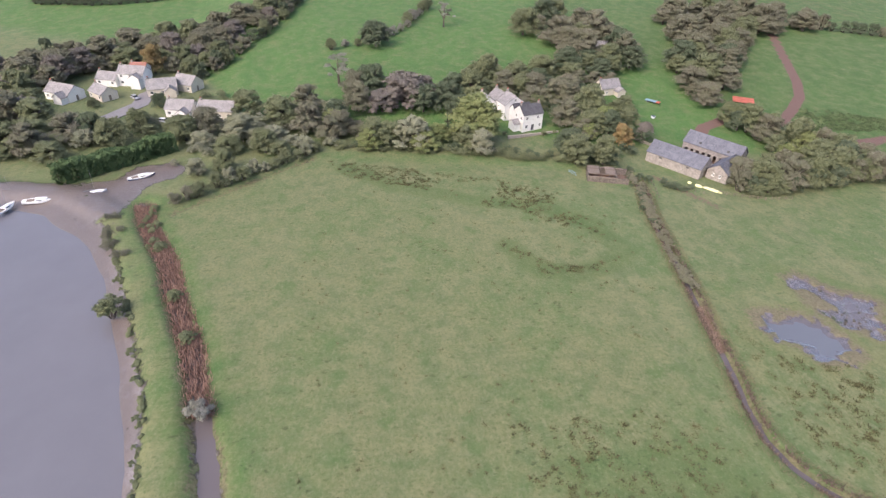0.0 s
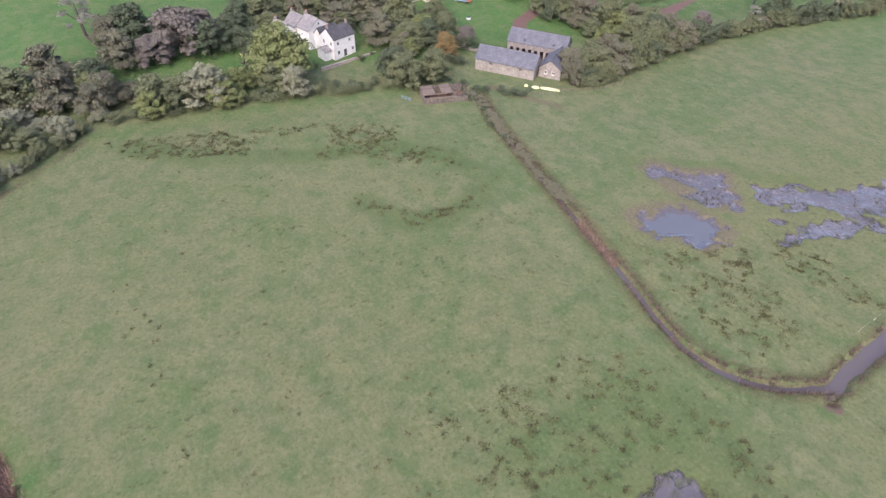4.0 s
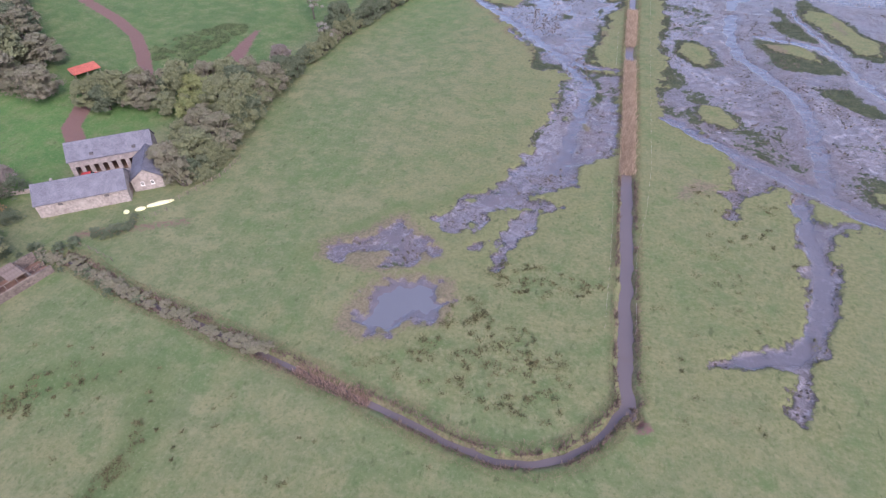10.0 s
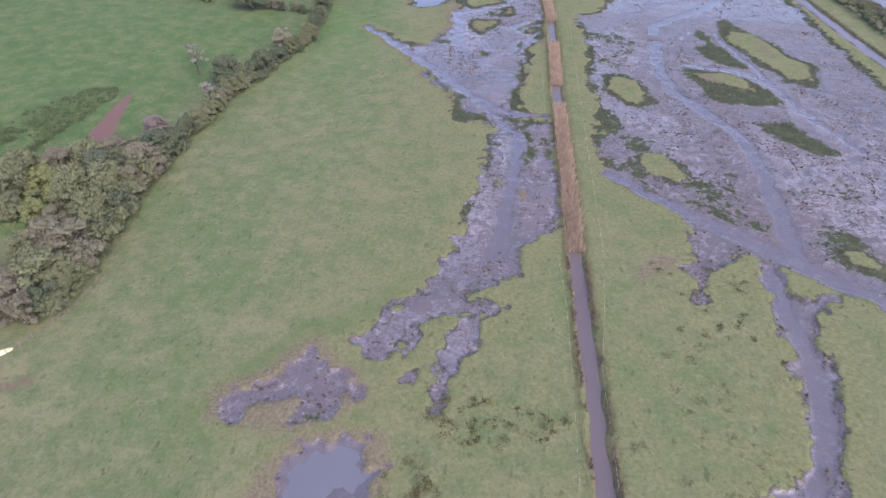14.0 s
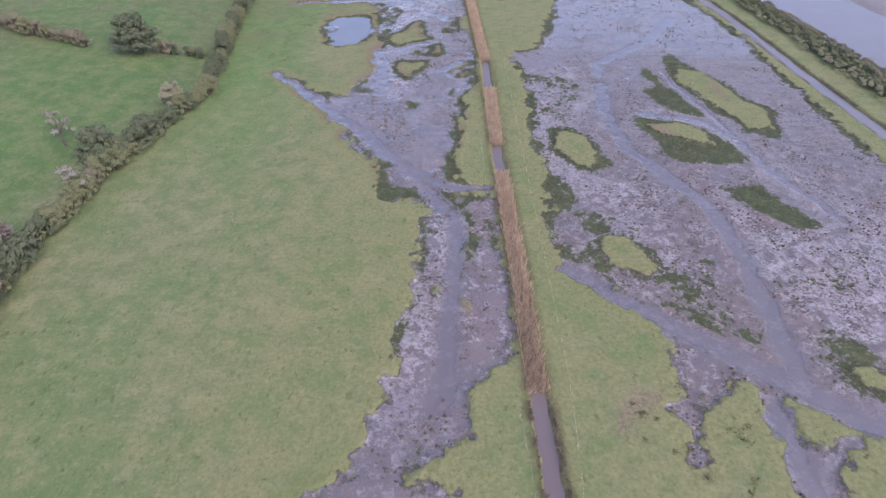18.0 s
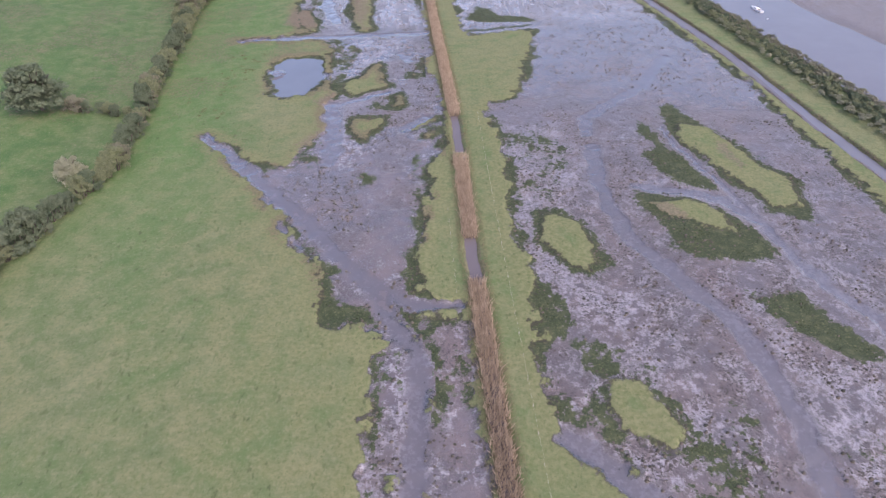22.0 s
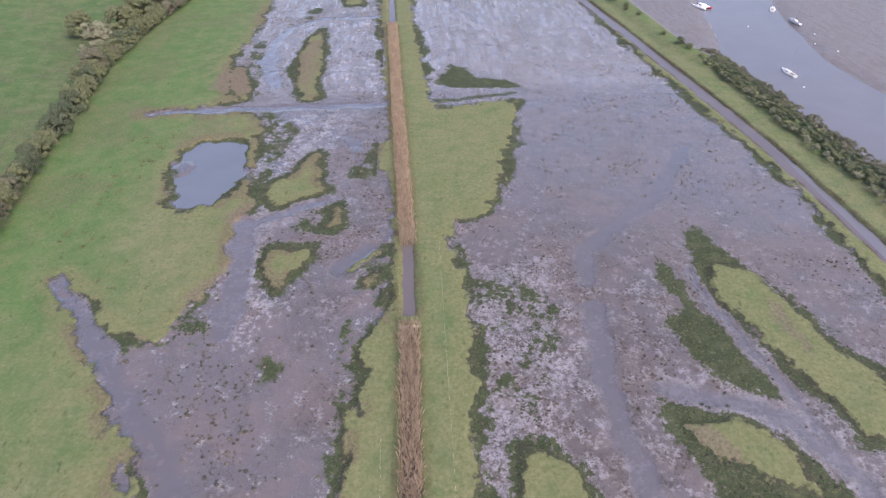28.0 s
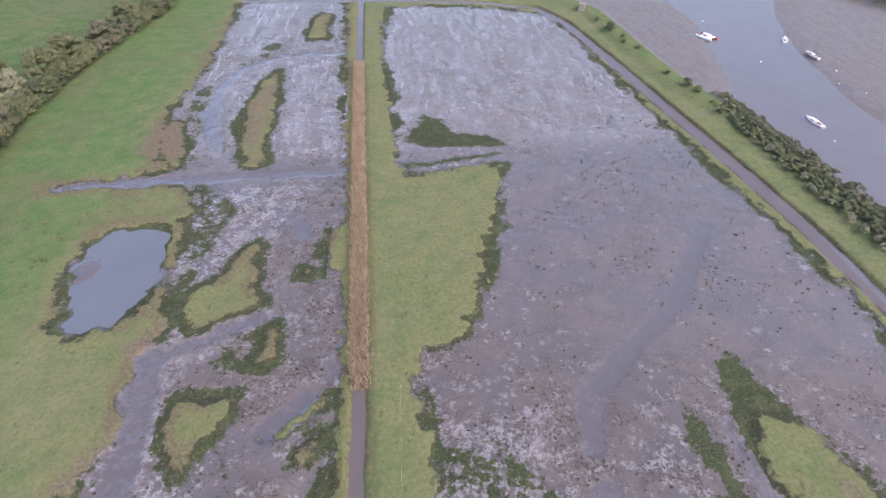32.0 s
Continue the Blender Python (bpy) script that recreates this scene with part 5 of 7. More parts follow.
for x, y, w in ((94.6, 224, 6), (95.5, 209.8, 3), (98.3, 202, 3), (102.4, 168, 5), (100, 178, 3), (97, 215, 3), (93, 236, 3), (104, 163, 4)):
    shrub(x, y, w, "d" if w > 4 else "o", x * 7, "single gorse bush on the grassy river wall", "river wall scrub", 0.8, 1.0)
shrub(-65.8, -274.5, 8, "o", 30, "rounded sallow bush on the river bank", "river bank bushes", 0.9)
shrub(-36, -252.5, 6, "n", 70, "bare grey bush at the end of the reeds", "river bank bushes", 0.9)
for x, y in ((-70, -263), (-56, -258), (-90, -270)):
    shrub(x, y, 5, "o", x, "sallow bush in the reed ditch", "river bank bushes", 0.6)


def low_shape(kind):
    """A loose low clump with few, larger sprays."""
    key = ("low", kind)
    if key not in TREE_SHAPES:
        TREE_SHAPES[key] = crown("scrub", LEAF[kind], 950 + "gobdpvrnyc".index(kind), 330, 16, 0.95, 5.2, 0.2, 6.0, 0.5)
    return TREE_SHAPES[key]


def scrub(points, gap, width, kind, label, seed, spread_out=1.0, lift=0.0):
    """Low tangled growth along a line, joined as one."""
    r = np.random.RandomState(seed)
    all_v = []
    model = shrub_shape(kind)[1] if width > 3.2 else low_shape(kind)
    shape = np.empty(len(model.vertices) * 3, np.float32)
    model.vertices.foreach_get("co", shape)
    shape = shape.reshape(-1, 4, 3)[:: 3 if width > 3.2 else 1].reshape(-1, 3)
    for x, y in along(points, gap):
        x, y = x + r.uniform(-1, 1) * spread_out, y + r.uniform(-1, 1) * spread_out
        a, s = r.uniform(0, 6.28), width / 10 * r.uniform(0.6, 1.4)
        c, d = math.cos(a), math.sin(a)
        all_v.append(np.stack([x + s * (c * shape[:, 0] - d * shape[:, 1]), y + s * (d * shape[:, 0] + c * shape[:, 1]), land(x, y) + lift + s * 0.75 * shape[:, 2]], 1))
    v = np.concatenate(all_v)
    tagged(new("scrub", poly_mesh("scrub", v, np.arange(len(v)).reshape(-1, 4), LEAF[kind])), label, "scrub", kind="stuff")


scrub([(-146, -228), (-141, -207), (-136, -182), (-129, -157), (-122, -144)], 2.0, 4.2, "o", "tangled low bramble on the field bank", 7, 2.0)
scrub([(-147, -226), (-142, -205), (-137, -180), (-130, -155)], 3.4, 4.6, "d", "dark green bramble on the field bank", 8, 2.0)
scrub([(110, 160), (112, 147), (113, 135), (114.5, 122), (116, 108), (117.5, 92), (119, 75), (121.5, 55), (123, 40), (125, 10)], 0.42, 2.8, "b", "brown bramble scrub on the river wall", 12, 2.2, 0.7)
scrub([(108, 154), (109.5, 140), (111, 122), (112, 105), (113.5, 88), (115.5, 66), (118, 40), (121, 8)], 0.42, 2.7, "o", "olive thorn scrub on the river wall", 13, 3.2, 0.8)
scrub([(106, 150), (107, 142), (108, 125), (109, 107), (110, 90), (112, 68), (114, 44), (116, 20)], 0.9, 2.0, "p", "pale bramble on the inner face of the river wall", 26, 2.2, 0.8)
scrub([(109, 152), (111, 128), (113, 100), (116, 70), (119, 42), (122, 15)], 0.7, 2.9, "d", "dark gorse clumps on the river wall", 35, 3.4, 0.8)
scrub([(-10, -258.5), (-42, -263), (-65, -271), (-84, -278), (-98, -283)], 1.3, 2.2, "o", "low brown sallow scrub along the river bank edge", 27, 0.9)
scrub([(-88, -279), (-100, -283), (-108, -286)], 0.9, 3.4, "b", "brown tangled sedge at the creek head", 28, 2.4)
scrub([(-92, -272), (-104, -277), (-112, -278)], 1.6, 2.6, "o", "brown tangled sedge at the creek head", 29, 2.0)
scrub([(228, 275), (225, 258), (230, 244), (240, 225)], 1.6, 6, "b", "brown wood edge on the far river bank", 33, 3.0, 0.0)
scrub([(-134, -143), (-124, -139), (-114, -132), (-106, -126), (-101, -119)], 1.3, 3.2, "d", "dark bramble bank below the barns", 34, 1.6)
scrub([(-116, -135), (-108, -135), (-97, -138), (-84, -141.5), (-70, -144.5), (-58, -147)], 0.9, 2.8, "b", "ditch-side bramble with dead brown stems", 14, 1.0)
scrub([(-116, -136), (-108, -136.5), (-97, -139), (-84, -142.5)], 2.4, 2.6, "d", "ditch-side dark green bramble", 15, 1.2)
scrub([(-150, -238), (-163, -250), (-150, -268), (-140, -276)], 2.2, 6, "p", "pale tangled thicket beside the creek", 16, 4)
scrub([(-185, -262), (-200, -272), (-190, -290), (-170, -292)], 3.0, 5, "o", "garden thicket between the houses", 17, 4)


scrub([(-140, -120), (-146, -130), (-156, -138), (-170, -146), (-185, -150), (-196, -140)], 1.6, 7, "d", "dark undergrowth below the farm wood", 18, 6)
scrub([(-128, -146), (-124, -138), (-130, -130), (-142, -124)], 1.6, 4.5, "d", "dark garden undergrowth beside the lane", 19, 3)
scrub([(-98, -104), (-99, -92), (-101, -78), (-104, -64), (-106, -50), (-104, -38)], 1.6, 6, "o", "thick undergrowth of the barn copse", 20, 3.5)
scrub([(-150, -215), (-165, -225), (-175, -235), (-160, -246)], 1.8, 7, "b", "brown undergrowth of the creek wood", 21, 5)
scrub([(-104, 150), (-108, 180), (-105, 215), (-98, 250), (-93, 280)], 2.2, 8, "o", "thick undergrowth of the west tree belt", 22, 4)
scrub([(-235, -117), (-215, -105), (-235, -95), (-255, -108)], 2.0, 9, "b", "brown undergrowth of the valley wood", 23, 7)
scrub([(-260, -20), (-240, -40), (-215, -55), (-190, -66), (-165, -78)], 2.0, 9, "b", "brown undergrowth of the valley belt", 24, 7)
scrub([(-225, -340), (-245, -325), (-270, -305), (-285, -275), (-305, -252)], 2.2, 9, "b", "brown undergrowth of the village wood", 25, 7)


# ---- long clipped conifer hedge ----
def conifer_hedge(a, b, high, thick):
    r = np.random.RandomState(77)
    d = math.hypot(b[0] - a[0], b[1] - a[1])
    count = 5200
    u, s = r.uniform(0, d, count), r.uniform(0, 1, count)
    ring = 2 * high + thick
    along_ring = s * ring
    face = np.where(along_ring < high, 0, np.where(along_ring < high + thick, 1, 2))
    py = np.where(face == 0, -thick / 2, np.where(face == 1, along_ring - high - thick / 2, thick / 2)) + r.normal(0, 0.18, count)
    pz = np.where(face == 0, along_ring, np.where(face == 1, high, ring - along_ring)) + r.normal(0, 0.18, count)
    pz *= 0.88 + 0.12 * np.sin(u * 0.35) * np.cos(u * 0.13)
    base = np.stack([u, py, np.maximum(pz, 0.1)], 1)
    v1, v2 = r.normal(size=(count, 3)) * 0.32, r.normal(size=(count, 3)) * 0.32
    mesh = poly_mesh("foliage", np.stack([base - v1, base - v2, base + v1, base + v2], 1).reshape(-1, 3), np.arange(count * 4).reshape(-1, 4), LEAF["h"])
    ob = thing("conifer_hedge", pose(a[0], a[1], land(*a), 0, 0, math.degrees(math.atan2(b[1] - a[1], b[0] - a[0]))), "tall clipped dark green conifer hedge", "hedge")
    part("foliage", mesh, None, ob)
    bm = bmesh.new()
    for k in range(int(d / 2)):
        tube(bm, (1 + 2 * k, 0, -0.3), (1 + 2 * k, 0, high * 0.8), 0.14, 0.06, 5)
    part("woody_base", bm, BARK, ob)


conifer_hedge((-128.5, -306), (-150, -278), 6.0, 4.0)


# ---- reeds, rushes, clods: uncountable ----
def straw_material(name, low, high):
    n = Nodes(name)
    per = n.add("NewGeometry").outputs["Random Per Island"]
    c = n.mix(per, low, high)
    c = n.mix(n.step(n.noise(n.coords(), 0.6, 4), 0.4, 0.7, 0.0, 0.5), c, tuple(0.6 * v for v in low))
    return n.leafy(c, 0.65)


STRAW = straw_material("dry_reed_straw", (0.33, 0.255, 0.178), (0.58, 0.465, 0.345))
RUST_REED = straw_material("rusty_dead_reed", (0.235, 0.165, 0.128), (0.41, 0.305, 0.245))
RED_REED = straw_material("red_brown_reed", (0.270, 0.158, 0.118), (0.430, 0.285, 0.225))
RUSH = straw_material("dark_rush_blades", (0.074, 0.080, 0.034), (0.165, 0.158, 0.078))
DOCK = straw_material("dark_green_herb_leaves", (0.062, 0.100, 0.045), (0.140, 0.185, 0.090))
BROWN_BRUSH = straw_material("withered_brown_stems", (0.105, 0.080, 0.062), (0.235, 0.185, 0.145))
BANK_GRASS = straw_material("bleached_bank_grass", (0.135, 0.125, 0.068), (0.25, 0.225, 0.135))


def blades(name, base, high, wide, lean, material, label, category, seed):
    """Upright tapering leaves at the given places, as one mesh."""
    r = np.random.RandomState(seed)
    count = len(base)
    a = r.uniform(0, 2 * np.pi, count)
    side = np.stack([np.cos(a), np.sin(a), 0 * a], 1) * wide * r.uniform(0.6, 1.4, count)[:, None]
    tall = high * r.uniform(0.65, 1.25, count)
    tip = base + np.stack([r.normal(0, lean, count), r.normal(0, lean, count), tall], 1)
    midp = base + (tip - base) * 0.55 + np.array([0, 0, 0.08]) * tall[:, None]
    verts = np.stack([base - side, base + side, midp + side * 0.7, tip, midp - side * 0.7], 1).reshape(-1, 3)
    mesh = poly_mesh(name, verts, np.arange(count * 5).reshape(-1, 5), material)
    return tagged(new(name, mesh), label, category, kind="stuff")


def strip_places(points, half, density, seed, z, y_range=None, x_range=None):
    r = np.random.RandomState(seed)
    out = []
    for (ax, ay), (bx, by) in zip(points, points[1:]):
        d = math.hypot(bx - ax, by - ay)
        n = int(d * 2 * half * density)
        s, w = r.uniform(0, 1, n), r.uniform(-half, half, n)
        out.append(np.stack([ax + (bx - ax) * s - (by - ay) / d * w, ay + (by - ay) * s + (bx - ax) / d * w, np.full(n, z)], 1))
    p = np.concatenate(out)
    if y_range:
        p = p[(p[:, 1] > y_range[0]) & (p[:, 1] < y_range[1])]
    if x_range:
        p = p[(p[:, 0] > x_range[0]) & (p[:, 0] < x_range[1])]
    return p


for k, (low, top) in enumerate(((-78.5, -13.3), (0, 34.5), (57.3, 200.6))):
    blades("reed_bed", strip_places(DITCH_MAIN, 1.75, 24, 300 + k, -0.85, (low, top)), 2.0, 0.075, 0.42, STRAW, "tall dry straw-coloured reeds filling the ditch", "reeds", 310 + k)
blades("reed_bed", strip_places(DITCH_FIELD, 1.6, 22, 320, -0.8, None, (-51, -37)), 1.1, 0.07, 0.35, RUST_REED, "rust-brown dead reeds in the field ditch", "reeds", 321)
blades("reed_bed", strip_places(DITCH_SOUTH, 3.0, 12, 322, -0.8, None, (-113, -36)), 1.6, 0.10, 0.45, RED_REED, "rust-brown reed bed behind the river bank", "reeds", 323)
for k, (line, half, shift) in enumerate(((DITCH_FIELD, 0.7, 2.4), (DITCH_FIELD, 0.7, -2.4), (DITCH_MAIN, 0.5, 2.4), (DITCH_MAIN, 0.5, -2.5), (DITCH_FIELD, 0.45, 1.3), (DITCH_FIELD, 0.45, -1.3), (DITCH_MAIN, 0.3, 1.75), (DITCH_MAIN, 0.3, -1.85))):
    moved = []
    for i, (x, y) in enumerate(line):
        (ax, ay), (bx, by) = line[max(i - 1, 0)], line[min(i + 1, len(line) - 1)]
        d = math.hypot(bx - ax, by - ay)
        moved.append((x - (by - ay) / d * shift, y + (bx - ax) / d * shift))
    if k > 3:
        spots = strip_places(moved, half, 26, 350 + k, -0.2, (-160, -80))
        spots = spots[fbm(spots[:, 0], spots[:, 1], 3, 3, 352) > -0.15]
        blades("ditch_brush", spots, 0.65, 0.09, 0.32, BROWN_BRUSH, "withered brown stems at the ditch water's edge", "brush", 360 + k)
        continue
    blades("bank_grass", strip_places(moved, half, 16, 330 + k, -0.15, (-160, 200)), 0.5, 0.05, 0.3, BANK_GRASS, "bleached long grass along the ditch edge", "grass", 340 + k)


for k, shift in enumerate((2.7, -2.7)):
    moved = []
    for i, (x, y) in enumerate(DITCH_WALL):
        (ax, ay), (bx, by) = DITCH_WALL[max(i - 1, 0)], DITCH_WALL[min(i + 1, len(DITCH_WALL) - 1)]
        d = math.hypot(bx - ax, by - ay)
        moved.append((x - (by - ay) / d * shift, y + (bx - ax) / d * shift))
    spots = strip_places(moved, 0.4, 14, 370 + k, -0.3, (-60, 262))
    spots = spots[fbm(spots[:, 0], spots[:, 1], 5, 3, 372) > (-0.25 if k == 0 else 0.0)]
    blades("ditch_brush", spots, 0.6, 0.07, 0.3, BROWN_BRUSH, "dark withered growth along the wall ditch", "brush", 374 + k)


def tufts(name, places, reach, high, material, label, seed, leaves=24):
    r = np.random.RandomState(seed)
    size = r.uniform(0.5, 1.5, len(places))
    rep = np.repeat(np.arange(len(places)), leaves)
    off = r.normal(0, 0.5, (len(rep), 2)) * reach * size[rep][:, None]
    base = np.stack([places[rep, 0] + off[:, 0], places[rep, 1] + off[:, 1], places[rep, 2] - 0.03], 1)
    return blades(name, base, high, 0.10, 0.22, material, label, "rushes", seed + 1)


def scatter(outline, count, seed, clump=0.0):
    """Places inside an outline, gathered where uneven noise is high."""
    r = np.random.RandomState(seed)
    px, py = [np.array([p[i] for p in outline]) for i in (0, 1)]
    x, y = r.uniform(px.min(), px.max(), count * 6), r.uniform(py.min(), py.max(), count * 6)
    keep = area_distance(x, y, list(outline)) > 0
    keep &= fbm(x, y, 9, 3, seed) > clump
    x, y = x[keep][:count], y[keep][:count]
    return np.stack([x, y, hill(x, y)], 1)


RUSH_AREAS = [
    ([(-136, -229), (-124, -224), (-112, -200), (-100, -186), (-98, -168), (-106, -162), (-118, -180)], 330, -0.3),
    ([(-104, -172), (-88, -156), (-82, -158), (-90, -170), (-100, -180)], 70, -0.4),
    ([(-84, -187), (-70, -183), (-64, -172), (-67, -160), (-72, -156), (-71, -164), (-70, -173), (-74, -178)], 46, -0.4),
    ([(-26, -200), (6, -200), (10, -165), (-8, -158), (-24, -168)], 170, -0.2),
    ([(-44, -146), (-8, -150), (-3, -118), (-22, -114), (-36, -142)], 190, -0.2),
    ([(-88, 62), (-68, 58), (-64, 110), (-82, 108)], 45, -0.05),
    ([(4, -145), (34, -145), (32, -80), (6, -78)], 60, -0.1),
]
SMALL_TUFTS = scatter([(-120, -235), (30, -240), (30, -160), (-40, -158), (-100, -150)], 210, 450, -0.4)
tufts("rush_tufts", SMALL_TUFTS, 0.35, 0.3, RUSH, "small dark tufts dotted over the open pasture", 451, 14)
for k, (outline, count, clump) in enumerate(RUSH_AREAS):
    tufts("rush_tufts", scatter(outline, count, 400 + k, clump), 0.7, 0.26, RUSH, "dark rush tufts dotted over the pasture", 420 + k)
tufts("herb_patch", scatter([(-155.2, -42.7), (-152.2, -28.3), (-143.6, -14), (-134.8, -9.9), (-133.8, -20.6), (-135.8, -33.3), (-137.8, -49.7), (-146.6, -52.2)], 330, 440, -0.2), 0.9, 0.6, DOCK, "patch of dark green nettles and docks on the slope", 441)

flat_x, flat_y = gx[(mud > 0.1) & (gy < 240) & (gx > -90) & (shore < 0.1) & (pond < 0) & (chan < 0.3)], gy[(mud > 0.1) & (gy < 240) & (gx > -90) & (shore < 0.1) & (pond < 0) & (chan < 0.3)]
clod_noise = fbm(flat_x, flat_y, 7, 3, 501)
edge_near = mud[(mud > 0.1) & (gy < 240) & (gx > -90) & (shore < 0.1) & (pond < 0) & (chan < 0.3)]
pick = np.random.RandomState(502).uniform(0, 1, len(flat_x)) < (0.022 + 0.30 * smooth(clod_noise, 0.0, 0.40)) * (1 - 0.65 * smooth(flat_y + 0.35 * (flat_x - 40), 20, 70) * (flat_x > 2)) + (0.20 + 0.3 * smooth(-flat_y, 50, 70)) * smooth(-edge_near, -1.2, -0.2)
clod_x, clod_y = flat_x[pick], flat_y[pick]


def clods():
    """Small worn lumps of turf and mud left standing on the flats."""
    r = np.random.RandomState(503)
    n = len(clod_x)
    rad = (0.07 + 0.28 * r.uniform(0, 1, n) ** 2)[:, None]
    a = r.uniform(0, 6.28, n)[:, None] + np.arange(6) * (2 * np.pi / 6)
    wob = r.uniform(0.7, 1.3, (n, 6))
    cx, cy = clod_x[:, None] + r.uniform(-0.3, 0.3, (n, 1)), clod_y[:, None] + r.uniform(-0.3, 0.3, (n, 1))
    low = np.stack([cx + rad * wob * np.cos(a) * 1.2, cy + rad * wob * np.sin(a), np.full((n, 6), -0.62)], 2)
    top = np.stack([cx + rad * wob * np.cos(a) * 0.8, cy + rad * wob * np.sin(a) * 0.65, -0.36 + rad * 0.55 + 0 * a], 2)
    verts = np.concatenate([low, top], 1).reshape(-1, 3)
    o = np.arange(n)[:, None] * 12
    faces = [np.stack([o[:, 0] + k, o[:, 0] + (k + 1) % 6, o[:, 0] + 6 + (k + 1) % 6, o[:, 0] + 6 + k], 1) for k in range(6)]
    faces += [np.stack([o[:, 0] + 6, o[:, 0] + 7, o[:, 0] + 8, o[:, 0] + 9], 1), np.stack([o[:, 0] + 9, o[:, 0] + 10, o[:, 0] + 11, o[:, 0] + 6], 1)]
    n_ = Nodes("dark_weedy_mud")
    per = n_.add("NewGeometry").outputs["Random Per Island"]
    mat = n_.finish(n_.mix(per, (0.040, 0.038, 0.024), (0.120, 0.098, 0.078)), 0.75)
    tagged(new("mud_clods", poly_mesh("mud_clods", verts, np.concatenate(faces), mat, False)), "dark worn clods of mud scattered over the flats", "mud", kind="stuff")


clods()

# short cordgrass on the dark weed beds
grown = (weed > 0.8) & (mud > 0.3) & (shore < 0.1) & (gy < 200) & (gx > -90)
r_grown = np.random.RandomState(601)
take = grown & (r_grown.uniform(0, 1, len(gx)) < 0.5 * smooth(fbm(gx, gy, 2.2, 3, 603), -0.25, 0.25))
sprigs = np.stack([gx[take] + r_grown.uniform(-0.3, 0.3, take.sum()), gy[take] + r_grown.uniform(-0.3, 0.3, take.sum()), gz[take] - 0.03], 1)
WEED_BLADE = straw_material("dark_saltmarsh_blades", (0.020, 0.032, 0.010), (0.060, 0.078, 0.028))
blades("marsh_weed", sprigs, 0.3, 0.10, 0.2, WEED_BLADE, "dark green saltmarsh weed fringing the turf islands", "plants", 602)


# ---- building materials ----
def plaster_material(name, color, stain):
    n = Nodes(name)
    p = n.local()
    c = n.mix(n.step(n.noise(p, 0.9, 5), 0.45, 0.75, 0.0, 0.6), color, stain)
    c = n.mix(n.step(n.noise(p, 7.0, 4), 0.5, 0.8, 0.0, 0.25), c, stain)
    n.bump(n.noise(p, 14.0, 3), 0.3, 0.02)
    return n.finish(c, 0.85)


def stone_material(name, low, high):
    n = Nodes(name)
    p = n.local()
    v = n.add("TexVoronoi", Scale=2.6)
    n.link(p, v.inputs["Vector"])
    c = n.mix(v.outputs["Color"], low, high)
    c = n.mix(n.step(n.noise(p, 0.6, 5), 0.4, 0.7, 0.0, 0.5), c, tuple(0.7 * a for a in low))
    n.bump(v.outputs["Distance"], 0.5, 0.05)
    return n.finish(c, 0.9)


def slate_material(name, low, high):
    n = Nodes(name)
    p = n.local()
    b = n.add("TexBrick", Scale=2.2)
    n.link(p, b.inputs["Vector"])
    b.inputs["Color1"].default_value, b.inputs["Color2"].default_value, b.inputs["Mortar"].default_value = (*low, 1), (*high, 1), (*[0.6 * v for v in low], 1)
    c = n.mix(n.step(n.noise(p, 0.5, 5), 0.4, 0.7, 0.0, 0.45), b.outputs["Color"], tuple(1.25 * v for v in high))
    n.bump(n.noise(p, 5.0, 3), 0.3, 0.03)
    return n.finish(c, 0.6)


WHITE_WALL = plaster_material("white_limewash", (0.80, 0.79, 0.77), (0.62, 0.60, 0.56))
CREAM_WALL = plaster_material("cream_render", (0.60, 0.55, 0.47), (0.45, 0.40, 0.34))
STONE = stone_material("pinkish_rubble_stone", (0.235, 0.21, 0.195), (0.40, 0.365, 0.335))
SLATE = slate_material("grey_slate", (0.095, 0.10, 0.125), (0.17, 0.175, 0.205))
DARK_SLATE = slate_material("dark_slate", (0.060, 0.058, 0.064), (0.115, 0.11, 0.115))
PALE_ROOF = slate_material("pale_grey_tiles", (0.20, 0.19, 0.19), (0.34, 0.32, 0.31))
RED_ROOF = slate_material("red_sheet_roof", (0.42, 0.095, 0.055), (0.55, 0.16, 0.10))
CLAY_ROOF = slate_material("dull_clay_tiles", (0.27, 0.105, 0.075), (0.36, 0.16, 0.12))
TIMBER = plaster_material("weathered_timber", (0.21, 0.17, 0.14), (0.10, 0.075, 0.06))
PALE_TIMBER = plaster_material("pale_grey_timber", (0.38, 0.34, 0.30), (0.22, 0.19, 0.16))
GLASS = water_material("dark_window_glass", (0.03, 0.035, 0.04), 0.08)
FRAME = plaster_material("white_painted_frame", (0.78, 0.78, 0.76), (0.60, 0.59, 0.56))
ASPHALT = plaster_material("worn_grey_lane", (0.24, 0.225, 0.23), (0.17, 0.16, 0.16))
EARTH = plaster_material("bare_red_earth", (0.20, 0.125, 0.09), (0.13, 0.08, 0.06))


def box(bm, x0, x1, y0, y1, z0, z1):
    v = [bm.verts.new((x, y, z)) for z in (z0, z1) for x, y in ((x0, y0), (x1, y0), (x1, y1), (x0, y1))]
    for f in ((3, 2, 1, 0), (4, 5, 6, 7), (0, 1, 5, 4), (1, 2, 6, 5), (2, 3, 7, 6), (3, 0, 4, 7)):
        bm.faces.new([v[i] for i in f])


def boxed(x0, x1, y0, y1, z0, z1, bevel=0.0):
    bm = bmesh.new()
    box(bm, x0, x1, y0, y1, z0, z1)
    if bevel:
        bmesh.ops.bevel(bm, geom=bm.edges[:], offset=bevel, segments=1, affect="EDGES")
    return bm


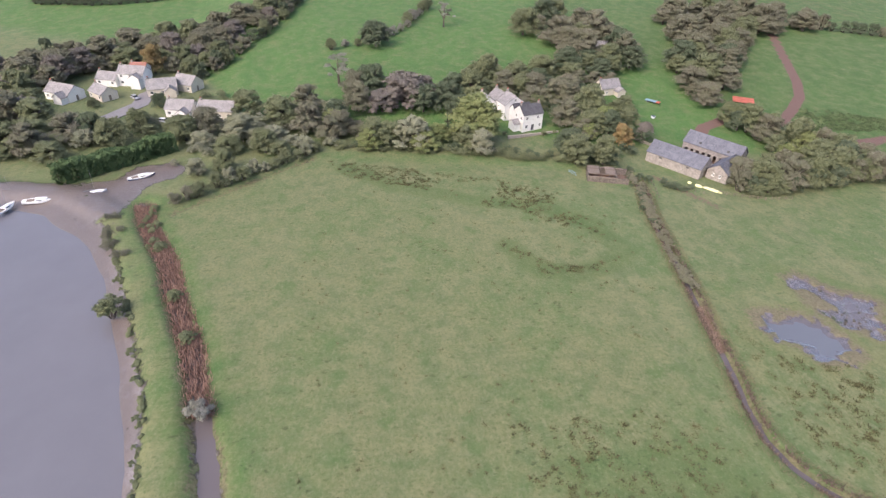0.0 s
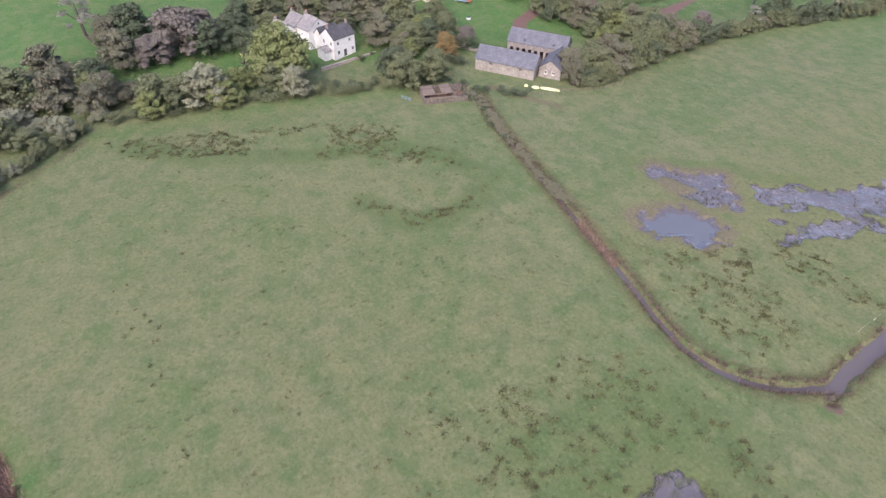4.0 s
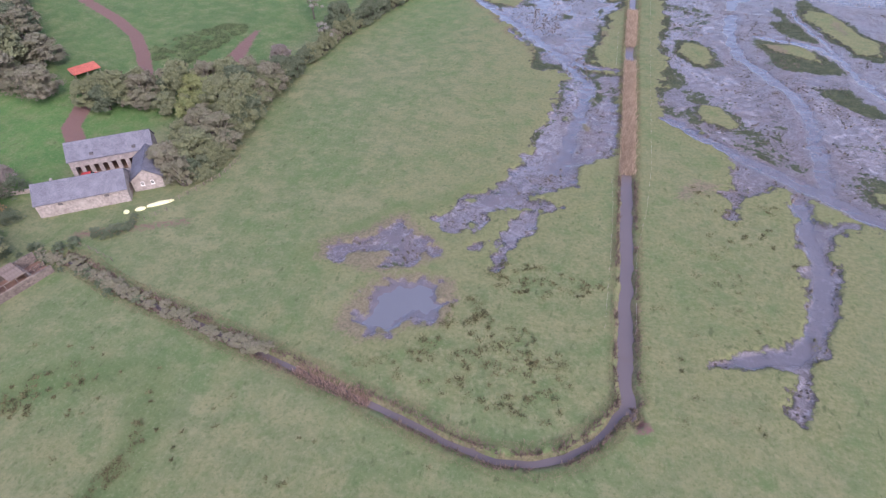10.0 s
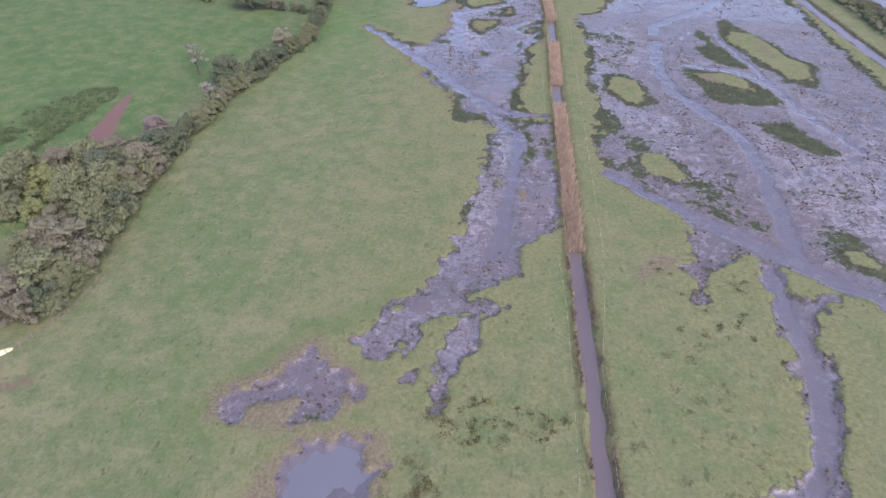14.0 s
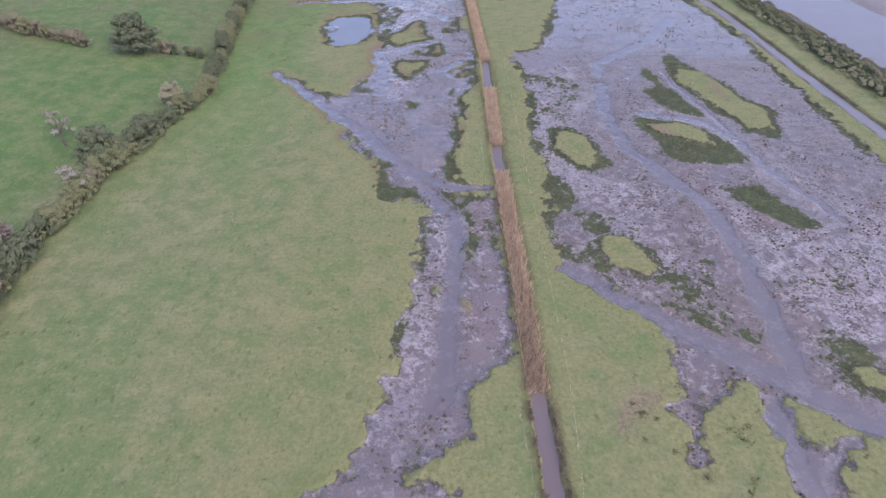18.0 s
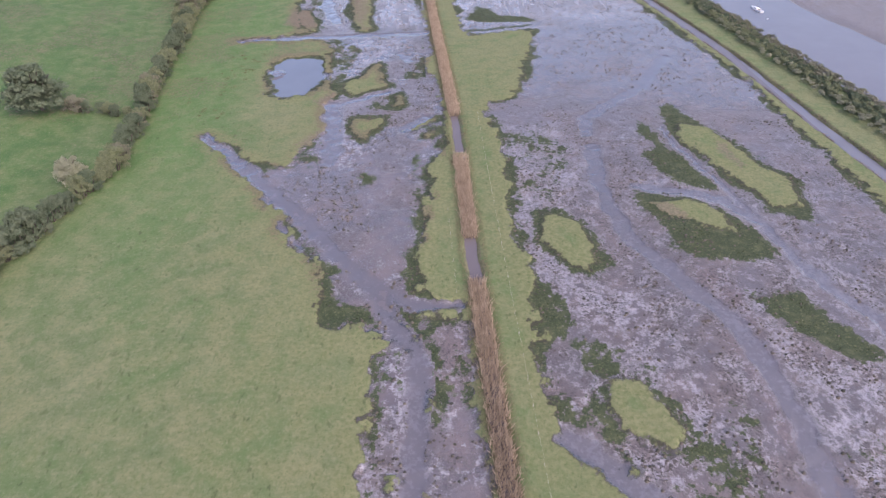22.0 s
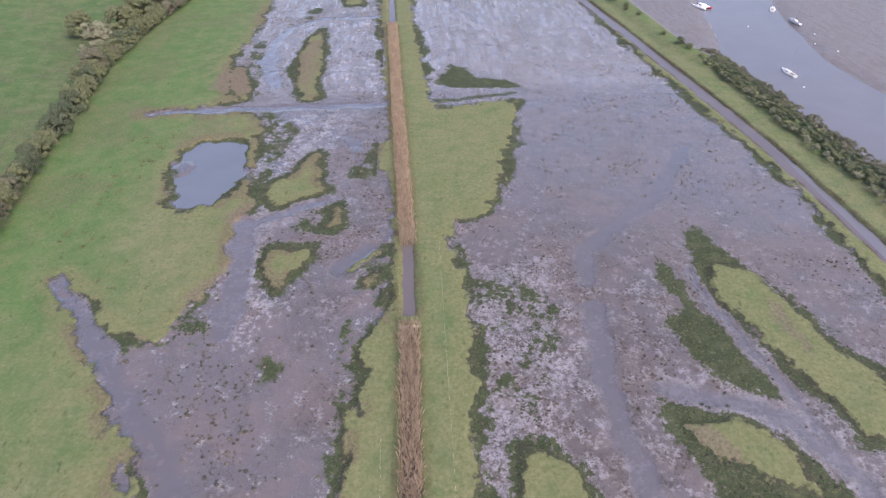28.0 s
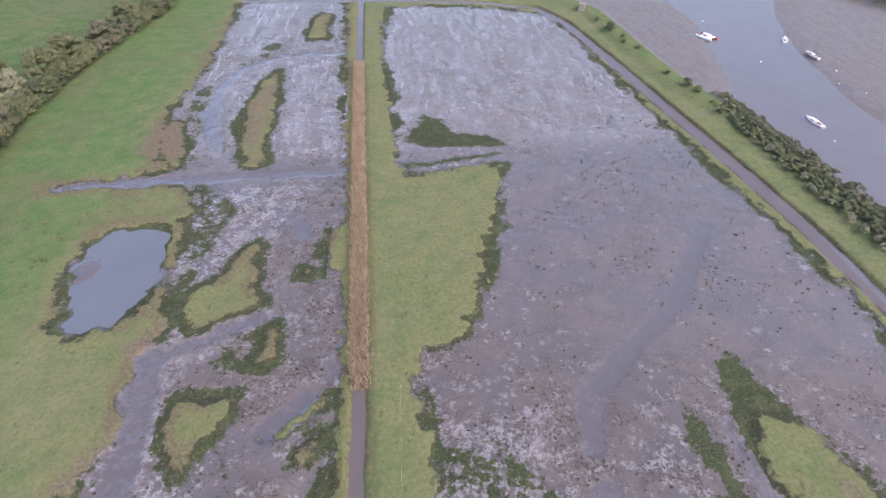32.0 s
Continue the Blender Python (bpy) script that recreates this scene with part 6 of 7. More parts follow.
def gable_walls(x0, x1, y0, y1, h, rise, axis):
    bm = bmesh.new()
    if axis == "x":
        ends = [[(x, y0, -1.2), (x, y1, -1.2), (x, y1, h), (x, (y0 + y1) / 2, h + rise), (x, y0, h)] for x in (x0, x1)]
    else:
        ends = [[(x0, y, -1.2), (x1, y, -1.2), (x1, y, h), ((x0 + x1) / 2, y, h + rise), (x0, y, h)] for y in (y0, y1)]
    a, b = [[bm.verts.new(p) for p in end] for end in ends]
    bm.faces.new(a)
    bm.faces.new(b[::-1])
    for k in range(5):
        bm.faces.new((a[k], b[k], b[(k + 1) % 5], a[(k + 1) % 5]))
    bmesh.ops.recalc_face_normals(bm, faces=bm.faces)
    return bm


def gable_roof(x0, x1, y0, y1, h, rise, axis, over=0.35, thick=0.16):
    """Two slopes with thickness, eaves and verges."""
    bm = bmesh.new()
    half = (y1 - y0) / 2 if axis == "x" else (x1 - x0) / 2
    drop = rise / half * over
    a0, a1 = (x0 - over * 0.6, x1 + over * 0.6) if axis == "x" else (y0 - over * 0.6, y1 + over * 0.6)
    mid = (y0 + y1) / 2 if axis == "x" else (x0 + x1) / 2
    for side in (-1, 1):
        low, top = (mid + side * (half + over), h - drop), (mid, h + rise)
        ring = [(low[0], low[1] + 0.02), (top[0], top[1] + 0.02), (top[0], top[1] + thick + 0.02), (low[0], low[1] + thick + 0.02)]
        rings = [[bm.verts.new((a, b, z) if axis == "x" else (b, a, z)) for b, z in ring] for a in (a0, a1)]
        bm.faces.new(rings[0])
        bm.faces.new(rings[1][::-1])
        for k in range(4):
            bm.faces.new((rings[0][k], rings[1][k], rings[1][(k + 1) % 4], rings[0][(k + 1) % 4]))
    bmesh.ops.recalc_face_normals(bm, faces=bm.faces)
    return bm


def ridge_tiles(x0, x1, y0, y1, h, rise, axis):
    bm = bmesh.new()
    if axis == "x":
        tube(bm, (x0 - 0.2, (y0 + y1) / 2, h + rise + 0.16), (x1 + 0.2, (y0 + y1) / 2, h + rise + 0.16), 0.13, 0.13, 6)
    else:
        tube(bm, ((x0 + x1) / 2, y0 - 0.2, h + rise + 0.16), ((x0 + x1) / 2, y1 + 0.2, h + rise + 0.16), 0.13, 0.13, 6)
    return bm


def window(owner, face, a, b, z, w, h, name="window"):
    """A window with frame, sill and pane on the wall face ('-y', '+y', '-x', '+x') at b, centred at a."""
    def lay(lo, hi, z0, z1, near_, far_):
        s = -1 if face[0] == "-" else 1
        d0, d1 = sorted((b + s * near_, b + s * far_))
        return (a + lo, a + hi, d0, d1, z0, z1) if face[1] == "y" else (d0, d1, a + lo, a + hi, z0, z1)
    bm = bmesh.new()
    t = 0.09
    for q in ((-w / 2, -w / 2 + t, z, z + h), (w / 2 - t, w / 2, z, z + h), (-w / 2 + t, w / 2 - t, z, z + t), (-w / 2 + t, w / 2 - t, z + h - t, z + h), (-0.03, 0.03, z + t, z + h - t)):
        box(bm, *lay(*q, -0.05, 0.06))
    win = part(name, bm, FRAME, owner)
    bm = bmesh.new()
    box(bm, *lay(-w / 2 + t, w / 2 - t, z + t, z + h - t, -0.05, 0.025))
    part("pane", bm, GLASS, win, "dark glass pane")
    bm = bmesh.new()
    box(bm, *lay(-w / 2 - 0.1, w / 2 + 0.1, z - 0.1, z, -0.05, 0.14))
    part("sill", bm, FRAME, win)


def door(owner, face, a, b, z, w, h, material):
    s = -1 if face[0] == "-" else 1
    d0, d1 = sorted((b - s * 0.05, b + s * 0.05))
    bm = boxed(a - w / 2, a + w / 2, d0, d1, z, z + h, 0.02) if face[1] == "y" else boxed(d0, d1, a - w / 2, a + w / 2, z, z + h, 0.02)
    leaf = part("door", bm, material, owner)
    k0, k1 = sorted((b + s * 0.05, b + s * 0.1))
    part("handle", boxed(a + w / 2 - 0.18, a + w / 2 - 0.1, k0, k1, z + 0.95, z + 1.05) if face[1] == "y" else boxed(k0, k1, a + w / 2 - 0.18, a + w / 2 - 0.1, z + 0.95, z + 1.05), FRAME, leaf)


def chimney(owner, x, y, z, w=0.7, d=0.6, h=1.4, material=None):
    stack = part("chimney", boxed(x - w / 2, x + w / 2, y - d / 2, y + d / 2, z, z + h, 0.03), material or STONE, owner)
    bm = bmesh.new()
    for k in (-0.16, 0.16):
        tube(bm, (x + k, y, z + h), (x + k, y, z + h + 0.35), 0.11, 0.09, 8)
    part("chimney_pot", bm, RED_ROOF, stack, "red clay chimney pots")


def block(owner, x0, x1, y0, y1, h, rise, axis, wall, roof):
    part("wall", gable_walls(x0, x1, y0, y1, h, rise, axis), wall, owner)
    r = part("roof", gable_roof(x0, x1, y0, y1, h, rise, axis), roof, owner)
    part("ridge", ridge_tiles(x0, x1, y0, y1, h, rise, axis), roof, r)


# ---- white farmhouse ----
house = thing("farmhouse", pose(-150.7, -161.6, land(-154, -158) + 0.2, 0, 0, 104.3), "rambling white farmhouse with dark slate roofs", "house")
block(house, 2.2, 10.5, 0, 6.5, 6.1, 2.5, "x", WHITE_WALL, DARK_SLATE)
block(house, 2.6, 9.6, 6.5, 10.5, 5.2, 2.0, "x", WHITE_WALL, DARK_SLATE)
block(house, 0.6, 9.0, 10.5, 17, 6.4, 2.8, "y", WHITE_WALL, PALE_ROOF)
block(house, 0, 7, 17, 23, 6.0, 2.8, "y", WHITE_WALL, PALE_ROOF)
block(house, -6, 0, 16.5, 23, 5.4, 2.6, "y", WHITE_WALL, PALE_ROOF)
block(house, -0.4, 2.2, 1.5, 5.5, 2.4, 1.0, "x", WHITE_WALL, PALE_ROOF)
for a, z, w, h in ((3.8, 4.0, 0.9, 1.1), (8.4, 4.1, 0.9, 1.1), (3.8, 1.0, 1.0, 1.3), (9.4, 1.1, 0.9, 1.1)):
    window(house, "-y", a, 0, z, w, h)
door(house, "-y", 6.4, 0, 0, 1.1, 2.1, DARK_SLATE)
for a, z in ((1.4, 3.9), (4.9, 3.9)):
    window(house, "-x", a, 2.2, z, 0.9, 1.1)
window(house, "-y", 4.8, 10.5, 7.3, 0.9, 0.9)
for a in (12, 15):
    window(house, "+x", a, 9.0, 3.8, 0.9, 1.1)
    window(house, "+x", a, 9.0, 1.0, 0.9, 1.2)
window(house, "-y", -3.0, 16.5, 3.6, 0.9, 1.1)
for x, y, z in ((2.7, 3.25, 8.2), (10.0, 3.25, 8.2), (4.8, 16.6, 8.9), (-3.0, 22.5, 7.6), (3.5, 22.6, 8.4)):
    chimney(house, x, y, z)
garden = thing("garden_wall", pose(-146.6, -166, 0.2, 0, 0, 98), "low pale stone garden wall in front of the farmhouse", "wall")
part("wall", boxed(0, 20, 0, 0.5, -0.6, 0.9, 0.05), STONE, garden)
part("coping", boxed(-0.06, 20.06, -0.07, 0.57, 0.9, 1.0, 0.02), PALE_TIMBER, garden)
for x, y, s in ((-147.5, -152.5, 3.4), (-149, -148, 2.2), (-150, -166.5, 2.4)):
    shrub(x, y, s, "o", x * 3, "clipped garden shrub beside the farmhouse", "farmhouse garden shrubs", 0.9)

# ---- stone barns round a yard ----
YARD = pose(-124.5, -124.5, 0.1, 0, 0, 33.2)
barn = thing("long_barn", YARD, "long rubble-stone barn with a grey slate roof", "barn")
block(barn, 0, 18.8, 0, 7.2, 3.5, 2.9, "x", STONE, SLATE)
for k in (4.5, 14.0):
    bm = boxed(k, k + 0.9, -0.04, 0.06, 2.3, 2.9)
    part("vent_slit", bm, DARK_SLATE, barn)
door(barn, "+x", 3.6, 18.8, 0, 2.2, 2.4, TIMBER)
wing = thing("barn_wing", YARD, "short stone barn wing with a gable and slate roof", "barn")
block(wing, 19.3, 26, 3.5, 15.4, 3.0, 2.4, "y", STONE, SLATE)
for a in (21.5, 23.7):
    window(wing, "-y", a, 3.5, 1.3, 0.7, 1.0)
for a in (6.5, 10.5):
    bm = boxed(25.2, 25.32, a, a + 0.9, 3.1, 3.2)
    window(wing, "+x", a, 26, 1.2, 0.8, 1.0)
arcade = thing("arcaded_barn", YARD @ pose(0, 0, 0.3), "stone barn with a row of open arches facing the yard", "barn")
bm = bmesh.new()
box(bm, 4.9, 24.0, 21.5, 22.0, -1.2, 4.3)
for x0, x1 in ((4.9, 5.4), (23.5, 24.0)):
    bm.verts.ensure_lookup_table()
    ends = [[bm.verts.new(p) for p in ((x, 15.2, -1.2), (x, 21.5, -1.2), (x, 21.5, 4.3), (x, 18.6, 7.2), (x, 15.2, 4.3))] for x in (x0, x1)]
    bm.faces.new(ends[0])
    bm.faces.new(ends[1][::-1])
    for k in range(5):
        bm.faces.new((ends[0][k], ends[1][k], ends[1][(k + 1) % 5], ends[0][(k + 1) % 5]))
box(bm, 5.4, 23.5, 15.2, 15.7, 2.4, 4.3)
bmesh.ops.recalc_face_normals(bm, faces=bm.faces)
part("wall", bm, STONE, arcade)
part("floor", boxed(5.4, 23.5, 15.7, 21.5, -1.2, 0.02), EARTH, arcade)
for k in range(10):
    x = 5.4 + k * 2.01 - 0.45
    part("pier", boxed(max(x, 5.4), min(x + 0.95, 23.5), 15.22, 15.68, -1.2, 2.4, 0.04), STONE, arcade)
r = part("roof", gable_roof(4.9, 24.0, 15.2, 22.0, 4.3, 2.9, "x"), SLATE, arcade)
part("ridge", ridge_tiles(4.9, 24.0, 15.2, 22.0, 4.3, 2.9, "x"), SLATE, r)
for k in (10.0, 19.5):
    part("dormer_vent", boxed(k, k + 0.8, 15.5, 16.6, 4.7, 5.3, 0.03), DARK_SLATE, arcade)
yard_floor = tagged(part("yard", boxed(0.5, 26, 7.3, 15.2, -0.5, 0.12), ASPHALT, None), "pale gravel yard between the stone barns", "pavement", kind="structure")
yard_floor.matrix_world = YARD
for name, x0, x1, y0, y1, label in (("yard_wall", -0.3, 0.1, 7.4, 15.0, "low rubble-stone wall closing the barn yard"), ("lane_wall", -12, -0.6, 11.6, 12.0, "low stone wall along the farm lane"), ("orchard_wall", 26.5, 34, 15.0, 15.4, "low stone wall beside the barn lawn")):
    w = thing(name, YARD, label, "wall")
    part("wall", boxed(x0, x1, y0, y1, -0.8, 1.1, 0.05), STONE, w)
    part("coping", boxed(x0 - 0.05, x1 + 0.05, y0 - 0.05, y1 + 0.05, 1.1, 1.2, 0.02), PALE_TIMBER, w)

BLUE_PAINT = plaster_material("faded_blue_paint", (0.20, 0.33, 0.40), (0.14, 0.22, 0.27))
PEN_STONE = stone_material("grimy_brown_stone", (0.10, 0.082, 0.070), (0.21, 0.18, 0.155))
YELLOW = plaster_material("sun_faded_yellow", (0.78, 0.80, 0.42), (0.62, 0.62, 0.30))


def loft(sections, closed=True):
    """Joins rings of points that have the same count."""
    bm = bmesh.new()
    rings = [[bm.verts.new(p) for p in s] for s in sections]
    n = len(rings[0])
    for a, b in zip(rings, rings[1:]):
        for k in range(n if closed else n - 1):
            bm.faces.new((a[k], a[(k + 1) % n], b[(k + 1) % n], b[k]))
    bm.faces.new(rings[0][::-1])
    bm.faces.new(rings[-1])
    bmesh.ops.recalc_face_normals(bm, faces=bm.faces)
    return bm


def upturned_hull(length, wide):
    out = []
    for k in range(9):
        s = k / 8
        w = wide * max(math.sin(math.pi * (0.06 + 0.88 * s)) ** 0.6, 0.1)
        out.append([(s * length, w * math.cos(a), 0.75 * w * math.sin(a)) for a in [math.pi * j / 6 for j in range(7)]])
    return loft(out)


for (x, y), length in (((-103.9, -115.4), 5.8), ((-105.6, -117.2), 2.2), ((-107.6, -118.6), 1.2)):
    canoe = thing("upturned_boat", pose(x, y, 0.05, 0, 0, 38), "pale yellow upturned boat hull on the grass", "boat", "yellow boats by the barn")
    part("hull", upturned_hull(length, 0.75), YELLOW, canoe)
    part("keel_strip", boxed(0.2, length - 0.2, -0.03, 0.03, 0.54, 0.6), PALE_TIMBER, canoe)

# ---- old cattle pen ----
pen = thing("cattle_pen", pose(-112.2, -150.2, 0.0, 0, 0, 72), "ruined cattle pen of stone walls and grey boards", "shed")
part("wall", boxed(0, 12.5, 0, 0.45, -0.5, 1.7, 0.06), PEN_STONE, pen)
part("wall", boxed(0, 12.5, 6.2, 6.65, -0.5, 2.3, 0.06), PEN_STONE, pen)
part("wall", boxed(0, 0.45, 0.45, 6.2, -0.5, 1.9, 0.06), PEN_STONE, pen)
part("wall", boxed(8.6, 9.05, 0.45, 6.2, -0.5, 1.8, 0.06), PEN_STONE, pen)
part("floor", boxed(0.45, 12.5, 0.45, 6.2, -0.5, 0.06), EARTH, pen)
board = None
for k in range(14):
    if k not in (6, 7, 8):
        if board is None:
            bm = loft([[(x, 2.1, 1.95), (x, 6.7, 2.45), (x, 6.7, 2.51), (x, 2.1, 2.01)] for x in (0.0, 0.56)])
            piece = part("roof_board", bm, TIMBER, pen)
            board = piece.data
        else:
            piece = part("roof_board", board, None, pen)
        piece.location = (0.1 + k * 0.6, 0, 0)
bm = bmesh.new()
box(bm, 0, 9, 2.05, 2.2, 1.78, 1.95)
box(bm, 0, 9, 0.1, 0.3, 1.7, 1.85)
part("beam", bm, TIMBER, pen)
for x in (2.2, 4.4, 6.6):
    part("post", boxed(x, x + 0.16, 2.05, 2.2, 0, 1.8), TIMBER, pen)
for k, x in enumerate((9.2, 10.3, 11.4, 12.3)):
    part("rail_post", boxed(x, x + 0.14, 3.2, 3.34, -0.3, 1.4), TIMBER, pen)
for z in (0.5, 1.0):
    part("rail", boxed(9.2, 12.4, 3.22, 3.3, z, z + 0.12), TIMBER, pen)
gate = thing("field_gate", pose(-116, -152.5, 0, 0, 0, 205), "pale green metal field gate at the bank", "gate")
for k in range(5):
    part("bar", boxed(0, 3.2, -0.02, 0.02, 0.25 + 0.22 * k, 0.30 + 0.22 * k), BLUE_PAINT, gate)
for x in (0.0, 1.6, 3.15):
    part("upright", boxed(x, x + 0.05, -0.025, 0.025, 0.0, 1.2), BLUE_PAINT, gate)

# ---- red-roofed shed, cottage, lawn things ----
shed = thing("field_shed", pose(-161.5, -68.5, land(-160, -64) - 0.1, 0, 0, 60), "open field shed with a red sheet roof", "shed")
for x in (0, 3.6, 7.2):
    for y in (0, 4.6):
        part("post", boxed(x, x + 0.18, y, y + 0.18, -0.5, 2.5 if y else 2.1), TIMBER, shed)
part("back_wall", boxed(0.18, 7.2, 4.65, 4.75, -0.5, 2.5), TIMBER, shed)
bm = loft([[(x, -0.4, 2.1), (x, 5.1, 2.6), (x, 5.1, 2.68), (x, -0.4, 2.18)] for x in (-0.3, 7.7)])
part("roof", bm, RED_ROOF, shed, "rust-red sheet roof")
cottage = thing("cottage", pose(-176.5, -118.5, land(-172, -115), 0, 0, 100), "stone cottage half hidden in trees", "house")
block(cottage, 0, 9, 0, 6, 3.6, 2.6, "x", CREAM_WALL, PALE_ROOF)
block(cottage, 6, 9.5, -3, 0, 2.6, 1.4, "y", CREAM_WALL, PALE_ROOF)
window(cottage, "-y", 2.5, 0, 1.2, 1.0, 1.1)
chimney(cottage, 0.5, 3, 5.7)
far_house = thing("cottage", pose(-222, -104, land(-220, -102), 0, 0, 80), "small white house among dark trees", "house")
block(far_house, 0, 7, 0, 5, 3.4, 2.2, "x", WHITE_WALL, PALE_ROOF)
window(far_house, "-y", 3.0, 0, 1.1, 1.0, 1.1)
window(far_house, "-y", 5.2, 0, 1.1, 1.0, 1.1)
tub = thing("water_tub", pose(-156, -105.7, land(-156, -105.7)), "round white water tub on the lawn", "trough")
bm = bmesh.new()
tube(bm, (0, 0, 0), (0, 0, 0.75), 0.75, 0.85, 14)
part("tub", bm, FRAME, tub)
bm = bmesh.new()
tube(bm, (0, 0, 0.7), (0, 0, 0.77), 0.74, 0.74, 14)
part("water", bm, GLASS, tub, "dark water surface")
trailer = thing("farm_trailer", pose(-171, -101.5, land(-169, -101), 0, 0, 40), "low farm trailer with blue and red sides", "trailer")
part("bed", boxed(0, 4.6, -0.9, 0.9, 0.6, 1.0, 0.05), BLUE_PAINT, trailer)
part("tailboard", boxed(4.6, 6.0, -0.9, 0.9, 0.6, 0.95, 0.05), RED_ROOF, trailer, "red tailboard")
for x in (1.2, 4.0):
    for y in (-0.95, 0.75):
        bm = bmesh.new()
        tube(bm, (x, y, 0.35), (x, y + 0.2, 0.35), 0.35, 0.35, 12)
        part("wheel", bm, DARK_SLATE, trailer)


# ---- village above the creek ----
def village_house(x, y, turn, w, d, h, rise, wall, roof, label, extra=0):
    ob = thing("village_house", pose(x, y, land(x, y) + 0.1, 0, 0, turn), label, "house", "village houses")
    block(ob, -w / 2, w / 2, -d / 2, d / 2, h, rise, "x", wall, roof)
    if extra:
        block(ob, w / 2 - 4.5, w / 2 - 0.5, -d / 2 - 3, -d / 2, h * 0.85, rise * 0.6, "y", wall, roof)
    for k in range(max(2, int(w / 3.2))):
        a = -w / 2 + 1.6 + k * (w - 3.2) / max(1, int(w / 3.2) - 1)
        if not (extra and a > w / 2 - 5):
            window(ob, "-y", a, -d / 2, 1.0, 1.2, 1.1)
        if h > 4:
            window(ob, "-y", a, -d / 2, 3.6, 1.1, 1.0)
    door(ob, "+x", 0, w / 2, 0, 1.0, 2.0, TIMBER)
    chimney(ob, -w / 2 + 0.8, 0, h + rise - 0.5)


village_house(-204, -328, 60, 12, 7.5, 3.0, 2.6, WHITE_WALL, PALE_ROOF, "bungalow with white walls and a pale grey roof", 1)
village_house(-203, -314, 45, 9, 6.5, 2.8, 2.2, CREAM_WALL, PALE_ROOF, "bungalow with white walls and a pale grey roof")
village_house(-220, -316, 70, 9, 6, 2.8, 2.3, WHITE_WALL, PALE_ROOF, "bungalow with white walls and a pale grey roof")
village_house(-219, -306, 75, 11, 6.5, 5.2, 2.4, WHITE_WALL, PALE_ROOF, "tall white house with a grey roof", 1)
village_house(-228, -306, 75, 7, 5.0, 4.4, 1.9, WHITE_WALL, CLAY_ROOF, "white house with a red roof above the lane")
village_house(-207, -293, 100, 11, 8.0, 3.0, 2.8, CREAM_WALL, PALE_ROOF, "bungalow with a broad grey roof", 1)
village_house(-211, -284, 60, 9, 7.5, 3.0, 2.8, CREAM_WALL, PALE_ROOF, "bungalow with a broad grey roof")
village_house(-182, -281, 75, 10, 7.0, 3.0, 2.6, WHITE_WALL, PALE_ROOF, "white bungalow with a pale grey roof by the shore", 1)
village_house(-179, -268, 78, 13, 7.5, 3.2, 2.6, CREAM_WALL, PALE_ROOF, "long low house with a pale grey roof")
road_rows = [(-172, -313), (-177, -308.5), (-186, -303.5), (-194, -299), (-205, -299), (-213, -294), (-222, -290)]
bm = bmesh.new()
pairs = []
for i, (x, y) in enumerate(road_rows):
    (ax, ay), (bx, by) = road_rows[max(i - 1, 0)], road_rows[min(i + 1, len(road_rows) - 1)]
    d = math.hypot(bx - ax, by - ay)
    nx, ny = -(by - ay) / d * 3.2, (bx - ax) / d * 3.2
    pairs.append([bm.verts.new((x + s * nx, y + s * ny, land(x + s * nx, y + s * ny) + dz)) for s, dz in ((1, -0.4), (1, 0.22), (-1, 0.22), (-1, -0.4))])
for a, b in zip(pairs, pairs[1:]):
    for k in range(4):
        bm.faces.new((a[k], a[(k + 1) % 4], b[(k + 1) % 4], b[k]))
bmesh.ops.recalc_face_normals(bm, faces=bm.faces)
tagged(part("road", bm, ASPHALT, None), "pale grey village lane and parking area", "road", kind="structure")


def car(x, y, turn, paint, label):
    ob = thing("car", pose(x, y, land(x, y) + 0.25, 0, 0, turn), label, "car", "parked cars")
    side = [(-2.1, 0.3), (2.1, 0.3), (2.15, 0.75), (1.2, 0.95), (-2.1, 0.95)]
    part("body", loft([[(px, yy, pz) for px, pz in side] for yy in (-0.85, -0.8, 0.8, 0.85)]), paint, ob)
    top = [(-1.9, 0.95), (1.1, 0.95), (0.5, 1.45), (-1.6, 1.45)]
    part("cabin", loft([[(px, yy, pz) for px, pz in top] for yy in (-0.75, 0.75)]), GLASS, ob, "dark glazed cabin")
    part("roof", boxed(-1.55, 0.45, -0.72, 0.72, 1.45, 1.5, 0.02), paint, ob)
    for wx in (-1.35, 1.35):
        for wy in (-0.88, 0.7):
            bm = bmesh.new()
            tube(bm, (wx, wy, 0.32), (wx, wy + 0.18, 0.32), 0.32, 0.32, 12)
            part("wheel", bm, DARK_SLATE, ob)


WHITE_PAINT = plaster_material("glossy_white_paint", (0.78, 0.78, 0.80), (0.66, 0.66, 0.68))
GREY_PAINT = plaster_material("silver_grey_paint", (0.35, 0.36, 0.38), (0.28, 0.28, 0.30))
RED_PAINT = plaster_material("dull_red_paint", (0.42, 0.05, 0.05), (0.30, 0.05, 0.05))
BLACK_PAINT = plaster_material("dark_blue_paint", (0.03, 0.035, 0.06), (0.05, 0.05, 0.07))
car(-174, -286, 70, WHITE_PAINT, "white parked car beside a bungalow")
car(-169.1, -123.7, 20, WHITE_PAINT, "white parked car under the trees by the cottage")
car(-124.6, -108.6, 35, RED_PAINT, "small red vehicle parked in the barn yard")
car(-172.5, -281, 75, GREY_PAINT, "silver parked car beside a bungalow")
car(-171.8, -309, 30, BLACK_PAINT, "dark parked car at the end of the lane")
car(-200, -302, 40, GREY_PAINT, "silver parked car on the village lane")

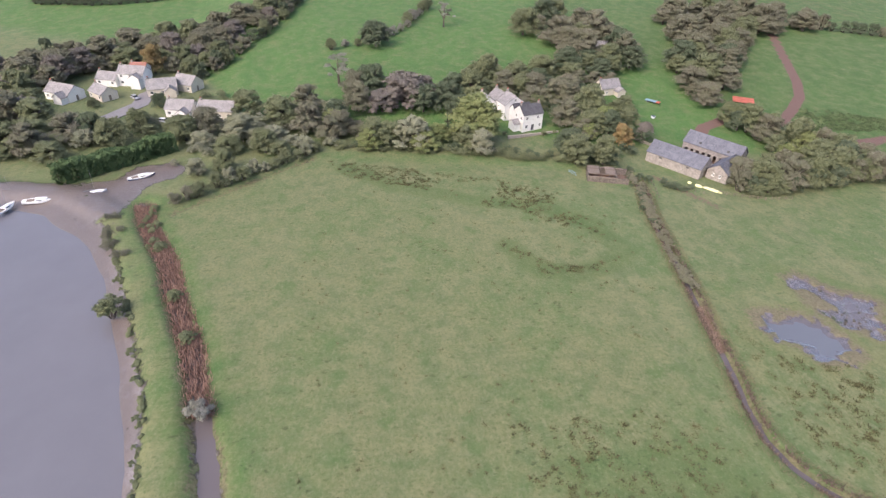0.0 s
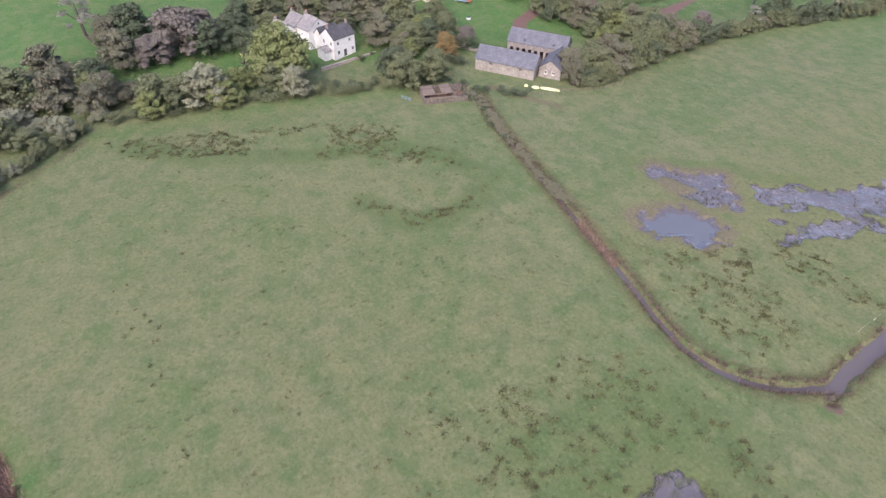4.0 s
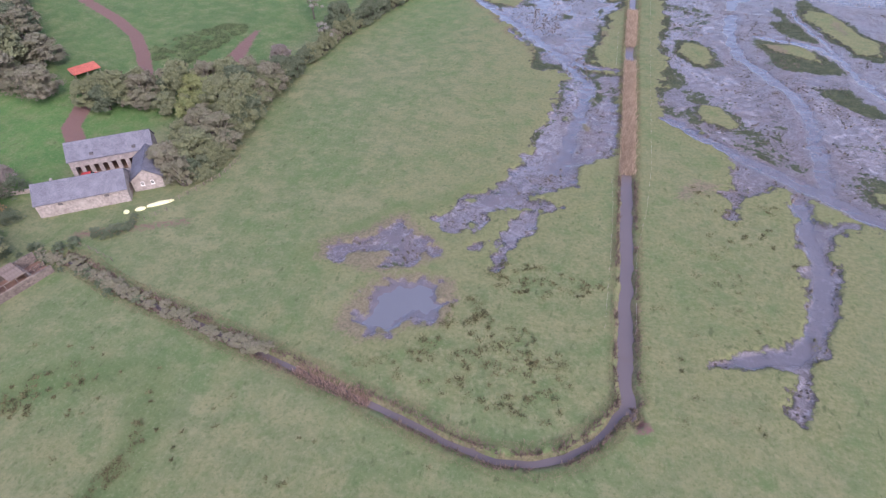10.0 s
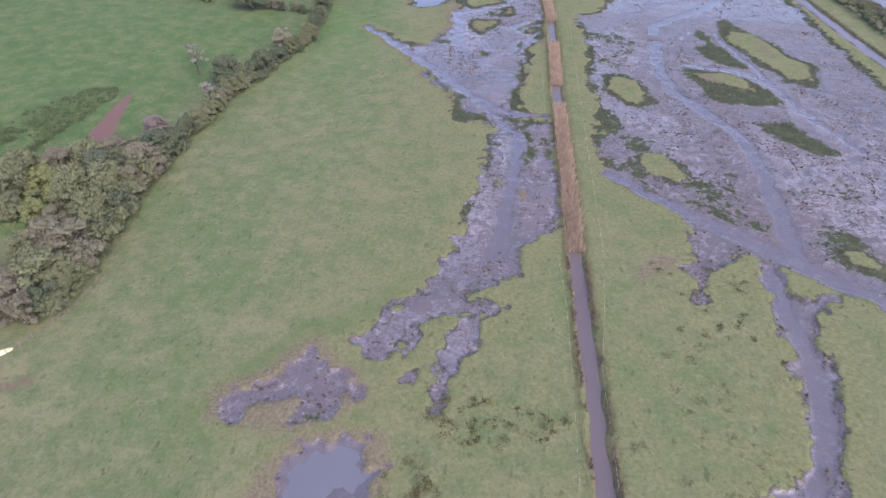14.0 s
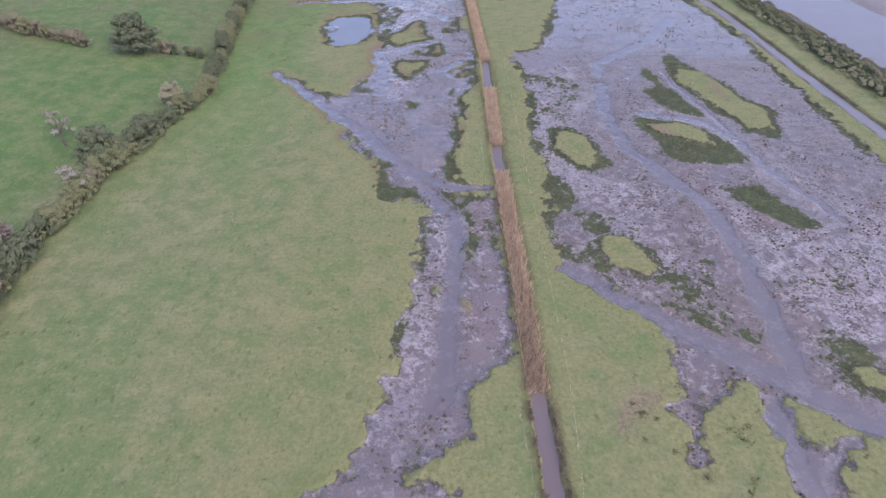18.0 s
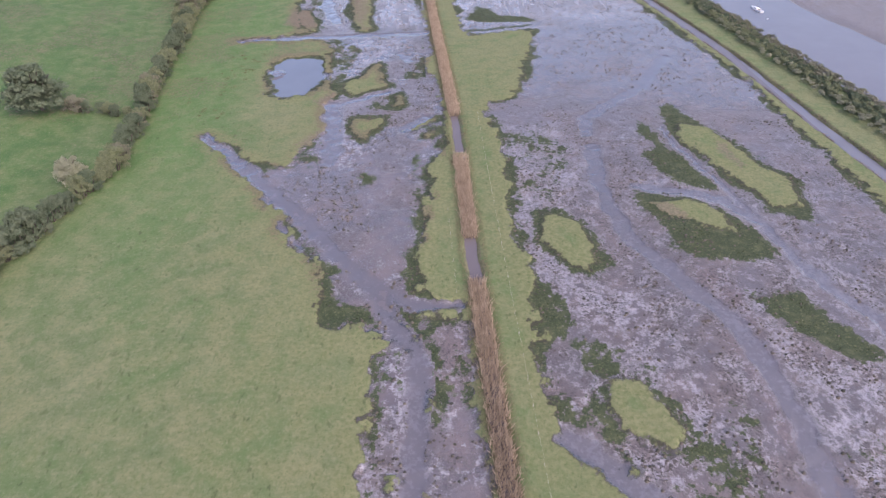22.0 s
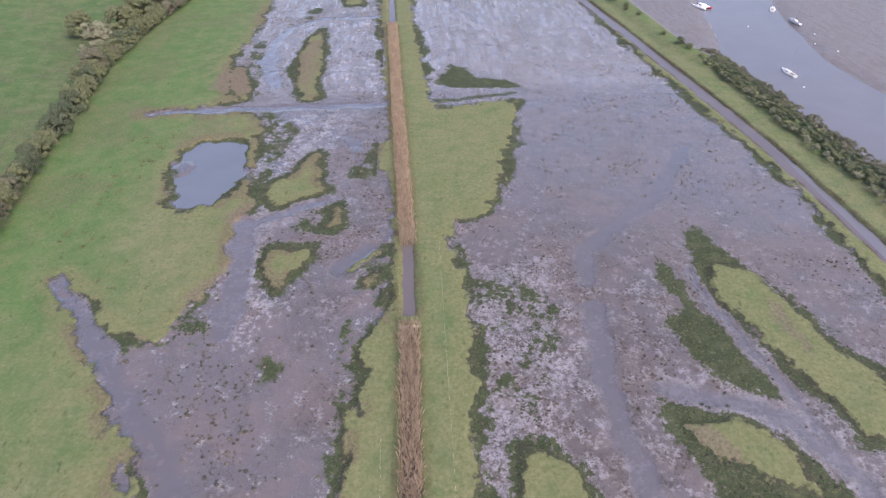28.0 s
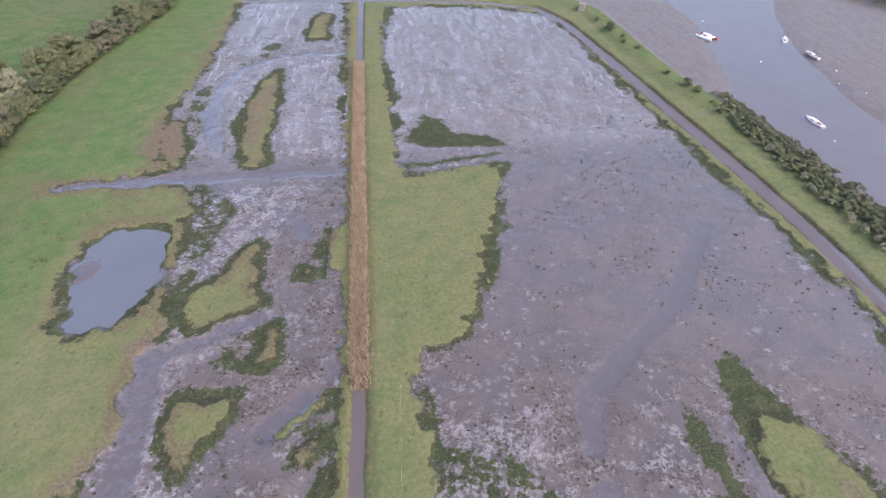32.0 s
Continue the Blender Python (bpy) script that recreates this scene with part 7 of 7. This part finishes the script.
# ---- boats ----
HULL_WHITE = plaster_material("white_gelcoat", (0.82, 0.82, 0.84), (0.70, 0.70, 0.70))
DECK = plaster_material("cream_deck", (0.72, 0.71, 0.68), (0.55, 0.54, 0.52))
HULL_BLUE = plaster_material("navy_hull_paint", (0.05, 0.07, 0.14), (0.08, 0.09, 0.13))
HULL_RED = plaster_material("red_hull_paint", (0.62, 0.06, 0.07), (0.48, 0.08, 0.08))
METAL = plaster_material("dull_aluminium_spar", (0.22, 0.22, 0.23), (0.16, 0.16, 0.165))


def hull_sections(length, beam, depth, y0=0.0, stern=0.62):
    out = []
    for k in range(11):
        s = k / 10
        w = beam / 2 * (stern + (1 - stern) * min(s / 0.45, 1) if s < 0.45 else max(1 - ((s - 0.45) / 0.55) ** 2.2, 0.03))
        keel = depth * (0.75 + 0.25 * math.sin(math.pi * min(s * 1.2, 1))) * (1 if s < 0.85 else 1 - (s - 0.85) * 3.5)
        sheer = 0.12 * (2 * s - 0.8) ** 2
        out.append([(length * (s - 0.5), y0 + w * f, g * -keel + (sheer if g == 0 else 0)) for f, g in ((-1, 0), (-0.92, 0.45), (-0.5, 0.85), (0, 1), (0.5, 0.85), (0.92, 0.45), (1, 0))])
    return out


def yacht(x, y, z, turn, length, label, group, paint=None, heel=0.0, mast=True):
    ob = thing("sailing_boat", pose(x, y, z, heel, 0, turn), label, "boat", group)
    beam = length * 0.32
    part("hull", loft(hull_sections(length, beam, length * 0.13)), paint or HULL_WHITE, ob)
    deck = [[(px * 0.97, py * 0.94, pz + 0.03) for px, py, pz in s[:1] + s[-1:]] for s in hull_sections(length, beam, 0.1)]
    bm = bmesh.new()
    rows = [[bm.verts.new(p) for p in row] for row in deck]
    lows = [[bm.verts.new((p[0], p[1], p[2] - 0.05)) for p in row] for row in deck]
    for k in range(len(rows) - 1):
        bm.faces.new((rows[k][0], rows[k][1], rows[k + 1][1], rows[k + 1][0]))
        bm.faces.new((lows[k][1], lows[k][0], lows[k + 1][0], lows[k + 1][1]))
    bmesh.ops.recalc_face_normals(bm, faces=bm.faces)
    part("deck", bm, DECK, ob)
    cab = loft([[(length * s, yy * beam * w, 0.05 + zz) for yy, zz in ((-0.5, 0), (-0.42, 0.38), (0.42, 0.38), (0.5, 0))] for s, w in ((-0.10, 0.62), (0.12, 0.6), (0.26, 0.36))])
    cabin = part("cabin", cab, HULL_WHITE, ob)
    for s in (-1, 1):
        part("cabin_window", boxed(-length * 0.05, length * 0.1, s * beam * 0.3 - 0.03, s * beam * 0.3 + 0.03, 0.15, 0.33), GLASS, cabin)
    part("cockpit", boxed(-length * 0.36, -length * 0.12, -beam * 0.22, beam * 0.22, 0.03, 0.1), TIMBER, ob, "brown open cockpit well")
    part("keel", boxed(-length * 0.12, length * 0.1, -0.08, 0.08, -length * 0.19, -length * 0.11), HULL_BLUE, ob)
    part("rudder", boxed(-length * 0.53, -length * 0.48, -0.04, 0.04, -length * 0.15, 0.25), DECK, ob)
    if mast:
        bm = bmesh.new()
        tube(bm, (length * 0.08, 0, 0.3), (length * 0.08, 0, length * 1.05), 0.045, 0.03, 6)
        spar = part("mast", bm, METAL, ob)
        bm = bmesh.new()
        tube(bm, (length * 0.07, 0, 1.1), (-length * 0.33, 0, 1.15), 0.09, 0.09, 6)
        part("boom", bm, METAL, spar)
    return ob


yacht(131.3, 143.0, -0.35, 96, 7.6, "white sailing boat with blue boot top afloat", "river boats")
yacht(160.9, 210.8, -0.35, 58, 7.2, "white sailing boat at the water's edge", "river boats", None, 6)
yacht(160.6, 192.5, 0.35, 94, 7.4, "white sailing boat dried out on mud", "river boats", None, 12)
cat = thing("catamaran", pose(131.3, 216.3, 0.0, 0, 0, 115), "red and white catamaran aground on the mud", "boat", "river boats")
for s in (-1, 1):
    part("hull", loft(hull_sections(8.2, 1.1, 0.9, s * 1.9, 0.7)), HULL_RED if s < 0 else HULL_WHITE, cat, "red hull" if s < 0 else "white hull")
part("bridge_deck", boxed(-3.2, 1.6, -1.9, 1.9, -0.05, 0.22, 0.05), HULL_WHITE, cat)
cabin = part("cabin", loft([[(px, yy * w, zz) for yy, zz in ((-1.3, 0.2), (-1.0, 0.85), (1.0, 0.85), (1.3, 0.2))] for px, w in ((-1.6, 1), (0.6, 0.95), (1.5, 0.6))]), HULL_WHITE, cat)
part("cabin_window", boxed(-0.9, 0.4, -1.25, 1.25, 0.42, 0.62), GLASS, cabin)
bm = bmesh.new()
tube(bm, (0.4, 0, 0.8), (0.4, 0, 9.2), 0.05, 0.03, 6)
part("mast", bm, METAL, cat)
for k, (x, y) in enumerate(((130.1, 131.3), (140, 190), (155, 168), (160.8, 178.3), (159, 160), (139, 236))):
    bm = bmesh.new()
    bmesh.ops.create_uvsphere(bm, u_segments=10, v_segments=6, radius=0.32)
    bz = -0.7 if k in (0, 1, 5) else -0.2
    buoy = thing("mooring_buoy", pose(x, y, bz), "small pale mooring buoy", "buoy", "mooring buoys")
    part("float", bm, HULL_WHITE, buoy)
    bm = bmesh.new()
    tube(bm, (0, 0, 0.28), (0, 0, 0.45), 0.06, 0.06, 6)
    part("eye", bm, METAL, buoy)
for x, y, turn, length, label, paint in ((-121.3, -294.2, 122, 7.0, "white sailing boat dried out on the creek mud", None), (-130.6, -283.7, 116, 7.6, "blue sailing boat dried out below the trees", HULL_BLUE), (-118.9, -307.2, 98, 8.0, "long white boat dried out on the creek mud", None), (-115.4, -314.1, 165, 7.0, "white boat dried out on the creek mud", None), (-124.8, -316.6, 98, 5.0, "small white dinghy on the creek shore", None)):
    yacht(x, y, 0.5 if length > 6 else 0.3, turn, length, label, "creek boats", paint, 8, length < 7.5)

# ---- earth bund over the ditch, fences ----
culvert = thing("culvert", pose(0.2, 33.0, -0.35), "dark culvert mouth with a pale straw-covered head", "culvert")
part("head", boxed(-2.1, 2.1, 0, 0.5, -0.6, 0.30, 0.06), PALE_TIMBER, culvert)
bm = bmesh.new()
tube(bm, (0, -0.25, -0.15), (0, 0.2, -0.15), 0.42, 0.42, 12)
part("pipe", bm, DARK_SLATE, culvert, "black drain pipe")


def wire_fence(points, gap, label, group, high=1.05, rails=(0.55, 0.98), thick=0.05, material=None, wire=0.012):
    ob = thing("fence", pose(points[0][0], points[0][1], 0), label, "fence", group)
    ox, oy = points[0]
    posts = along(points, gap)
    mesh = None
    for x, y in posts:
        if mesh is None:
            p = part("post", boxed(-thick, thick, -thick, thick, -0.4, high, 0.01), material or PALE_TIMBER, ob)
            mesh = p.data
        else:
            p = part("post", mesh, None, ob)
        p.location = (x - ox, y - oy, land(x, y))
    for z in rails:
        bm = bmesh.new()
        for (ax, ay), (bx, by) in zip(posts, posts[1:]):
            tube(bm, (ax - ox, ay - oy, land(ax, ay) + z), (bx - ox, by - oy, land(bx, by) + z), wire, wire, 4)
        part("rail", bm, material or FRAME, ob)


wire_fence([(2.8, -128), (2.6, -109), (4.6, -92.8), (5.8, -75.8), (6, -40), (6.2, 0), (6.6, 35), (7, 60)], 5.0, "thin white electric fence along the causeway", "marsh fences", 0.9, (0.8,), 0.025, None, 0.003)
wire_fence([(-2.4, -128), (-2.2, -109), (-2.4, -92.8), (-3.2, -79.8)], 5.0, "thin wire fence beside the ditch", "marsh fences", 0.9, (0.8,), 0.03, None, 0.003)
wire_fence([(-4.2, -17), (-4.4, 12)], 4.5, "thin wire fence beside the ditch", "marsh fences", 0.9, (0.8,), 0.03, None, 0.003)
wire_fence([(-99.5, -113), (-97.7, -110), (-96.1, -106.2), (-93.8, -101), (-93.4, -92)], 2.2, "wooden post and rail fence by the barn", "field fences", 1.15, (0.4, 0.75, 1.05), 0.055, TIMBER, 0.03)
wire_fence([(-104, -124), (-97, -114)], 2.5, "wooden post and rail fence by the barn", "field fences", 1.15, (0.45, 1.0), 0.05, TIMBER, 0.025)
wire_fence([(-99, -133), (-106, -131), (-112, -130)], 2.5, "wooden post and rail fence by the barn", "field fences", 1.15, (0.45, 1.0), 0.05, TIMBER, 0.025)

# ---- sluice hut on the river wall ----
hut = thing("sluice_hut", pose(91.6, 250.6, land(92, 252) + 1.0, 0, 0, 62), "small grey stone sluice hut on the river wall", "hut")
part("wall", boxed(0, 3.2, 0, 2.4, -0.6, 1.9, 0.04), STONE, hut)
part("roof", loft([[(x, -0.25, 1.9), (x, 2.65, 2.25), (x, 2.65, 2.37), (x, -0.25, 2.02)] for x in (-0.2, 3.4)]), PALE_ROOF, hut, "pale grey slab roof")
part("door", boxed(1.1, 1.95, -0.05, 0.0, -0.1, 1.6), TIMBER, hut)
